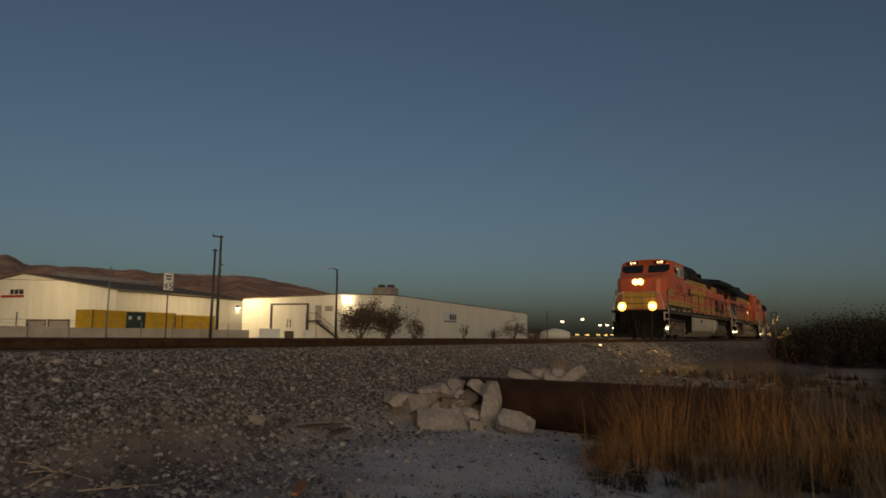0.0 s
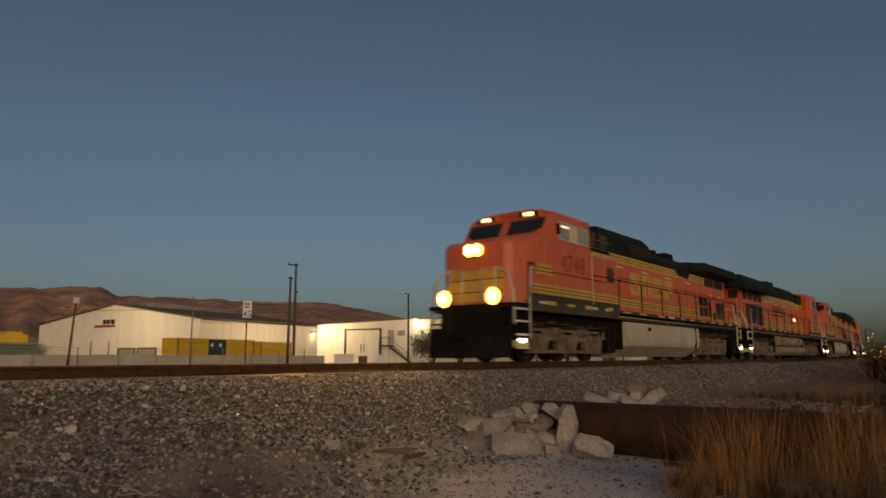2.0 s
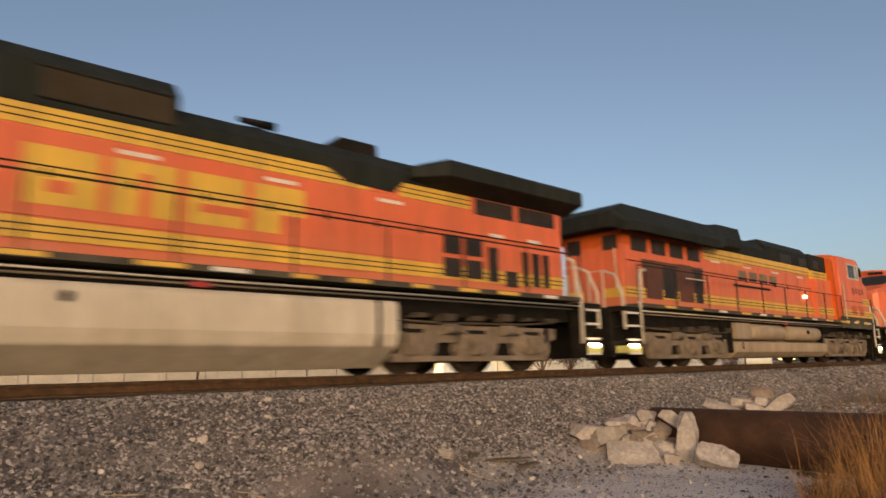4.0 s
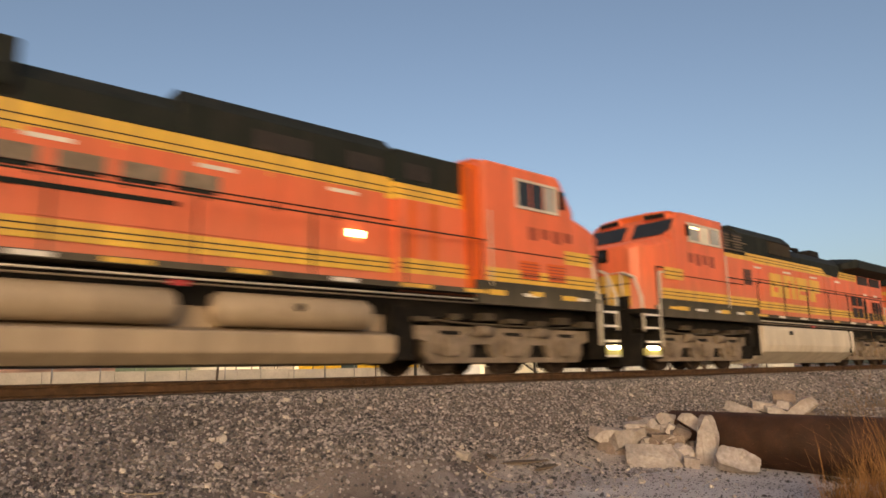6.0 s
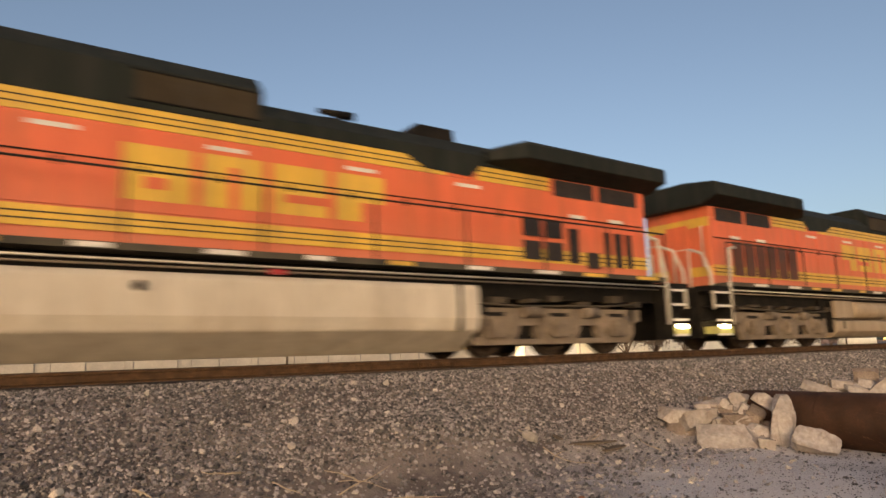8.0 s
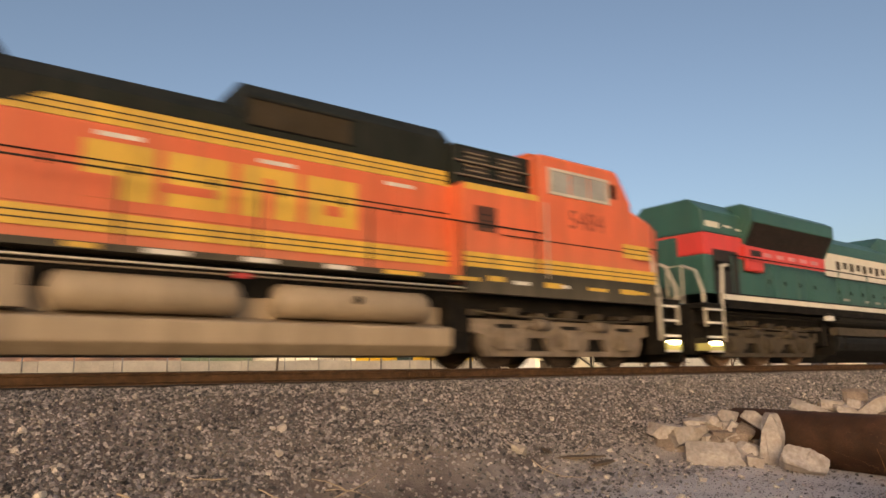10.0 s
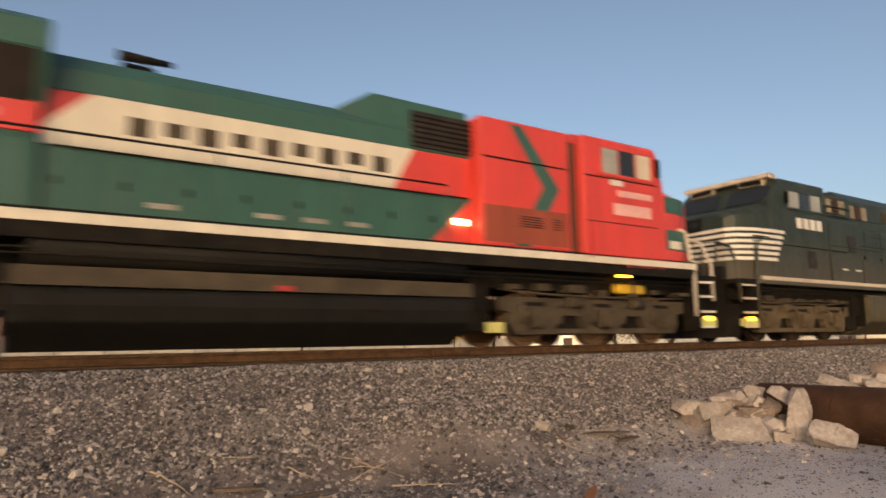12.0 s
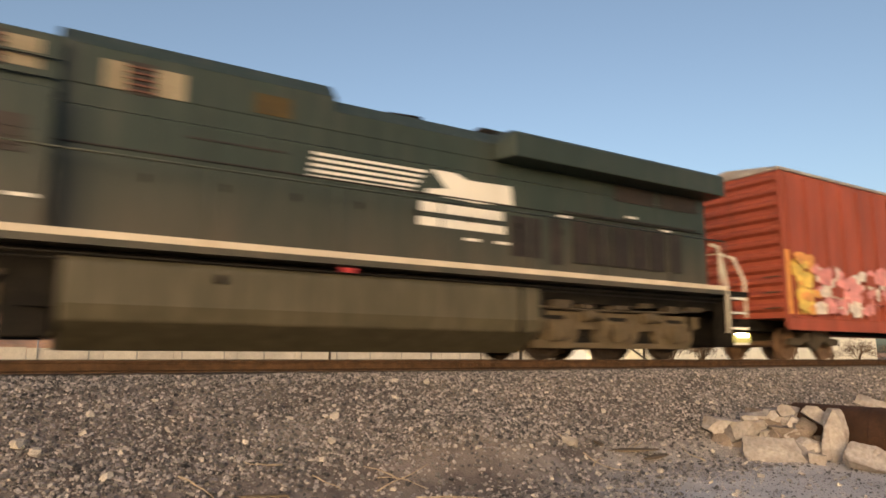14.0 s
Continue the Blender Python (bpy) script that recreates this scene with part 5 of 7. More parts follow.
def fuel_tank(parent, x0, x1, material, reservoirs=False, z0=0.24, z1=1.36):
    if reservoirs:
        poly = [(-1.0, z1), (-1.0, 0.82), (-1.42, 0.74), (-1.42, 0.42), (-1.2, z0), (1.2, z0), (1.42, 0.42), (1.42, 0.74), (1.0, 0.82), (1.0, z1)]
    else:
        half = [(1.38, z1), (1.45, z1 - 0.08), (1.45, z0 + 0.5), (1.38, z0 + 0.28), (0.8, z0 - 0.1)]
        poly = half + [(-y, z) for y, z in half[::-1]]
    t = part("fuel_tank", Solid().extrude_x(poly, x0, x1), material, parent, "dusty underslung fuel tank", 0.03)
    # black plates put the shade at both tank ends into colour
    for x in (x0 - 0.03, x1 + 0.005):
        part("tank_end", Solid().box(x, x + 0.025, -1.3, 1.3, z0 + 0.15, z1), under_black, t, "black plate painted for shade at the tank's end")
    # made-up dark box that keeps bright background out of the gap
    part("equipment_box", Solid().box(x0 - 0.7, x0 - 0.04, -1.05, 1.05, 0.3, 1.4), under_black, t, "dark box added to block the bright gap before the tank", 0.03)
    part("bolster", Solid().box(x0 - 0.45, x0 - 0.05, -1.15, 1.15, 0.7, 1.3).box(x1 + 0.05, x1 + 0.4, -1.15, 1.15, 0.6, 1.4), under_black, t)
    for s in (-1, 1):
        part("filler", Solid().tube([(x0 + 2.0, s * 1.3, z1 - 0.25), (x0 + 2.0, s * 1.52, z1 - 0.2)], 0.07, 8), under_black, t)
        part("strap", slab(s, 1.4, 1.462 if not reservoirs else 1.432, x1 - 0.5, x1 - 0.42, 0.5, 0.74 if reservoirs else z1), under_black, t)
        part("emergency_pull", slab(s, 1.45, 1.49, (x0 + x1) / 2 - .12, (x0 + x1) / 2 + .12, z1 + 0.02, z1 + 0.1), red_lamp, t, "small red fuel cut-off")
        if reservoirs:
            for a, b in ((x0 + 0.45, x0 + 3.4), (x0 + 3.9, x0 + 6.5)):
                rr = 0.27
                rings = []
                for xx, q in ((a, 0.3), (a + 0.06, 0.8), (a + 0.16, 1.0), (b - 0.16, 1.0), (b - 0.06, 0.8), (b, 0.3)):
                    rings.append([(xx, s * 1.2 + rr * q * math.cos(k * math.tau / 16), 1.1 + rr * q * math.sin(k * math.tau / 16)) for k in range(16)])
                part("air_reservoir", Solid().loft(rings, smooth=True), material, t, "long round air reservoir")
            part("tank_end_box", slab(s, 1.0, 1.4, x1 - 1.2, x1 - 0.05, 0.84, z1), material, t)
    return t


def hood_doors(parent, x0, x1, y, z0, z1, material, width=1.05, step_h=None):
    """Raised access doors with gaps between them and small latches."""
    n = max(int(round((x1 - x0) / width)), 1)
    w = (x1 - x0) / n
    for s in (-1, 1):
        for k in range(n):
            a = x0 + k * w
            d = part("hood_door", slab(s, y, y + 0.018, a + 0.02, a + w - 0.02, z0, z1), material, parent, "", 0.006)
            part("latch", slab(s, y + 0.018, y + 0.04, a + w - 0.14, a + w - 0.09, (z0 + z1) / 2 - 0.06, (z0 + z1) / 2 + 0.06), under_black, d)


def cab_section(parent, x0, xc, x1, body, roof, nose_top=3.4, drop=0.34, slope=0.95, top=4.5, win=(3.07, 4.87, 3.68, 4.14), lit=False, glassy=None, panes=None):
    """Nose, windscreen and wide cab; x0 nose front, xc windscreen foot, x1 cab rear."""
    # nose: rings run from front to cab
    def ring(x, w, zt, ch):
        return [(x, -w, 1.6), (x, -w, zt - ch), (x, -w + ch * 1.2, zt), (x, w - ch * 1.2, zt), (x, w, zt - ch), (x, w, 1.6)]
    part("nose", Solid().loft([ring(x0, 0.98, nose_top - drop, 0.14), ring(x0 + 0.14, 1.2, nose_top - drop * 0.75, 0.16), ring(x0 + 0.7, 1.42, nose_top - drop * 0.4, 0.2), ring(xc + 0.02, 1.47, nose_top + 0.04, 0.2)]), body, parent, "blunt short nose", 0.03)
    w = 1.5
    lower = [(xc, 1.6), (xc, nose_top + 0.04), (xc + slope, top - 0.12), (xc + slope + 0.12, top - 0.02), (x1, top - 0.02), (x1, 1.6)]
    part("cab", Solid().extrude_y(lower, -w, w), body, parent, "wide safety cab", 0.07)
    part("cab_roof", Solid().extrude_x([(-1.42, top - 0.06), (-1.15, top + 0.06), (-0.5, top + 0.12), (0.5, top + 0.12), (1.15, top + 0.06), (1.42, top - 0.06)], xc + slope + 0.06, x1 - 0.02), roof, parent, "low arched cab roof")
    sx, sz = slope / math.hypot(slope, top - nose_top), (top - nose_top) / math.hypot(slope, top - nose_top)
    for s in (-1, 1):
        f0, f1 = 0.06, 0.8
        zt = top - 0.16 - nose_top
        P = lambda f, y, o: (xc + slope * f - sz * o, y, nose_top + 0.04 + zt * f + sx * o)
        out = [(f0, s * 0.16), (f0, s * 1.12), (f0 + 0.2, s * 1.36), (f1, s * 1.36), (f1, s * 0.16)]
        part("windscreen", Solid().loft([[P(f, y, 0.0) for f, y in out], [P(f, y, 0.03) for f, y in out]]), glass, parent, "dark windscreen pane")
        a, b, c, d = win
        fr = slab(s, 1.5, 1.53, a - .06, b + .06, d, d + .06)
        slab(s, 1.5, 1.53, a - .06, b + .06, c - .06, c, fr)
        slab(s, 1.5, 1.53, a - .06, a, c, d, fr)
        slab(s, 1.5, 1.53, b, b + .06, c, d, fr)
        wf = part("window_frame", fr, rail_grey if glassy is None else body, parent, "pale side window frame")
        n = 3
        for k in range(n):
            u, v = a + (b - a) * k / n, a + (b - a) * (k + 1) / n
            part("pane", slab(s, 1.5, 1.515, u + 0.03, v - 0.03, c, d), panes[k] if panes else (glass_sky_pale if (k != 1 or not lit) else cab_lit) if glassy is None else glassy, wf, "side window pane, pale tones painted for reflected sky and cab light")
        if lit:
            part("cab_lamp", slab(s, 1.515, 1.525, a + 0.1, a + 0.55, d - 0.11, d - 0.05), cab_lamp_glow, wf, "lit lamp seen in the cab window")
        part("mirror", slab(s, 1.53, 1.6, a - 0.2, a - 0.1, c + .1, d - 0.05), under_black, parent)
        part("cab_grab", Solid().tube([(x1 - 0.1, s * 1.56, 1.8), (x1 - 0.1, s * 1.56, 3.4)], 0.02, 6), rail_grey if glassy is None else body, parent)
        # number boards over the windscreen
    return parent


def beam_limiter(x, y, z, r):
    """A short open tube round a lens, towards -x, added to narrow its beam."""
    ring = lambda q, u: [(u, y + q * math.cos(k * math.tau / 20), z + q * math.sin(k * math.tau / 20)) for k in range(20)]
    return Solid().loft([ring(r, x), ring(r, x - r * 1.5), ring(r + 0.008, x - r * 1.5), ring(r + 0.008, x), ring(r, x)], cap=False)


def front_lamps(parent, x, z, glow, ditch=True):
    hl = part("headlight", Solid().box(x - 0.06, x + 0.5, -0.3, 0.3, z - 0.2, z + 0.17), under_black, parent, "twin headlight housing", 0.03)
    for y in (-0.14, 0.14):
        part("lens", Solid().tube([(x - 0.085, y, z), (x - 0.076, y, z)], 0.085, 16), glow, hl, "headlight lens")
        if glow is headlamp:
            part("lens_hood", beam_limiter(x - 0.078, y, z, 0.087), under_black, hl, "added black tube that narrows the lamp's beam")
            # disc wider than the lens, added as its halo
            part("lens_rim", Solid().tube([(x - 0.075, y, z), (x - 0.061, y, z)], 0.19, 20), headlamp_halo, hl, "amber disc standing in for the lamp's halo of glare")
    if ditch:
        for s in (-1, 1):
            d = part("ditch_light", Solid().box(0.42, 0.62, s * 0.85 - 0.17, s * 0.85 + 0.17, 1.61, 1.95), under_black, parent, "low ditch light housing", 0.02)
            part("lens", Solid().tube([(0.405, s * 0.85, 1.79), (0.419, s * 0.85, 1.79)], 0.09, 16), glow, d, "ditch light lens")
            if glow is headlamp:
                part("lens_hood", beam_limiter(0.418, s * 0.85, 1.79, 0.092), under_black, d, "added black tube that narrows the lamp's beam")
                part("lens_rim", Solid().tube([(0.4195, s * 0.85, 1.79), (0.43, s * 0.85, 1.79)], 0.24, 20), headlamp_halo, d, "amber disc standing in for the lamp's halo of glare")


def ge_locomotive(label, style, lit_front=False, number=None, rear_first=False, tank=tank_pale, reservoirs=False, gear=truck_grey, seed=1):
    """Six-axle road locomotive with a wide cab, long hood and winged radiator; nose towards -x."""
    black = style == "black"
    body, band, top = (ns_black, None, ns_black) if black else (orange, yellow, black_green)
    lo = empty("locomotive", label, "locomotive", "locomotives of the train")
    L = 22.3
    es = style == "swoosh"
    walkway(lo, 1.3, 21.0, black_green if not black else ns_black, not black, seed=seed, rail_mat=None if not black else ns_black, lift=0.0 if black else 0.12)
    end_steps(lo, 0.0, -1, True, None if not black else amber_glow, None if not black else ns_tan, posts=rail_grey if not black else ns_black)
    end_steps(lo, L, 1, True)
    truck(lo, (2.25, 4.05, 5.85), gear, seed=seed)
    truck(lo, (15.95, 17.7, 19.5), gear, seed=seed + 9)
    fuel_tank(lo, 7.4 if not lit_front else 7.75, 15.35, tank, reservoirs)
    cab_section(lo, 0.78, 2.2, 5.15, body, top if black else orange_deep, nose_top=3.72, slope=0.42, top=4.55 if es else 4.5, lit=lit_front or style == "bars", win=(3.07, 4.85, 3.68, 4.14) if not es else (2.83, 4.12, 3.64, 4.2), panes=(glass_sky_pale, glass, glass) if es else (glass_sky_pale, glass, glass_sky_pale) if black else None, glassy=glass if black else None)
    # plough
    for s in (-1, 1):
        part("plough", Solid().loft([[(0.12, 0, 0.1), (0.42, s * 1.4, 0.12), (0.5, s * 1.42, 0.95), (0.42, 0, 0.95)], [(0.18, 0, 0.1), (0.48, s * 1.4, 0.12), (0.56, s * 1.42, 0.95), (0.48, 0, 0.95)]]), under_black, lo, "black snow plough blade")
    front_lamps(lo, 0.78, 3.17, headlamp if lit_front else glass)
    for s in (-1, 1):
        nb = part("number_board", Solid().loft([[(2.5, s * 0.42, 4.35), (2.5, s * 1.14, 4.32), (2.5, s * 1.14, 4.49), (2.5, s * 0.42, 4.52)], [(2.75, s * 0.4, 4.35), (2.75, s * 1.18, 4.3), (2.75, s * 1.18, 4.52), (2.75, s * 0.4, 4.58)]]), body if not black else ns_tan, lo, "number board housing over the windscreen")
        part("board_plate", Solid().loft([[(2.492, s * 0.45, 4.365), (2.492, s * 1.11, 4.335), (2.492, s * 1.11, 4.475), (2.492, s * 0.45, 4.505)], [(2.499, s * 0.45, 4.365), (2.499, s * 1.11, 4.335), (2.499, s * 1.11, 4.475), (2.499, s * 0.45, 4.505)]]), under_black, nb, "black number plate")
        if lit_front and number:
            lettering("numeral", number, 0.185, board_glow, nb, Matrix.Translation((2.486, s * 0.78, 4.36)) @ Matrix.Rotation(radians(-90), 4, "Z") @ Matrix.Rotation(radians(90), 4, "X"), "glowing numerals")
        # sides of the equipment room behind the cab, square vent, stripes
        part("equipment_room", slab(s, 0.9, 1.46 if not es else 1.2, 5.15 if not es else 5.42, 7.15, 1.6, 3.56 if not es else 3.42), body, lo, "", 0.03)
        if es:
            # the recess is darkened by colour, a deeper orange than the body
            part("door_recess", slab(s, 1.0, 1.3, 5.15, 5.42, 1.6, 4.4), orange_deep, lo, "deep orange recess behind the cab")
            part("recess_edge", slab(s, 1.3, 1.31, 5.34, 5.41, 2.0, 4.3), oxide, lo)
            # vertical shading painted as strips of deeper orange
            for x in (6.2, 6.75):
                part("door_edge", slab(s, 1.2, 1.208, x, x + 0.16, 2.26, 3.4), orange_deep, lo)
            for x0, x1 in ((9.02, 10.07), (7.45, 8.2), (6.3, 6.9)):
                part("hood_screen", slab(s, 1.0 if x0 > 7 else 1.06, 1.02 if x0 > 7 else 1.08, x0, x1, 3.87, 4.2), grille_black, lo, "dark screened opening in the hood top")
            for x0 in (2.6, 3.5):
                lv = part("cab_louvre", slab(s, 1.5, 1.512, x0, x0 + 0.62, 2.02, 2.42), orange_deep, lo, "reddish louvre panel low on the cab")
                for q in range(5):
                    part("slat", slab(s, 1.512, 1.522, x0, x0 + 0.62, 2.06 + q * 0.07, 2.085 + q * 0.07), oxide, lv)
        else:
            part("vent", slab(s, 1.46, 1.475, 6.35, 6.85, 2.62, 3.12), recess_brown if not black else grille_black, lo, "square dark vent")
        if not es:
            part("vent_slat", slab(s, 1.475, 1.485, 6.35, 6.85, 2.7, 2.72, slab(s, 1.475, 1.485, 6.35, 6.85, 2.82, 2.84, slab(s, 1.475, 1.485, 6.35, 6.85, 2.94, 2.96))), grille_black, lo)
        part("seam", slab(s, 1.5, 1.506, 2.6, 6.2 if not es else 5.1, 2.58, 2.605), under_black, lo)
        if not black:
            part("side_skirt", slab(s, 1.44, 1.505, 1.45, 7.15 if not es else 5.42, 1.42, 1.91), black_green, lo, "dark side skirt", 0.01)
            striped(lo, s, 1.45, 5.15, 1.505, 1.91, 2.2)
            striped(lo, s, 5.15 if not es else 5.42, 7.15, 1.465 if not es else 1.205, 1.91 if not es else 1.95, 2.2 if not es else 2.24)
            striped(lo, s, 7.2, 20.9, 1.02, 1.95, 2.24)
            striped(lo, s, 1.62, 2.6, 1.503, 2.46, 2.78)
            part("skirt_marker", slab(s, 1.505, 1.512, 2.2, 2.75, 1.62, 1.73, slab(s, 1.505, 1.512, 4.6, 5.1, 1.62, 1.73, slab(s, 1.505, 1.512, 6.2 if not es else 3.4, 6.6 if not es else 3.8, 1.66, 1.76))), yellow, lo, "yellow marker on the skirt")
        if not black and not es:
            part("room_band", slab(s, 1.46, 1.466, 5.2, 7.12, 3.42, 3.545), yellow, lo, "yellow band below the louvres")
        # louvred upper room
        part("upper_room", slab(s, 0.5, 1.2 if not es else 1.06, 5.16 if not es else 5.36, 7.2, 3.57 if not es else 3.76, 4.4 if not es else 4.46), top, lo, "dark upper equipment room", 0.03)
        for xx, face in () if es else ((5.5, 1.2), (6.35, 1.2)) if not black else ((6.12, 1.2), (8.02, 1.0)):
            if black:
                part("louvre_surround", slab(s, face, face + 0.006, xx - 0.3, xx + 0.82, 3.86, 4.28), louvre_tan, lo, "dusty tan louvre surround")
            v = part("louvre", slab(s, face, face + 0.015, xx, xx + (0.4 if black else 0.55), 3.82, 4.32), grille_black, lo, "dark louvre panel")
            for q in range(5):
                part("slat", slab(s, face + 0.015, face + 0.04, xx, xx + (0.4 if black else 0.55), 3.86 + q * 0.09, 3.89 + q * 0.09), truck_grey if not black else recess_brown, v)
        g = slab(s, 1.24, 1.28, 5.2, 7.15, 3.74, 3.77)
        if not es:
            part("louvre_rail", slab(s, 1.24, 1.28, 5.2, 7.15, 4.02, 4.05, g), truck_grey if not black else ns_black, lo)
    if not black:
        # yellow band on the nose front
        part("nose_band", Solid().box(0.772, 0.779, -0.96, 0.96, 1.7, 2.6), yellow, lo, "yellow nose band")
        part("nose_line", Solid().box(0.768, 0.7715, -0.96, 0.96, 1.95, 1.98).box(0.768, 0.7715, -0.96, 0.96, 2.3, 2.33), black_green, lo)
    # long hood in three colours
    part("hood", Solid().box(7.15, 20.95, -1.0, 1.0, 1.6, 3.54 if not es else 3.42), body, lo, "long engine hood", 0.02)
    part("hood_band", Solid().box(7.2 if es else 7.15, 16.25 if es else 15.0, -1.0, 1.0, 3.421 if es else 3.541, 3.84), band or body, lo, "yellow upper hood band")
    if es:
        part("hood_band", Solid().box(5.43, 7.199, -1.08, 1.08, 3.421, 3.759), band, lo, "yellow upper hood band")
        for s in (-1, 1):
            part("pinstripe", slab(s, 1.08, 1.084, 5.45, 7.18, 3.52, 3.54, slab(s, 1.08, 1.084, 5.45, 7.18, 3.64, 3.66)), black_green, lo)
    part("hood_upper", Solid().box(16.251 if es else 15.001, 20.95, -1.0, 1.0, 3.421 if es else 3.541, 3.84), body if not es else orange_deep, lo)
    if band:
        for s in (-1, 1):
            part("pinstripe", slab(s, 1.0, 1.004, 7.22, 16.2 if es else 14.9, 3.52 if es else 3.63, 3.54 if es else 3.65, slab(s, 1.0, 1.004, 7.22, 16.2 if es else 14.9, 3.64 if es else 3.73, 3.66 if es else 3.75)), black_green, lo)
    if band and not es:
        for s in (-1, 1):
            part("rear_hood_band", slab(s, 1.0, 1.005, 15.75, 17.75, 3.541, 3.84), yellow, lo, "yellow band below the radiator")
            part("pinstripe", slab(s, 1.005, 1.009, 15.75, 17.75, 3.63, 3.65, slab(s, 1.005, 1.009, 15.75, 17.75, 3.73, 3.75)), black_green, lo)
            part("soot_saddle", Solid().extrude_y([(14.0, 3.86), (14.5, 3.62), (15.6, 3.58), (15.9, 3.86)], s * 1.006, s * 1.012), black_green, lo, "black sooty saddle below the exhaust")
    hi = 4.68 if es else 4.74 if black else 4.78
    sec = lambda z: [(-1.0, 3.841), (-1.0, z - 0.3), (-0.72, z), (0.72, z), (1.0, z - 0.3), (1.0, 3.841)]
    part("hood_top", Solid().extrude_x(sec(hi), 7.15, 11.3), top, lo, "raised dark hood top", 0.02)
    part("hood_top", Solid().extrude_x(sec(4.36 if not black and not es else 4.49), 11.301, 20.9), top, lo, "dark hood top", 0.02)
    part("exhaust_housing", Solid().loft([[(14.4, -.4, 4.3), (15.7, -.4, 4.3), (15.7, .4, 4.3), (14.4, .4, 4.3)], [(14.75, -.38, 4.75), (15.65, -.38, 4.75), (15.65, .38, 4.75), (14.75, .38, 4.75)]]), under_black, lo, "sooty exhaust housing", 0.02)
    part("horn", Solid().tube([(12.9, -0.45, 4.3), (12.9, -0.45, 4.56)], 0.04).tube([(12.55, -0.45, 4.57), (13.25, -0.45, 4.57)], 0.05, 8, 0.09).tube([(12.7, -0.2, 4.52), (13.15, -0.2, 4.52)], 0.05, 8, 0.08), under_black, lo)
    for s in () if black or es else (-1, 1):
        part("hood_screen", slab(s, 1.0, 1.012, 9.35, 11.2, 3.98, 4.42), screen_brown, lo, "dull brown screen on the hood top")
        for z in (3.97, 4.43):
            part("screen_edge", slab(s, 1.0, 1.025, 9.3, 11.22, z - 0.012, z + 0.012), under_black, lo)
    # winged radiator
    if es:
        a, b = 13.55, 21.5
        wing = lambda z, w, e: [(-0.98, 3.845), (-w, 3.72 + e), (-w - 0.02, 3.98 + e), (-1.05, z), (1.05, z), (w + 0.02, 3.98 + e), (w, 3.72 + e), (0.98, 3.845)]
        part("radiator", Solid().loft([[(a, y, z) for y, z in wing(4.72, 1.1, 0.3)], [(a + 1.6, y, z) for y, z in wing(4.7, 1.3, 0.2)], [(16.0, y, z) for y, z in wing(4.58, 1.5, 0.0)], [(b - 0.6, y, z) for y, z in wing(4.58, 1.5, 0.0)], [(b, y, z) for y, z in wing(4.3, 1.45, -0.05)]]), top, lo, "wide dark overhanging radiator", 0.03)
    else:
        a, b = (16.0, 21.25) if not black else (14.6, 21.1)
        zt, zb = (4.4, 4.03) if not black else (4.38, 3.86)
        wing = [(-1.0, 3.845), (-1.5, zb), (-1.5, zt - 0.06), (-1.44, zt), (-0.5, zt + 0.12), (0.5, zt + 0.12), (1.44, zt), (1.5, zt - 0.06), (1.5, zb), (1.0, 3.845)]
        front = [(y * 0.74, 3.845 + (z - 3.845) * 0.6) for y, z in wing]
        part("radiator", Solid().loft([[(a, y, z) for y, z in front], [(a + (0.75 if not black else 0.15), y, z) for y, z in wing], [(b, y, z) for y, z in wing]]), top, lo, "wide dark overhanging radiator", 0.02)
    for s in (-1, 1):
        spots = ((16.55, 17.3), (17.6, 18.35), (18.65, 19.4), (19.7, 20.5)) if es else ((17.9, 19.15), (19.35, 20.65))
        for x0, x1 in spots:
            part("radiator_screen", slab(s, 1.0, 1.02, x0, x1, 3.28 if es else 3.46, 3.72 if es else 3.82), grille_black, lo, "dark radiator screen")
        if es:
            part("intake_bay", slab(s, 1.004, 1.02, 16.4, 20.0, 1.95, 3.08), recess_brown, lo, "dark brown panel round the intakes")
            part("bay_rail", Solid().tube([(16.6, s * 1.3, 2.62), (18.0, s * 1.3, 2.62)], 0.02, 6), rail_grey, lo)
            for x0, x1, z0, z1 in ((16.55, 17.0, 1.95, 3.0), (17.15, 18.0, 1.95, 3.1), (18.15, 18.9, 2.0, 2.95), (19.0, 19.9, 1.95, 2.9)):
                part("intake", slab(s, 1.02, 1.04, x0, x1, z0, z1), grille_black if x0 in (16.55, 18.15) else recess_brown, lo, "dark louvred intake")
        elif not black and not reservoirs:
            for x0, x1, z0, z1 in ((16.9, 17.4, 2.5, 2.9), (17.55, 18.05, 2.5, 2.9), (16.9, 17.4, 2.0, 2.4), (17.55, 18.05, 2.0, 2.4), (18.25, 18.55, 1.98, 2.75), (18.8, 19.2, 1.9, 2.25), (19.4, 19.6, 1.95, 2.75), (19.75, 20.0, 1.95, 2.75), (20.15, 20.35, 1.95, 2.75)):
                part("intake", slab(s, 1.03, 1.045, x0, x1, z0, z1), grille_black, lo, "small dark intake grille")
        else:
            for k in range(6):
                part("intake", slab(s, 1.03, 1.045, 16.6 + k * 0.58, 17.08 + k * 0.58, 1.98, 2.92), recess_brown if not black else grille_black, lo, "tall dark intake grille")
        g = Solid()
        part("hood_seam", slab(s, 1.02, 1.03, 7.2, 20.8, 2.97, 2.995), under_black, lo)
        # small pale plates that imitate white reflections on the hood side
        for x in (() if black else (8.0, 10.4, 12.8, 15.2)):
            part("number_plate", slab(s, 1.02, 1.026, x, x + 0.62, 3.35, 3.42), step_white, lo)
        for x in () if black or es else (18.3, 19.6):
            part("number_plate", slab(s, 1.046, 1.052, x, x + 0.45, 2.99, 3.07), step_white, lo)
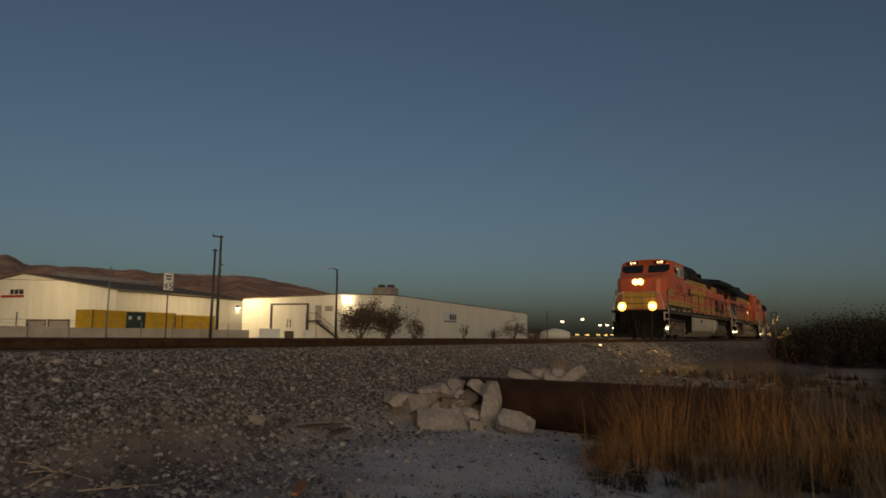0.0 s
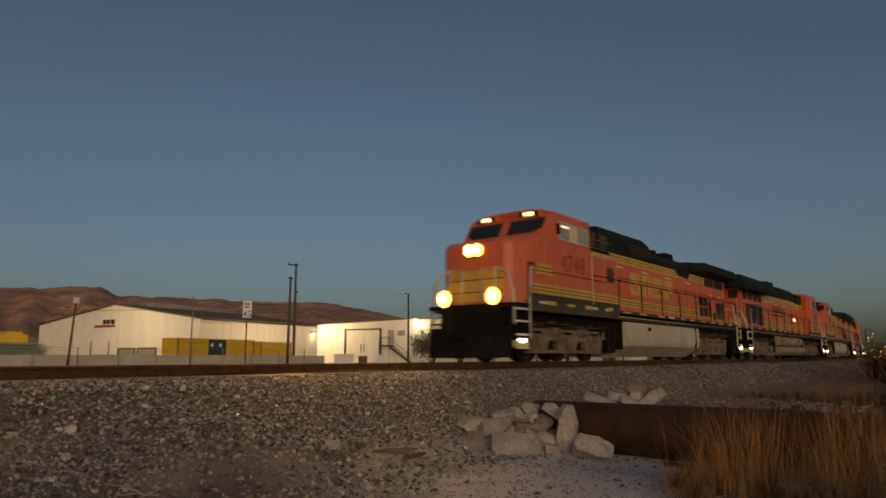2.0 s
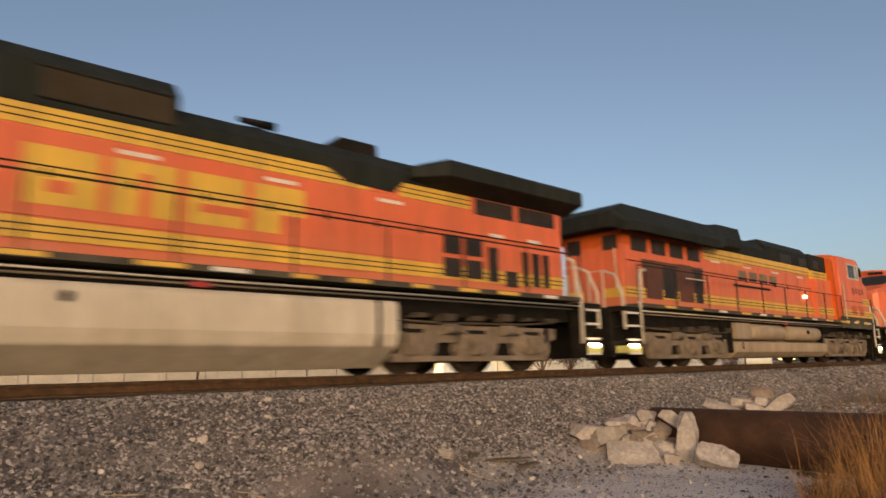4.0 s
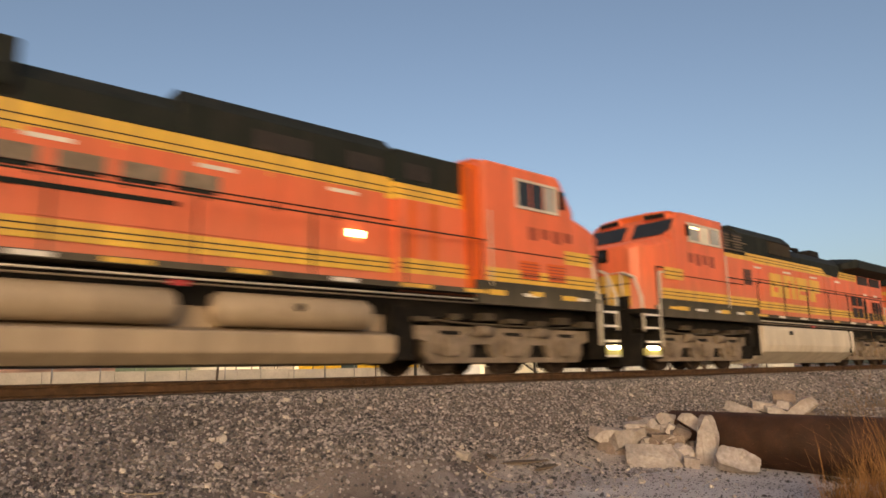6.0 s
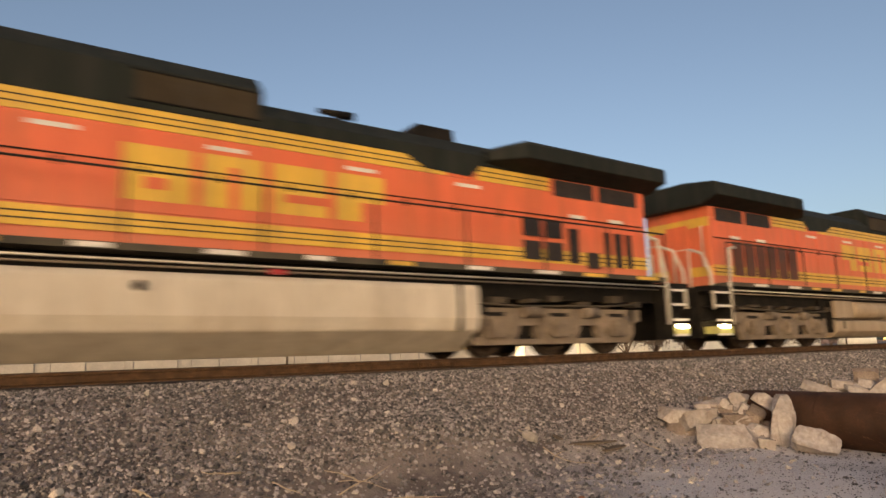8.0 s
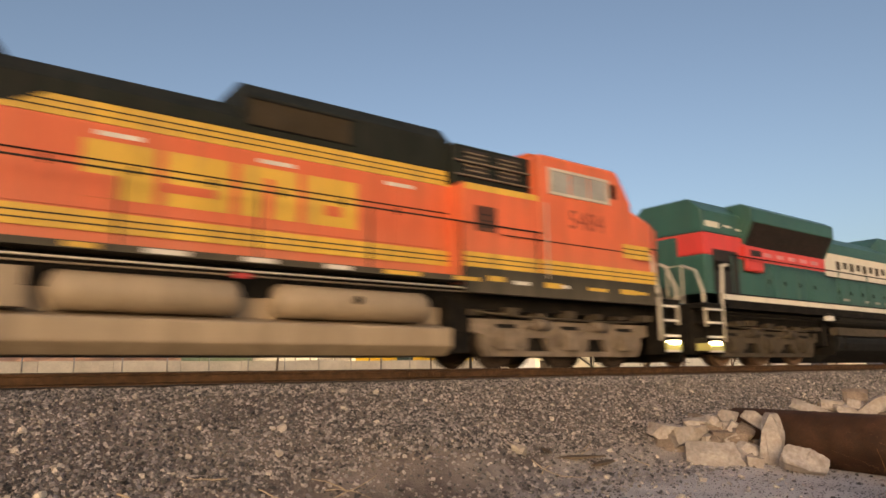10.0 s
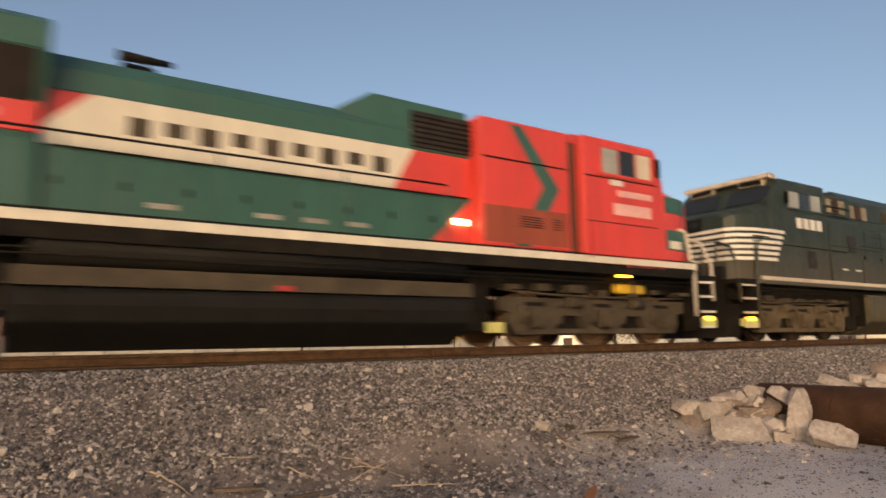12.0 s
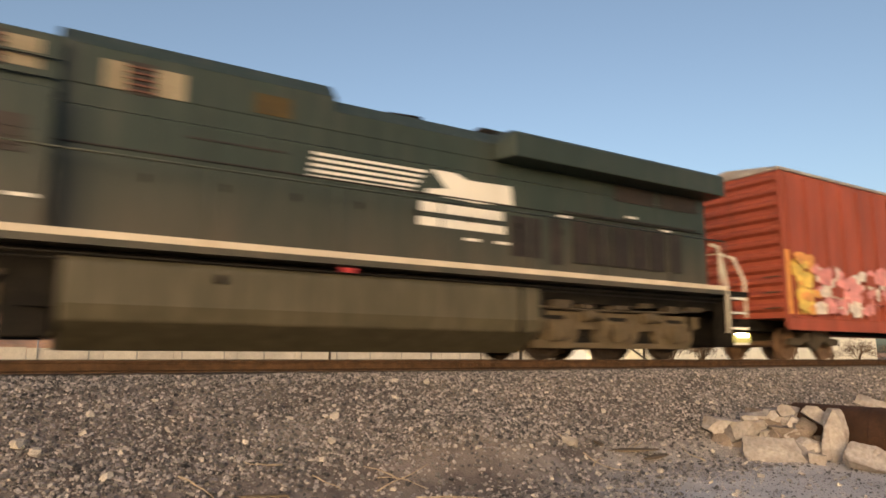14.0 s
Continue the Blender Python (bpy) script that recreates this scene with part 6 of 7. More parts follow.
    hood_doors(lo, 7.35, 16.4 if not es else 13.4, 1.0, 2.27 if not black else 1.7, 3.5, body, 1.15)
    # rear end
    part("rear_door", Solid().box(20.951, 20.965, -0.35, 0.35, 1.65, 3.4), body, lo, "rear hood door")
    part("rear_lamp", Solid().tube([(20.96, -0.12, 3.95), (21.02, -0.12, 3.95)], 0.1, 12).tube([(20.96, 0.14, 3.95), (21.02, 0.14, 3.95)], 0.1, 12), glass, lo)
    part("rear_grab", Solid().tube([(20.97, 0.85, 2.2), (21.1, 0.85, 2.2), (21.1, 0.85, 3.3)], 0.02).tube([(20.97, -0.85, 2.2), (21.1, -0.85, 2.2), (21.1, -0.85, 3.3)], 0.02), rail_grey, lo)
    if es:
        for y in (-0.62, 0.62):
            part("rear_screen", Solid().box(20.951, 20.966, y - 0.24, y + 0.24, 3.3, 3.72), grille_black, lo, "small dark screen high on the rear")
    if not black:
        part("rear_band", Solid().box(20.951, 20.957, -1.0, 1.0, 1.95, 2.21), yellow, lo, "yellow band on the rear")
        if reservoirs and not es:
            part("rear_band", Solid().box(20.951, 20.957, -1.0, 1.0, 3.3, 3.55), yellow, lo, "yellow band on the rear")
    # markings
    for s in (-1, 1):
        R = Matrix.Rotation(radians(90), 4, "X") if s < 0 else Matrix.Rotation(radians(180), 4, "Z") @ Matrix.Rotation(radians(90), 4, "X")
        if number:
            lettering("road_number", number, 0.78 if lit_front else 0.58, ink_brown, lo, Matrix.Translation((3.9 if lit_front else 3.75, s * 1.504, 2.68 if lit_front else 2.95)) @ R, "large dark cab-side numerals")
        elif not black:
            g = Solid()
            for k in range(4):
                slab(s, 1.5, 1.504, (2.95 if not es else 2.3) + k * 0.4, (3.24 if not es else 2.6) + k * 0.4, (2.96 if k % 2 else 3.02) - (0.05 if es else 0), 3.3 - (0.1 if es else 0), g)
            part("number_bar", g, ink_brown, lo, "blurred dark numeral bars")
        if style == "letters" or (style == "bars"):
            for k in range(4):
                x = 9.2 + k * 1.13
                m = part("emblem_block", slab(s, 1.02, 1.026, x, x + 0.98, 2.44, 3.28), yellow, lo, "large yellow emblem block")
                part("emblem_gap", slab(s, 1.026, 1.029, x + (0.3, 0.42, 0.22, 0.5)[k], x + (0.62, 0.58, 0.98, 0.98)[k], (2.62, 2.44, 2.64, 2.44)[k], (2.8, 3.1, 2.78, 2.78)[k]), orange, m)
        if es:
            g = Solid()
            for k in range(4):
                slab(s, 1.02, 1.026, 10.65 + k * 0.85, 11.3 + k * 0.85, 3.0, 3.24, g)
            part("emblem_block", g, truck_grey, lo, "row of small faded grey emblem blocks")
            g = Solid()
            for k in range(4):
                slab(s, 1.02, 1.027, 10.7 + k * 0.85, 11.35 + k * 0.85, 2.92, 2.99, g)
            part("emblem_bar", g, black_green, lo, "dark edge of an emblem block")
            part("emblem_line", slab(s, 1.02, 1.026, 11.3, 14.3, 2.66, 2.74), black_green, lo, "long dark emblem line")
        if black:
            part("hood_screen", slab(s, 1.0, 1.012, 9.9, 10.5, 3.9, 4.24), screen_tan, lo, "small brown screened opening")
            for x0, x1, z0, z1 in ((15.0, 15.75, 2.0, 2.8), (16.0, 16.3, 1.9, 2.9), (16.3, 20.6, 3.02, 3.06), (7.3, 15.2, 2.98, 3.0), (8.9, 10.4, 3.3, 3.33)):
                part("panel_line", slab(s, 1.02, 1.034, x0, x1, z0, z1), grille_black, lo)
            part("cab_door", slab(s, 1.5, 1.512, 3.9, 4.35, 2.0, 2.5), grille_black, lo, "small dark hatch low on the cab")
            part("sill_stripe", slab(s, 1.5, 1.506, 1.5, 20.9, 1.6, 1.7), ns_tan, lo, "dusty cream sill stripe")
            for k in range(6):
                z = 2.98 - k * 0.155
                way = ((0.762, 0.02), (0.762, 0.985), (0.905, 1.222), (1.47, 1.442), (2.18, 1.494), (2.2, 1.512), (2.76 - k * 0.09, 1.512))
                part("nose_stripe", Solid().loft([[(x, s * y, z - .085), (x + 0.012, s * (y - 0.012), z - .085), (x + 0.012, s * (y - 0.012), z), (x, s * y, z)] for x, y in way]), ns_white, lo, "white stripe wrapped round the nose")
            g = Solid()
            for k in range(4):
                slab(s, 1.5, 1.506, 3.45 + k * 0.36, 3.73 + k * 0.36, 3.12, 3.42, g)
            part("number_bar", g, ns_white, lo, "white cab-side numeral bars")
            for k in range(5):
                z = 3.42 - k * 0.1
                part("emblem_stripe", Solid().loft([[(10.9 - k * .02, s * 1.02, z - .05), (13.05 - k * .07, s * 1.02, z - .05), (13.1 - k * .07, s * 1.02, z), (10.9 - k * .02, s * 1.02, z)], [(10.9 - k * .02, s * 1.026, z - .05), (13.05 - k * .07, s * 1.026, z - .05), (13.1 - k * .07, s * 1.026, z), (10.9 - k * .02, s * 1.026, z)]]), ns_white, lo, "thin white emblem stripe")
            part("emblem_shape", Solid().extrude_y([(13.2, 3.46), (13.7, 3.46), (14.0, 3.36), (15.0, 3.38), (15.05, 3.0), (14.2, 2.94), (13.05, 2.98), (13.1, 3.08), (13.5, 3.14)], s * 1.02, s * 1.026), ns_white, lo, "white emblem shape")
            part("emblem_bar", slab(s, 1.02, 1.026, 12.95, 14.8, 2.66, 2.84, slab(s, 1.02, 1.026, 12.9, 14.85, 2.4, 2.56)), ns_white, lo, "two white lettering bars")
            for x, z in ((5.9, 2.05), (6.7, 2.05), (13.9, 2.2), (14.6, 2.2), (16.2, 2.9), (18.2, 3.1), (19.3, 2.9)):
                part("marker", slab(s, 1.47 if x < 7 else 1.02, 1.478 if x < 7 else 1.045, x, x + 0.34, z, z + 0.05), ns_white, lo)
            part("windscreen_visor", Solid().box(2.45, 2.85, s * 0.02 if s > 0 else -1.35, 1.35 if s > 0 else -0.02, 4.5, 4.62), ns_tan, lo, "pale dusty cab brow")
    if es:
        for s in (-1, 1):
            part("cab_lamp", slab(s, 1.02, 1.07, 7.9, 8.2, 2.56, 2.68), board_glow, lo, "small white walkway lamp")
    return lo


def emd_locomotive():
    """Green, red and cream six-axle unit with flared radiators; nose towards -x."""
    L = 22.7
    lo = empty("locomotive", "green, red and cream road locomotive with flared radiators", "locomotive", "locomotives of the train")
    F = lambda a, b: (L - b, L - a)
    walkway(lo, 1.4, 21.2, under_black, False, rail=False, seed=33)
    end_steps(lo, 0.0, -1, True, amber_glow)
    end_steps(lo, L, 1, True)
    truck(lo, (2.2, 4.15, 6.1), truck_dark, r=0.56, seed=51, wheels=wheel_brown)
    truck(lo, (16.6, 18.55, 20.5), truck_dark, r=0.56, seed=52, wheels=wheel_brown)
    x0, x1 = F(7.65, 14.8)
    fuel_tank(lo, x0, x1, tank_black, False, 0.16, 0.9)
    for s in (-1, 1):
        part("air_reservoir", Solid().tube([(x0 + 0.1, s * 1.2, 1.43), (x1 - 0.2, s * 1.2, 1.43)], 0.24, 16), tank_black, lo, "long black air reservoir")
        part("tank_ledge", slab(s, 1.2, 1.46, x0, x1, 0.91, 1.16), truck_dark, lo, "grey tank ledge")
        part("sill_stripe", slab(s, 1.5, 1.508, 1.25, 21.3, 1.72, 1.86), mx_cream, lo, "cream sill stripe")
        part("sill", slab(s, 1.3, 1.5, 1.25, 21.3, 1.6, 1.9), under_black, lo)
        part("jack_box", slab(s, 1.4, 1.5, *F(6.9, 7.4), 1.35, 1.55), step_white, lo, "pale box under the sill")
    # long hood
    a, b = F(1.0, 8.0)
    part("rear_hood", Solid().box(*F(1.15, 7.9), -1.15, 1.15, 1.9, 2.95), mx_green, lo, "dark green lower hood", 0.02)
    part("red_band", Solid().box(*F(1.15, 7.9), -1.15, 1.15, 2.951, 3.56), mx_red, lo, "bright red hood band", 0.02)
    part("rear_top", Solid().extrude_x([(-1.15, 3.561), (-1.15, 4.16), (-0.75, 4.52), (0.75, 4.52), (1.15, 4.16), (1.15, 3.561)], *F(1.15, 3.05)), mx_green, lo, "green rear hood top", 0.03)
    flare = [(-1.1, 3.3), (-1.48, 4.02), (-1.48, 4.38), (-1.2, 4.55), (1.2, 4.55), (1.48, 4.38), (1.48, 4.02), (1.1, 3.3)]
    part("radiator", Solid().extrude_x(flare, *F(3.05, 7.95)), mx_green, lo, "flared green radiator section", 0.02)
    for s in (-1, 1):
        m = [(s * 1.11, 3.34), (s * 1.475, 3.99), (s * 1.49, 3.98), (s * 1.13, 3.33)]
        part("radiator_screen", Solid().loft([[(F(3.2, 7.8)[0], y, z) for y, z in m], [(F(3.2, 7.8)[1], y, z) for y, z in m]]), grille_black, lo, "dark radiator mesh")
        # a dark plate on the closed hood imitates the shaded doorway
        part("rear_opening", slab(s, 1.15, 1.165, *F(1.55, 2.75), 1.95, 3.12), grille_black, lo, "dark plate painted for the open doorway's shade")
        part("opening_frame", slab(s, 1.165, 1.19, *F(1.6, 2.3), 2.55, 2.8), under_black, lo)
        part("sand_filler", slab(s, 1.15, 1.3, *F(3.0, 3.9), 2.6, 3.35), mx_red, lo, "rounded red filler housing", 0.12)
        part("filler_mouth", slab(s, 1.3, 1.31, *F(3.2, 3.75), 3.05, 3.22), grille_black, lo)
        part("rear_marking", slab(s, 1.15, 1.156, *F(1.3, 1.95), 3.72, 3.88, slab(s, 1.15, 1.156, *F(2.2, 2.55), 3.78, 3.84, slab(s, 1.15, 1.156, *F(2.75, 3.0), 3.74, 3.8))), mx_cream, lo)
    # middle hood
    part("lower_hood", Solid().box(*F(7.901, 15.15), -1.0, 1.0, 1.9, 2.86), mx_green, lo, "green engine hood", 0.02)
    c0, c1, d0, d1 = L - 7.6, L - 8.5, L - 13.4, L - 14.2
    for s in (-1, 1):
        t = s * 1.003
        part("cream_panel", Solid().extrude_y([(c0, 2.86), (c1, 3.66), (d1 + 0.35, 3.66), (d0 + 0.0, 2.86)], s * 1.0, s * 1.008), mx_cream, lo, "cream panel with faint dark lettering")
        g = Solid()
        for k in range(9):
            slab(s, 1.008, 1.012, L - 9.3 - k * 0.5, L - 9.0 - k * 0.5, 3.14 + 0.06 * (k % 2), 3.42, g)
        part("lettering_bar", g, truck_dark, lo, "row of small dark lettering bars")
        g = Solid()
        for k in range(5):
            slab(s, 1.155, 1.16, L - 4.6 - k * 0.7, L - 4.15 - k * 0.7, 3.12, 3.24, g)
        part("lettering_bar", g, pink, lo, "pale lettering bars on the red band")
        for x in (9.3, 10.9, 11.7, 12.5):
            part("marker", slab(s, 1.02, 1.026, L - x - 0.4, L - x, 2.1, 2.18), roof_grey, lo)
    for s in (-1, 1):
        part("red_wedge", Solid().extrude_y([(L - 14.2, 1.95), (L - 15.1, 2.8), (L - 15.14, 1.95)], s * 1.019, s * 1.026), mx_red, lo, "red slanted end of the green hood side")
        part("hood_rail", slab(s, 1.02, 1.035, *F(8.0, 15.1), 2.84, 2.868), under_black, lo)
    part("mid_hood", Solid().box(*F(7.951, 15.15), -1.0, 1.0, 2.861, 3.66), mx_red, lo, "red hood side", 0.02)
    part("mid_top", Solid().extrude_x([(-1.0, 3.661), (-1.0, 3.95), (-0.75, 4.26), (0.75, 4.26), (1.0, 4.0), (1.0, 3.661)], *F(7.951, 15.15)), mx_green, lo, "green hood top", 0.02)
    part("hump", Solid().loft([[(F(12.4, 12.4)[0], y, 4.2) for y in (-.8, .8)] + [(L - 12.4, .8, 4.27), (L - 12.4, -.8, 4.27)], [(L - 13.05, -.9, 4.0), (L - 13.05, .9, 4.0), (L - 13.05, .85, 4.66), (L - 13.05, -.85, 4.66)], [(L - 15.15, -.98, 4.0), (L - 15.15, .98, 4.0), (L - 15.15, .9, 4.62), (L - 15.15, -.9, 4.62)]]), mx_green, lo, "raised green blower housing", 0.02)
    part("horn", Solid().tube([(L - 9.3, 0.4, 4.2), (L - 9.3, 0.4, 4.55)], 0.04).tube([(L - 8.9, 0.4, 4.57), (L - 9.7, 0.4, 4.57)], 0.09, 8, 0.05).tube([(L - 9.0, 0.1, 4.52), (L - 9.5, 0.1, 4.52)], 0.08, 8, 0.05), under_black, lo, "black air horns")
    hood_doors(lo, *F(8.0, 15.0), 1.0, 1.95, 2.8, mx_green, 0.9)
    hood_doors(lo, *F(4.2, 7.8), 1.15, 1.95, 2.85, mx_green, 0.9)
    # front equipment and cab
    part("front_room", Solid().box(*F(15.151, 17.5), -1.35, 1.35, 1.9, 4.48), mx_red, lo, "red equipment room with a green chevron", 0.05)
    for s in (-1, 1):
        part("intake_grille", slab(s, 1.0, 1.06, *F(13.8, 15.14), 3.72, 4.4), grille_black, lo, "dark intake grille")
        for q in range(6):
            part("slat", slab(s, 1.06, 1.08, *F(13.8, 15.14), 3.78 + q * 0.1, 3.81 + q * 0.1), under_black, lo)
        part("chevron", Solid().extrude_y([(L - 15.9, 4.4), (L - 16.2, 4.4), (L - 17.2, 3.2), (L - 16.35, 1.95), (L - 15.95, 1.95), (L - 16.75, 3.2)], s * 1.35, s * 1.356), mx_green, lo, "green chevron stripe")
        # the recess has its shade put into a dark brown colour
        part("cab_gap", slab(s, 1.2, 1.3, *F(17.5, 17.74), 1.95, 4.3), recess_brown, lo, "recess before the cab, painted dark for its shade")
        part("walkway_lamp", slab(s, 1.02, 1.1, L - 15.0, L - 14.72, 2.32, 2.42), board_glow, lo, "small white walkway lamp")
        part("truck_lamp", slab(s, 1.3, 1.42, 3.5, 3.85, 1.46, 1.54), amber_glow, lo, "small amber lamp over the truck")
        # added box whose yellow colour stands in for lamp light on the gear
        part("sand_box", slab(s, 1.12, 1.34, 2.95, 3.85, 1.1, 1.34), amber_lit, lo, "added dirty box, yellow for the lamp's light on the gear", 0.05)
        part("box_strap", slab(s, 1.34, 1.36, 3.35, 3.42, 1.05, 1.4), truck_dark, lo)
        part("tank_marker", slab(s, 1.3, 1.42, 7.15, 7.5, 0.27, 0.46), lit_lime, lo, "pale lime marker plate")
        part("handrail", Solid().tube([(L - 14.3, s * 1.42, 2.95), (L - 2.0, s * 1.42, 2.95)], 0.022, 6), under_black, lo, "long black handrail")
        for k in range(7):
            part("handrail_post", Solid().tube([(L - 14.3 + k * 2.05, s * 1.42, 1.86), (L - 14.3 + k * 2.05, s * 1.42, 2.95)], 0.018, 6), mx_green, lo)
        part("room_rail", slab(s, 1.35, 1.37, *F(15.2, 17.4), 3.65, 3.68), under_black, lo)
        part("cab_rail", slab(s, 1.5, 1.52, 2.6, 4.9, 3.58, 3.605), under_black, lo)
        part("cab_seam", slab(s, 1.5, 1.506, 2.6, 4.9, 2.6, 2.62), under_black, lo)
        part("inspection_plate", slab(s, 1.506, 1.515, 3.72, 4.12, 3.45, 3.58), step_white, lo, "small white plate under the window")
        for k in range(5):
            part("louvre_blade", slab(s, 1.36, 1.375, *F(16.1, 16.7), 2.34 + k * 0.05, 2.36 + k * 0.05), grille_black, lo)
            part("louvre_blade", slab(s, 1.36, 1.375, *F(17.0, 17.2), 2.34 + k * 0.05, 2.36 + k * 0.05), grille_black, lo)
        for z0, z1 in ((3.02, 3.4), (2.15, 2.62)):
            ws = ((1.3, 1.268), (1.7, 1.424), (2.26, 1.472))
            part("nose_patch", Solid().loft([[(x, s * y, z0), (x, s * (y + 0.01), z0), (x, s * (y + 0.01), z1), (x, s * y, z1)] for x, y in ws]), mx_green, lo, "green square on the nose")
        part("nose_plate", slab(s, 1.44, 1.478, 1.75, 2.15, 2.18, 2.36), mx_cream, lo, "small cream plate on the nose")
        part("class_bar", slab(s, 1.5, 1.506, 2.75, 3.9, 3.22, 3.36, slab(s, 1.5, 1.506, 2.8, 4.05, 2.8, 3.06)), pink_white, lo, "pale lettering bars under the window")
        part("louvre_band", slab(s, 1.35, 1.36, *F(15.2, 17.4), 2.0, 2.72), oxide, lo, "dull brownish louvre panel")
    cab_section(lo, 1.0, 2.3, 4.95, mx_red, mx_red, nose_top=3.6, drop=0.14, slope=0.2, top=4.51, win=(2.72, 4.38, 3.7, 4.26), glassy=glass_sky_pale, panes=(tank_pale, glass, glass_sky_pale))
    front_lamps(lo, 1.0, 3.05, glass)
    part("rear_door", Solid().box(L - 1.149, L - 1.13, -0.35, 0.35, 1.95, 3.5), mx_green, lo)
    return lo


def boxcar(label, marked=True):
    L = 18.4
    bc = empty("boxcar", label, "boxcar", "boxcars of the train")
    x0, x1 = 1.05, L - 1.05
    part("body", Solid().box(x0, x1, -1.5, 1.5, 1.05, 4.9), oxide, bc, "oxide-red steel body", 0.02)
    part("side_sill", Solid().box(x0, x1, -1.53, -1.45, 0.75, 1.05).box(x0, x1, 1.45, 1.53, 0.75, 1.05), oxide, bc)
    part("roof", Solid().extrude_x([(-1.55, 4.88), (-1.55, 4.96), (0, 5.16), (1.55, 4.96), (1.55, 4.88)], x0 - 0.04, x1 + 0.04), roof_grey, bc, "dull galvanised roof", 0.01)
    part("floor_beam", Solid().box(0.6, L - 0.6, -0.4, 0.4, 0.75, 1.05), under_black, bc)
    for x, d in ((x0, -1), (x1, 1)):
        for k in range(11):
            z = 1.2 + k * 0.335
            part("end_rib", Solid().extrude_y([(x, z), (x + d * 0.1, z + 0.08), (x + d * 0.1, z + 0.15), (x, z + 0.24)], -1.46, 1.46), oxide, bc, "pressed rib on the end wall")
        part("corner_post", Solid().box(min(x, x + d * 0.06), max(x, x + d * 0.06), -1.53, -1.44, 0.8, 4.6).box(min(x, x + d * 0.06), max(x, x + d * 0.06), 1.44, 1.53, 0.8, 4.6), oxide, bc)
        for z in (1.3, 1.7, 2.1):
            part("ladder_rung", Solid().tube([(x + d * 0.12, -1.4, z), (x + d * 0.12, -0.95, z)], 0.016, 5), truck_dark, bc)
        coupler(bc, 0.0 if d < 0 else L, d)
    for s in (-1, 1):
        for k in range(19):
            x = x0 + 0.3 + k * (x1 - x0 - 0.6) / 18
            if abs(x - L / 2) > 1.7:
                part("side_rib", slab(s, 1.5, 1.55, x - 0.06, x + 0.06, 1.1, 4.76), oxide, bc, "upright side rib")
        part("sliding_door", slab(s, 1.5, 1.58, L / 2 - 1.6, L / 2 + 1.6, 1.1, 4.4), oxide, bc, "wide sliding door", 0.01)
        part("door_bar", Solid().tube([(L / 2 - 1.0, s * 1.61, 1.2), (L / 2 - 1.0, s * 1.61, 4.3)], 0.02, 6), truck_dark, bc)
    if marked:
        rg = random.Random(77)
        for k in range(150):
            x, z = rg.uniform(x0 + 0.2, x0 + 6.6), rg.uniform(1.12, 2.25)
            w, h = rg.uniform(0.15, 0.55), rg.uniform(0.15, 0.45)
            if x < x0 + 1.0:
                m = peach if rg.random() < 0.6 else spray_yellow
                z = rg.uniform(1.1, 2.6)
            else:
                m = rg.choice((pink, spray_white, pink, spray_white, pink, oxide))
            z1 = min(z + h, 2.75)
            q = [(x, z), (x + w, z - 0.06 if z > 1.2 else z), (x + w * 1.15, z1 - 0.08), (x + w * 0.5, z1), (x - 0.05, z1 - 0.1)]
            y = 1.551 + 0.0006 * k
            part("spray_patch", Solid().extrude_y(q, -y, -y - 0.002), m, bc, "patch of spray paint")
        part("spray_patch", slab(-1, 1.5, 1.504, x0 + 0.02, x0 + 0.22, 1.15, 2.8, slab(-1, 1.5, 1.504, x0 + 0.45, x0 + 0.9, 1.15, 2.75)), peach, bc, "orange spray-painted strip")
    for xc in (2.9, L - 2.9):
        t = part("truck", Solid().box(xc - 0.2, xc + 0.2, -1.1, 1.1, 0.45, 0.75), truck_dark, bc, "two-axle freight truck")
        for s in (-1, 1):
            g = Solid()
            out = [(-1.15, 0.55, 0.4), (-0.7, 0.58, 0.36), (-0.45, 0.7, 0.5), (0, 0.72, 0.22), (0.45, 0.7, 0.5), (0.7, 0.58, 0.36), (1.15, 0.55, 0.4)]
            for (a, ta, ba), (b, tb, bb) in zip(out, out[1:]):
                g.loft([[(xc + a, s * 0.95, ba), (xc + a, s * 1.08, ba), (xc + a, s * 1.08, ta), (xc + a, s * 0.95, ta)], [(xc + b, s * 0.95, bb), (xc + b, s * 1.08, bb), (xc + b, s * 1.08, tb), (xc + b, s * 0.95, tb)]])
            part("side_frame", g, truck_dark, t)
        for d in (-0.88, 0.88):
            wheelset(t, xc + d, 0.42, material=wheel_brown)
    return bc


def in_train(ob, offset, turned=False, length=22.3):
    MOVING.append((ob, offset + (length if turned else 0.0), 180 if turned else 0))


in_train(ge_locomotive("orange lead locomotive with lit headlights and yellow stripes", "letters", lit_front=True, number="4748", seed=1), 0.0)
in_train(ge_locomotive("orange locomotive running backwards, wide dark radiator roof", "swoosh", tank=tank_tan, reservoirs=True, seed=2), 22.3, True)
in_train(ge_locomotive("orange locomotive with yellow block emblem and pale tank", "bars", seed=3), 44.6)
in_train(ge_locomotive("orange locomotive running backwards with tan air reservoirs", "letters", number="5484", tank=tank_tan, reservoirs=True, seed=4), 66.9, True)
in_train(emd_locomotive(), 89.2, True, 22.7)
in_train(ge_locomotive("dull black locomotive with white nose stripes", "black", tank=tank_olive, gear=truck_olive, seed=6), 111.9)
in_train(boxcar("oxide-red ribbed boxcar with spray paint on its side"), 134.2)
in_train(boxcar("plain oxide-red ribbed boxcar", False), 152.6)

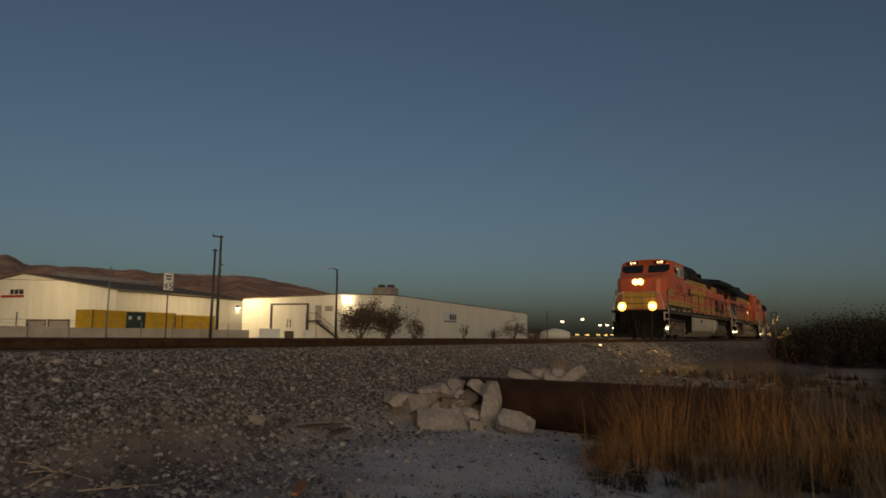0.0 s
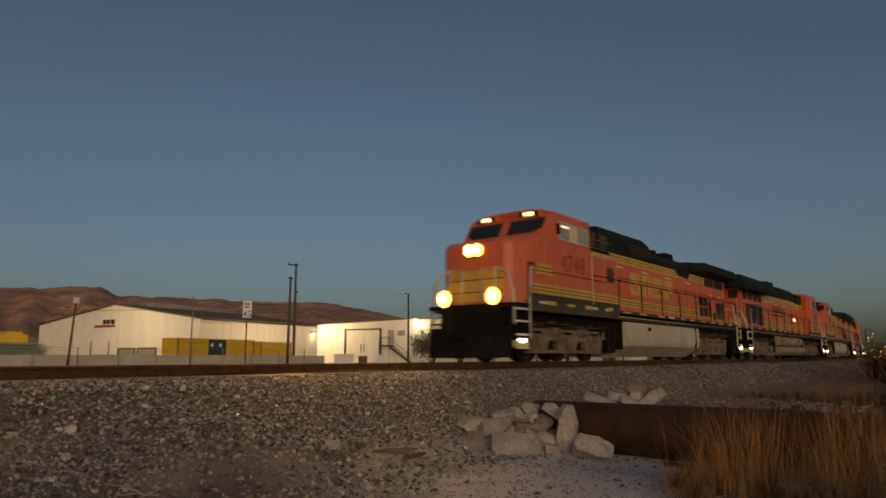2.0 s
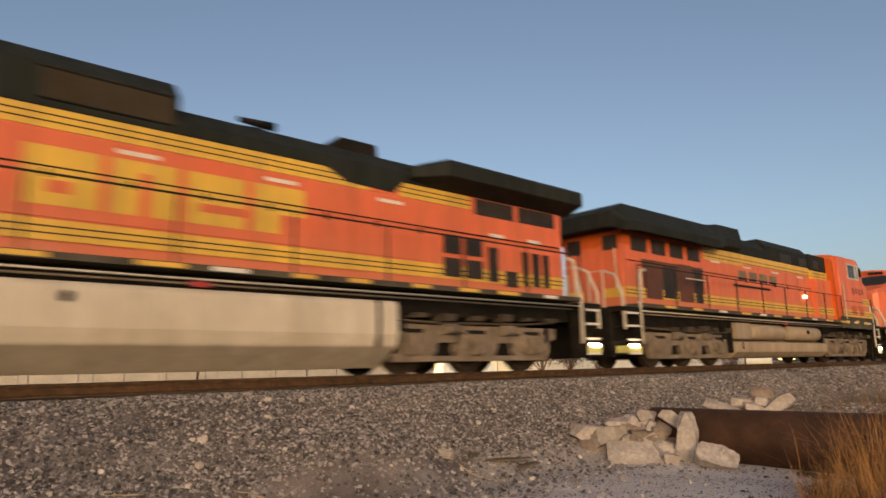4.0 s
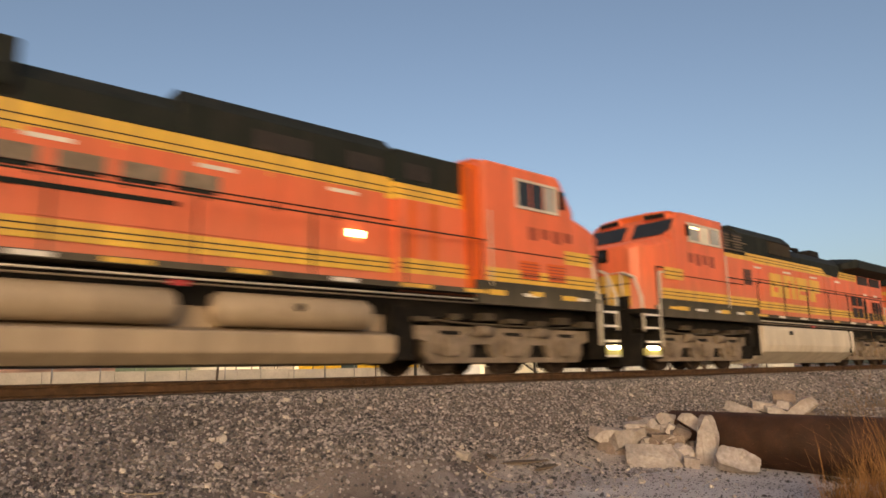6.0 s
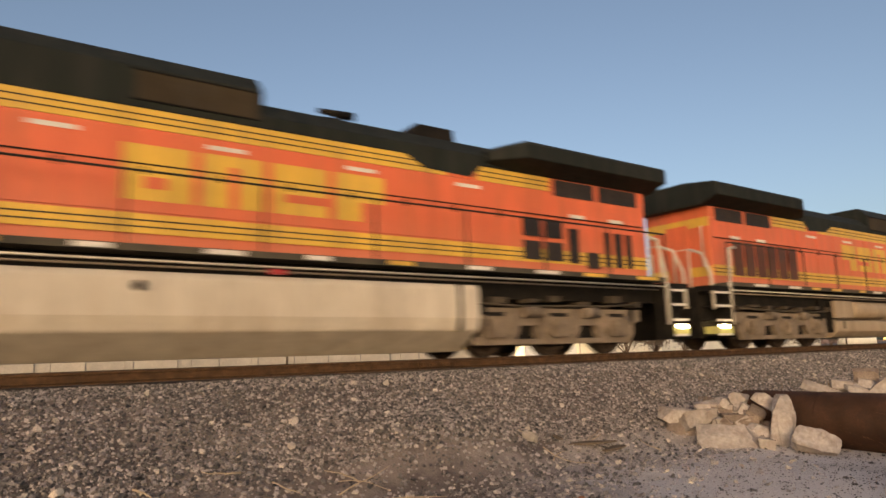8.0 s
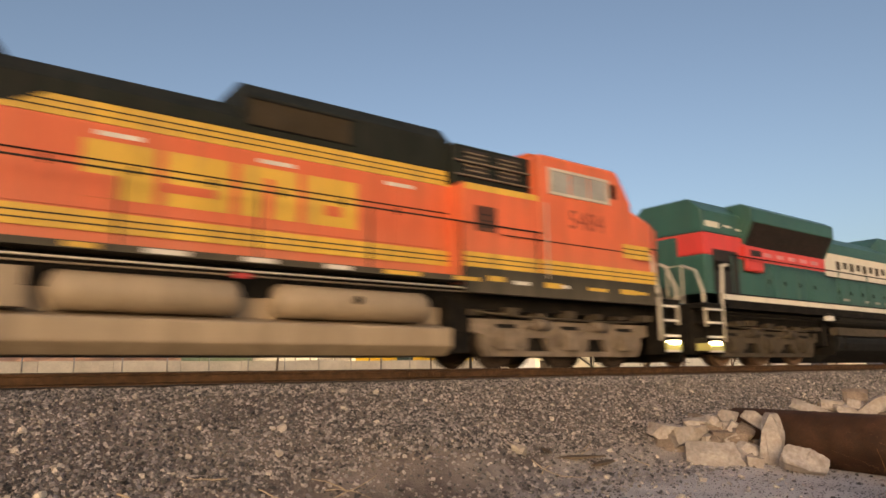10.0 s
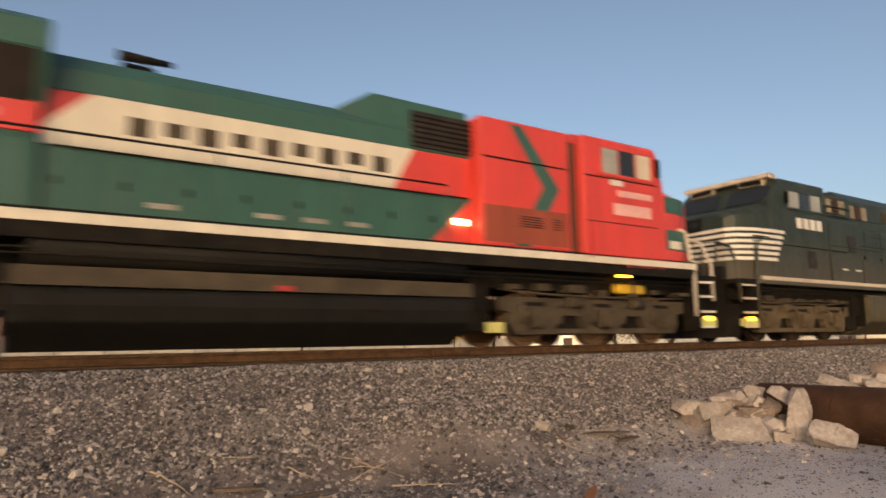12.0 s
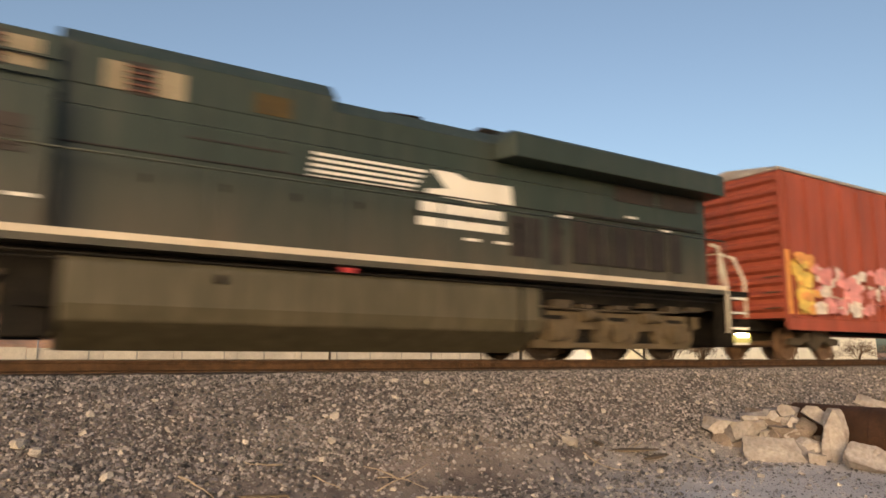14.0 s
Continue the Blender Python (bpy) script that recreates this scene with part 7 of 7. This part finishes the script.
# ---- movement ----


def on_track(x, turn):
    """The pose of a unit whose front coupling is at x: both its trucks stand over the track, also in the curve."""
    d = -1 if turn else 1
    a, b = x + d * 4.0, x + d * 17.8
    slope = (bend(b) - bend(a)) / (b - a)
    return pose(x, TRACK + bend(a) - slope * d * 4.0, 0, 0, 0, turn + math.degrees(math.atan(slope)))


def motions():
    """The train rolls by at an even speed; the wheels turn with it."""
    times = [0.0, 1 / 30] + [0.5 * k for k in range(1, 28)] + [14 - 1 / 30, 14.0]
    for ob, off, turn in MOVING:
        walk(ob, [(t, on_track(START - SPEED * t + off, turn)) for t in times])
        d = 1 if turn else -1
        for w, x, r in WHEELS:
            top = w.parent.parent
            if top is ob:
                n = 15 if r > 0.5 else 30
                walk(w, [(k / n, pose(x, 0, r) @ Matrix.Rotation(d * SPEED * k / n / r, 4, "Y")) for k in range(14 * n + 1)])


motions()
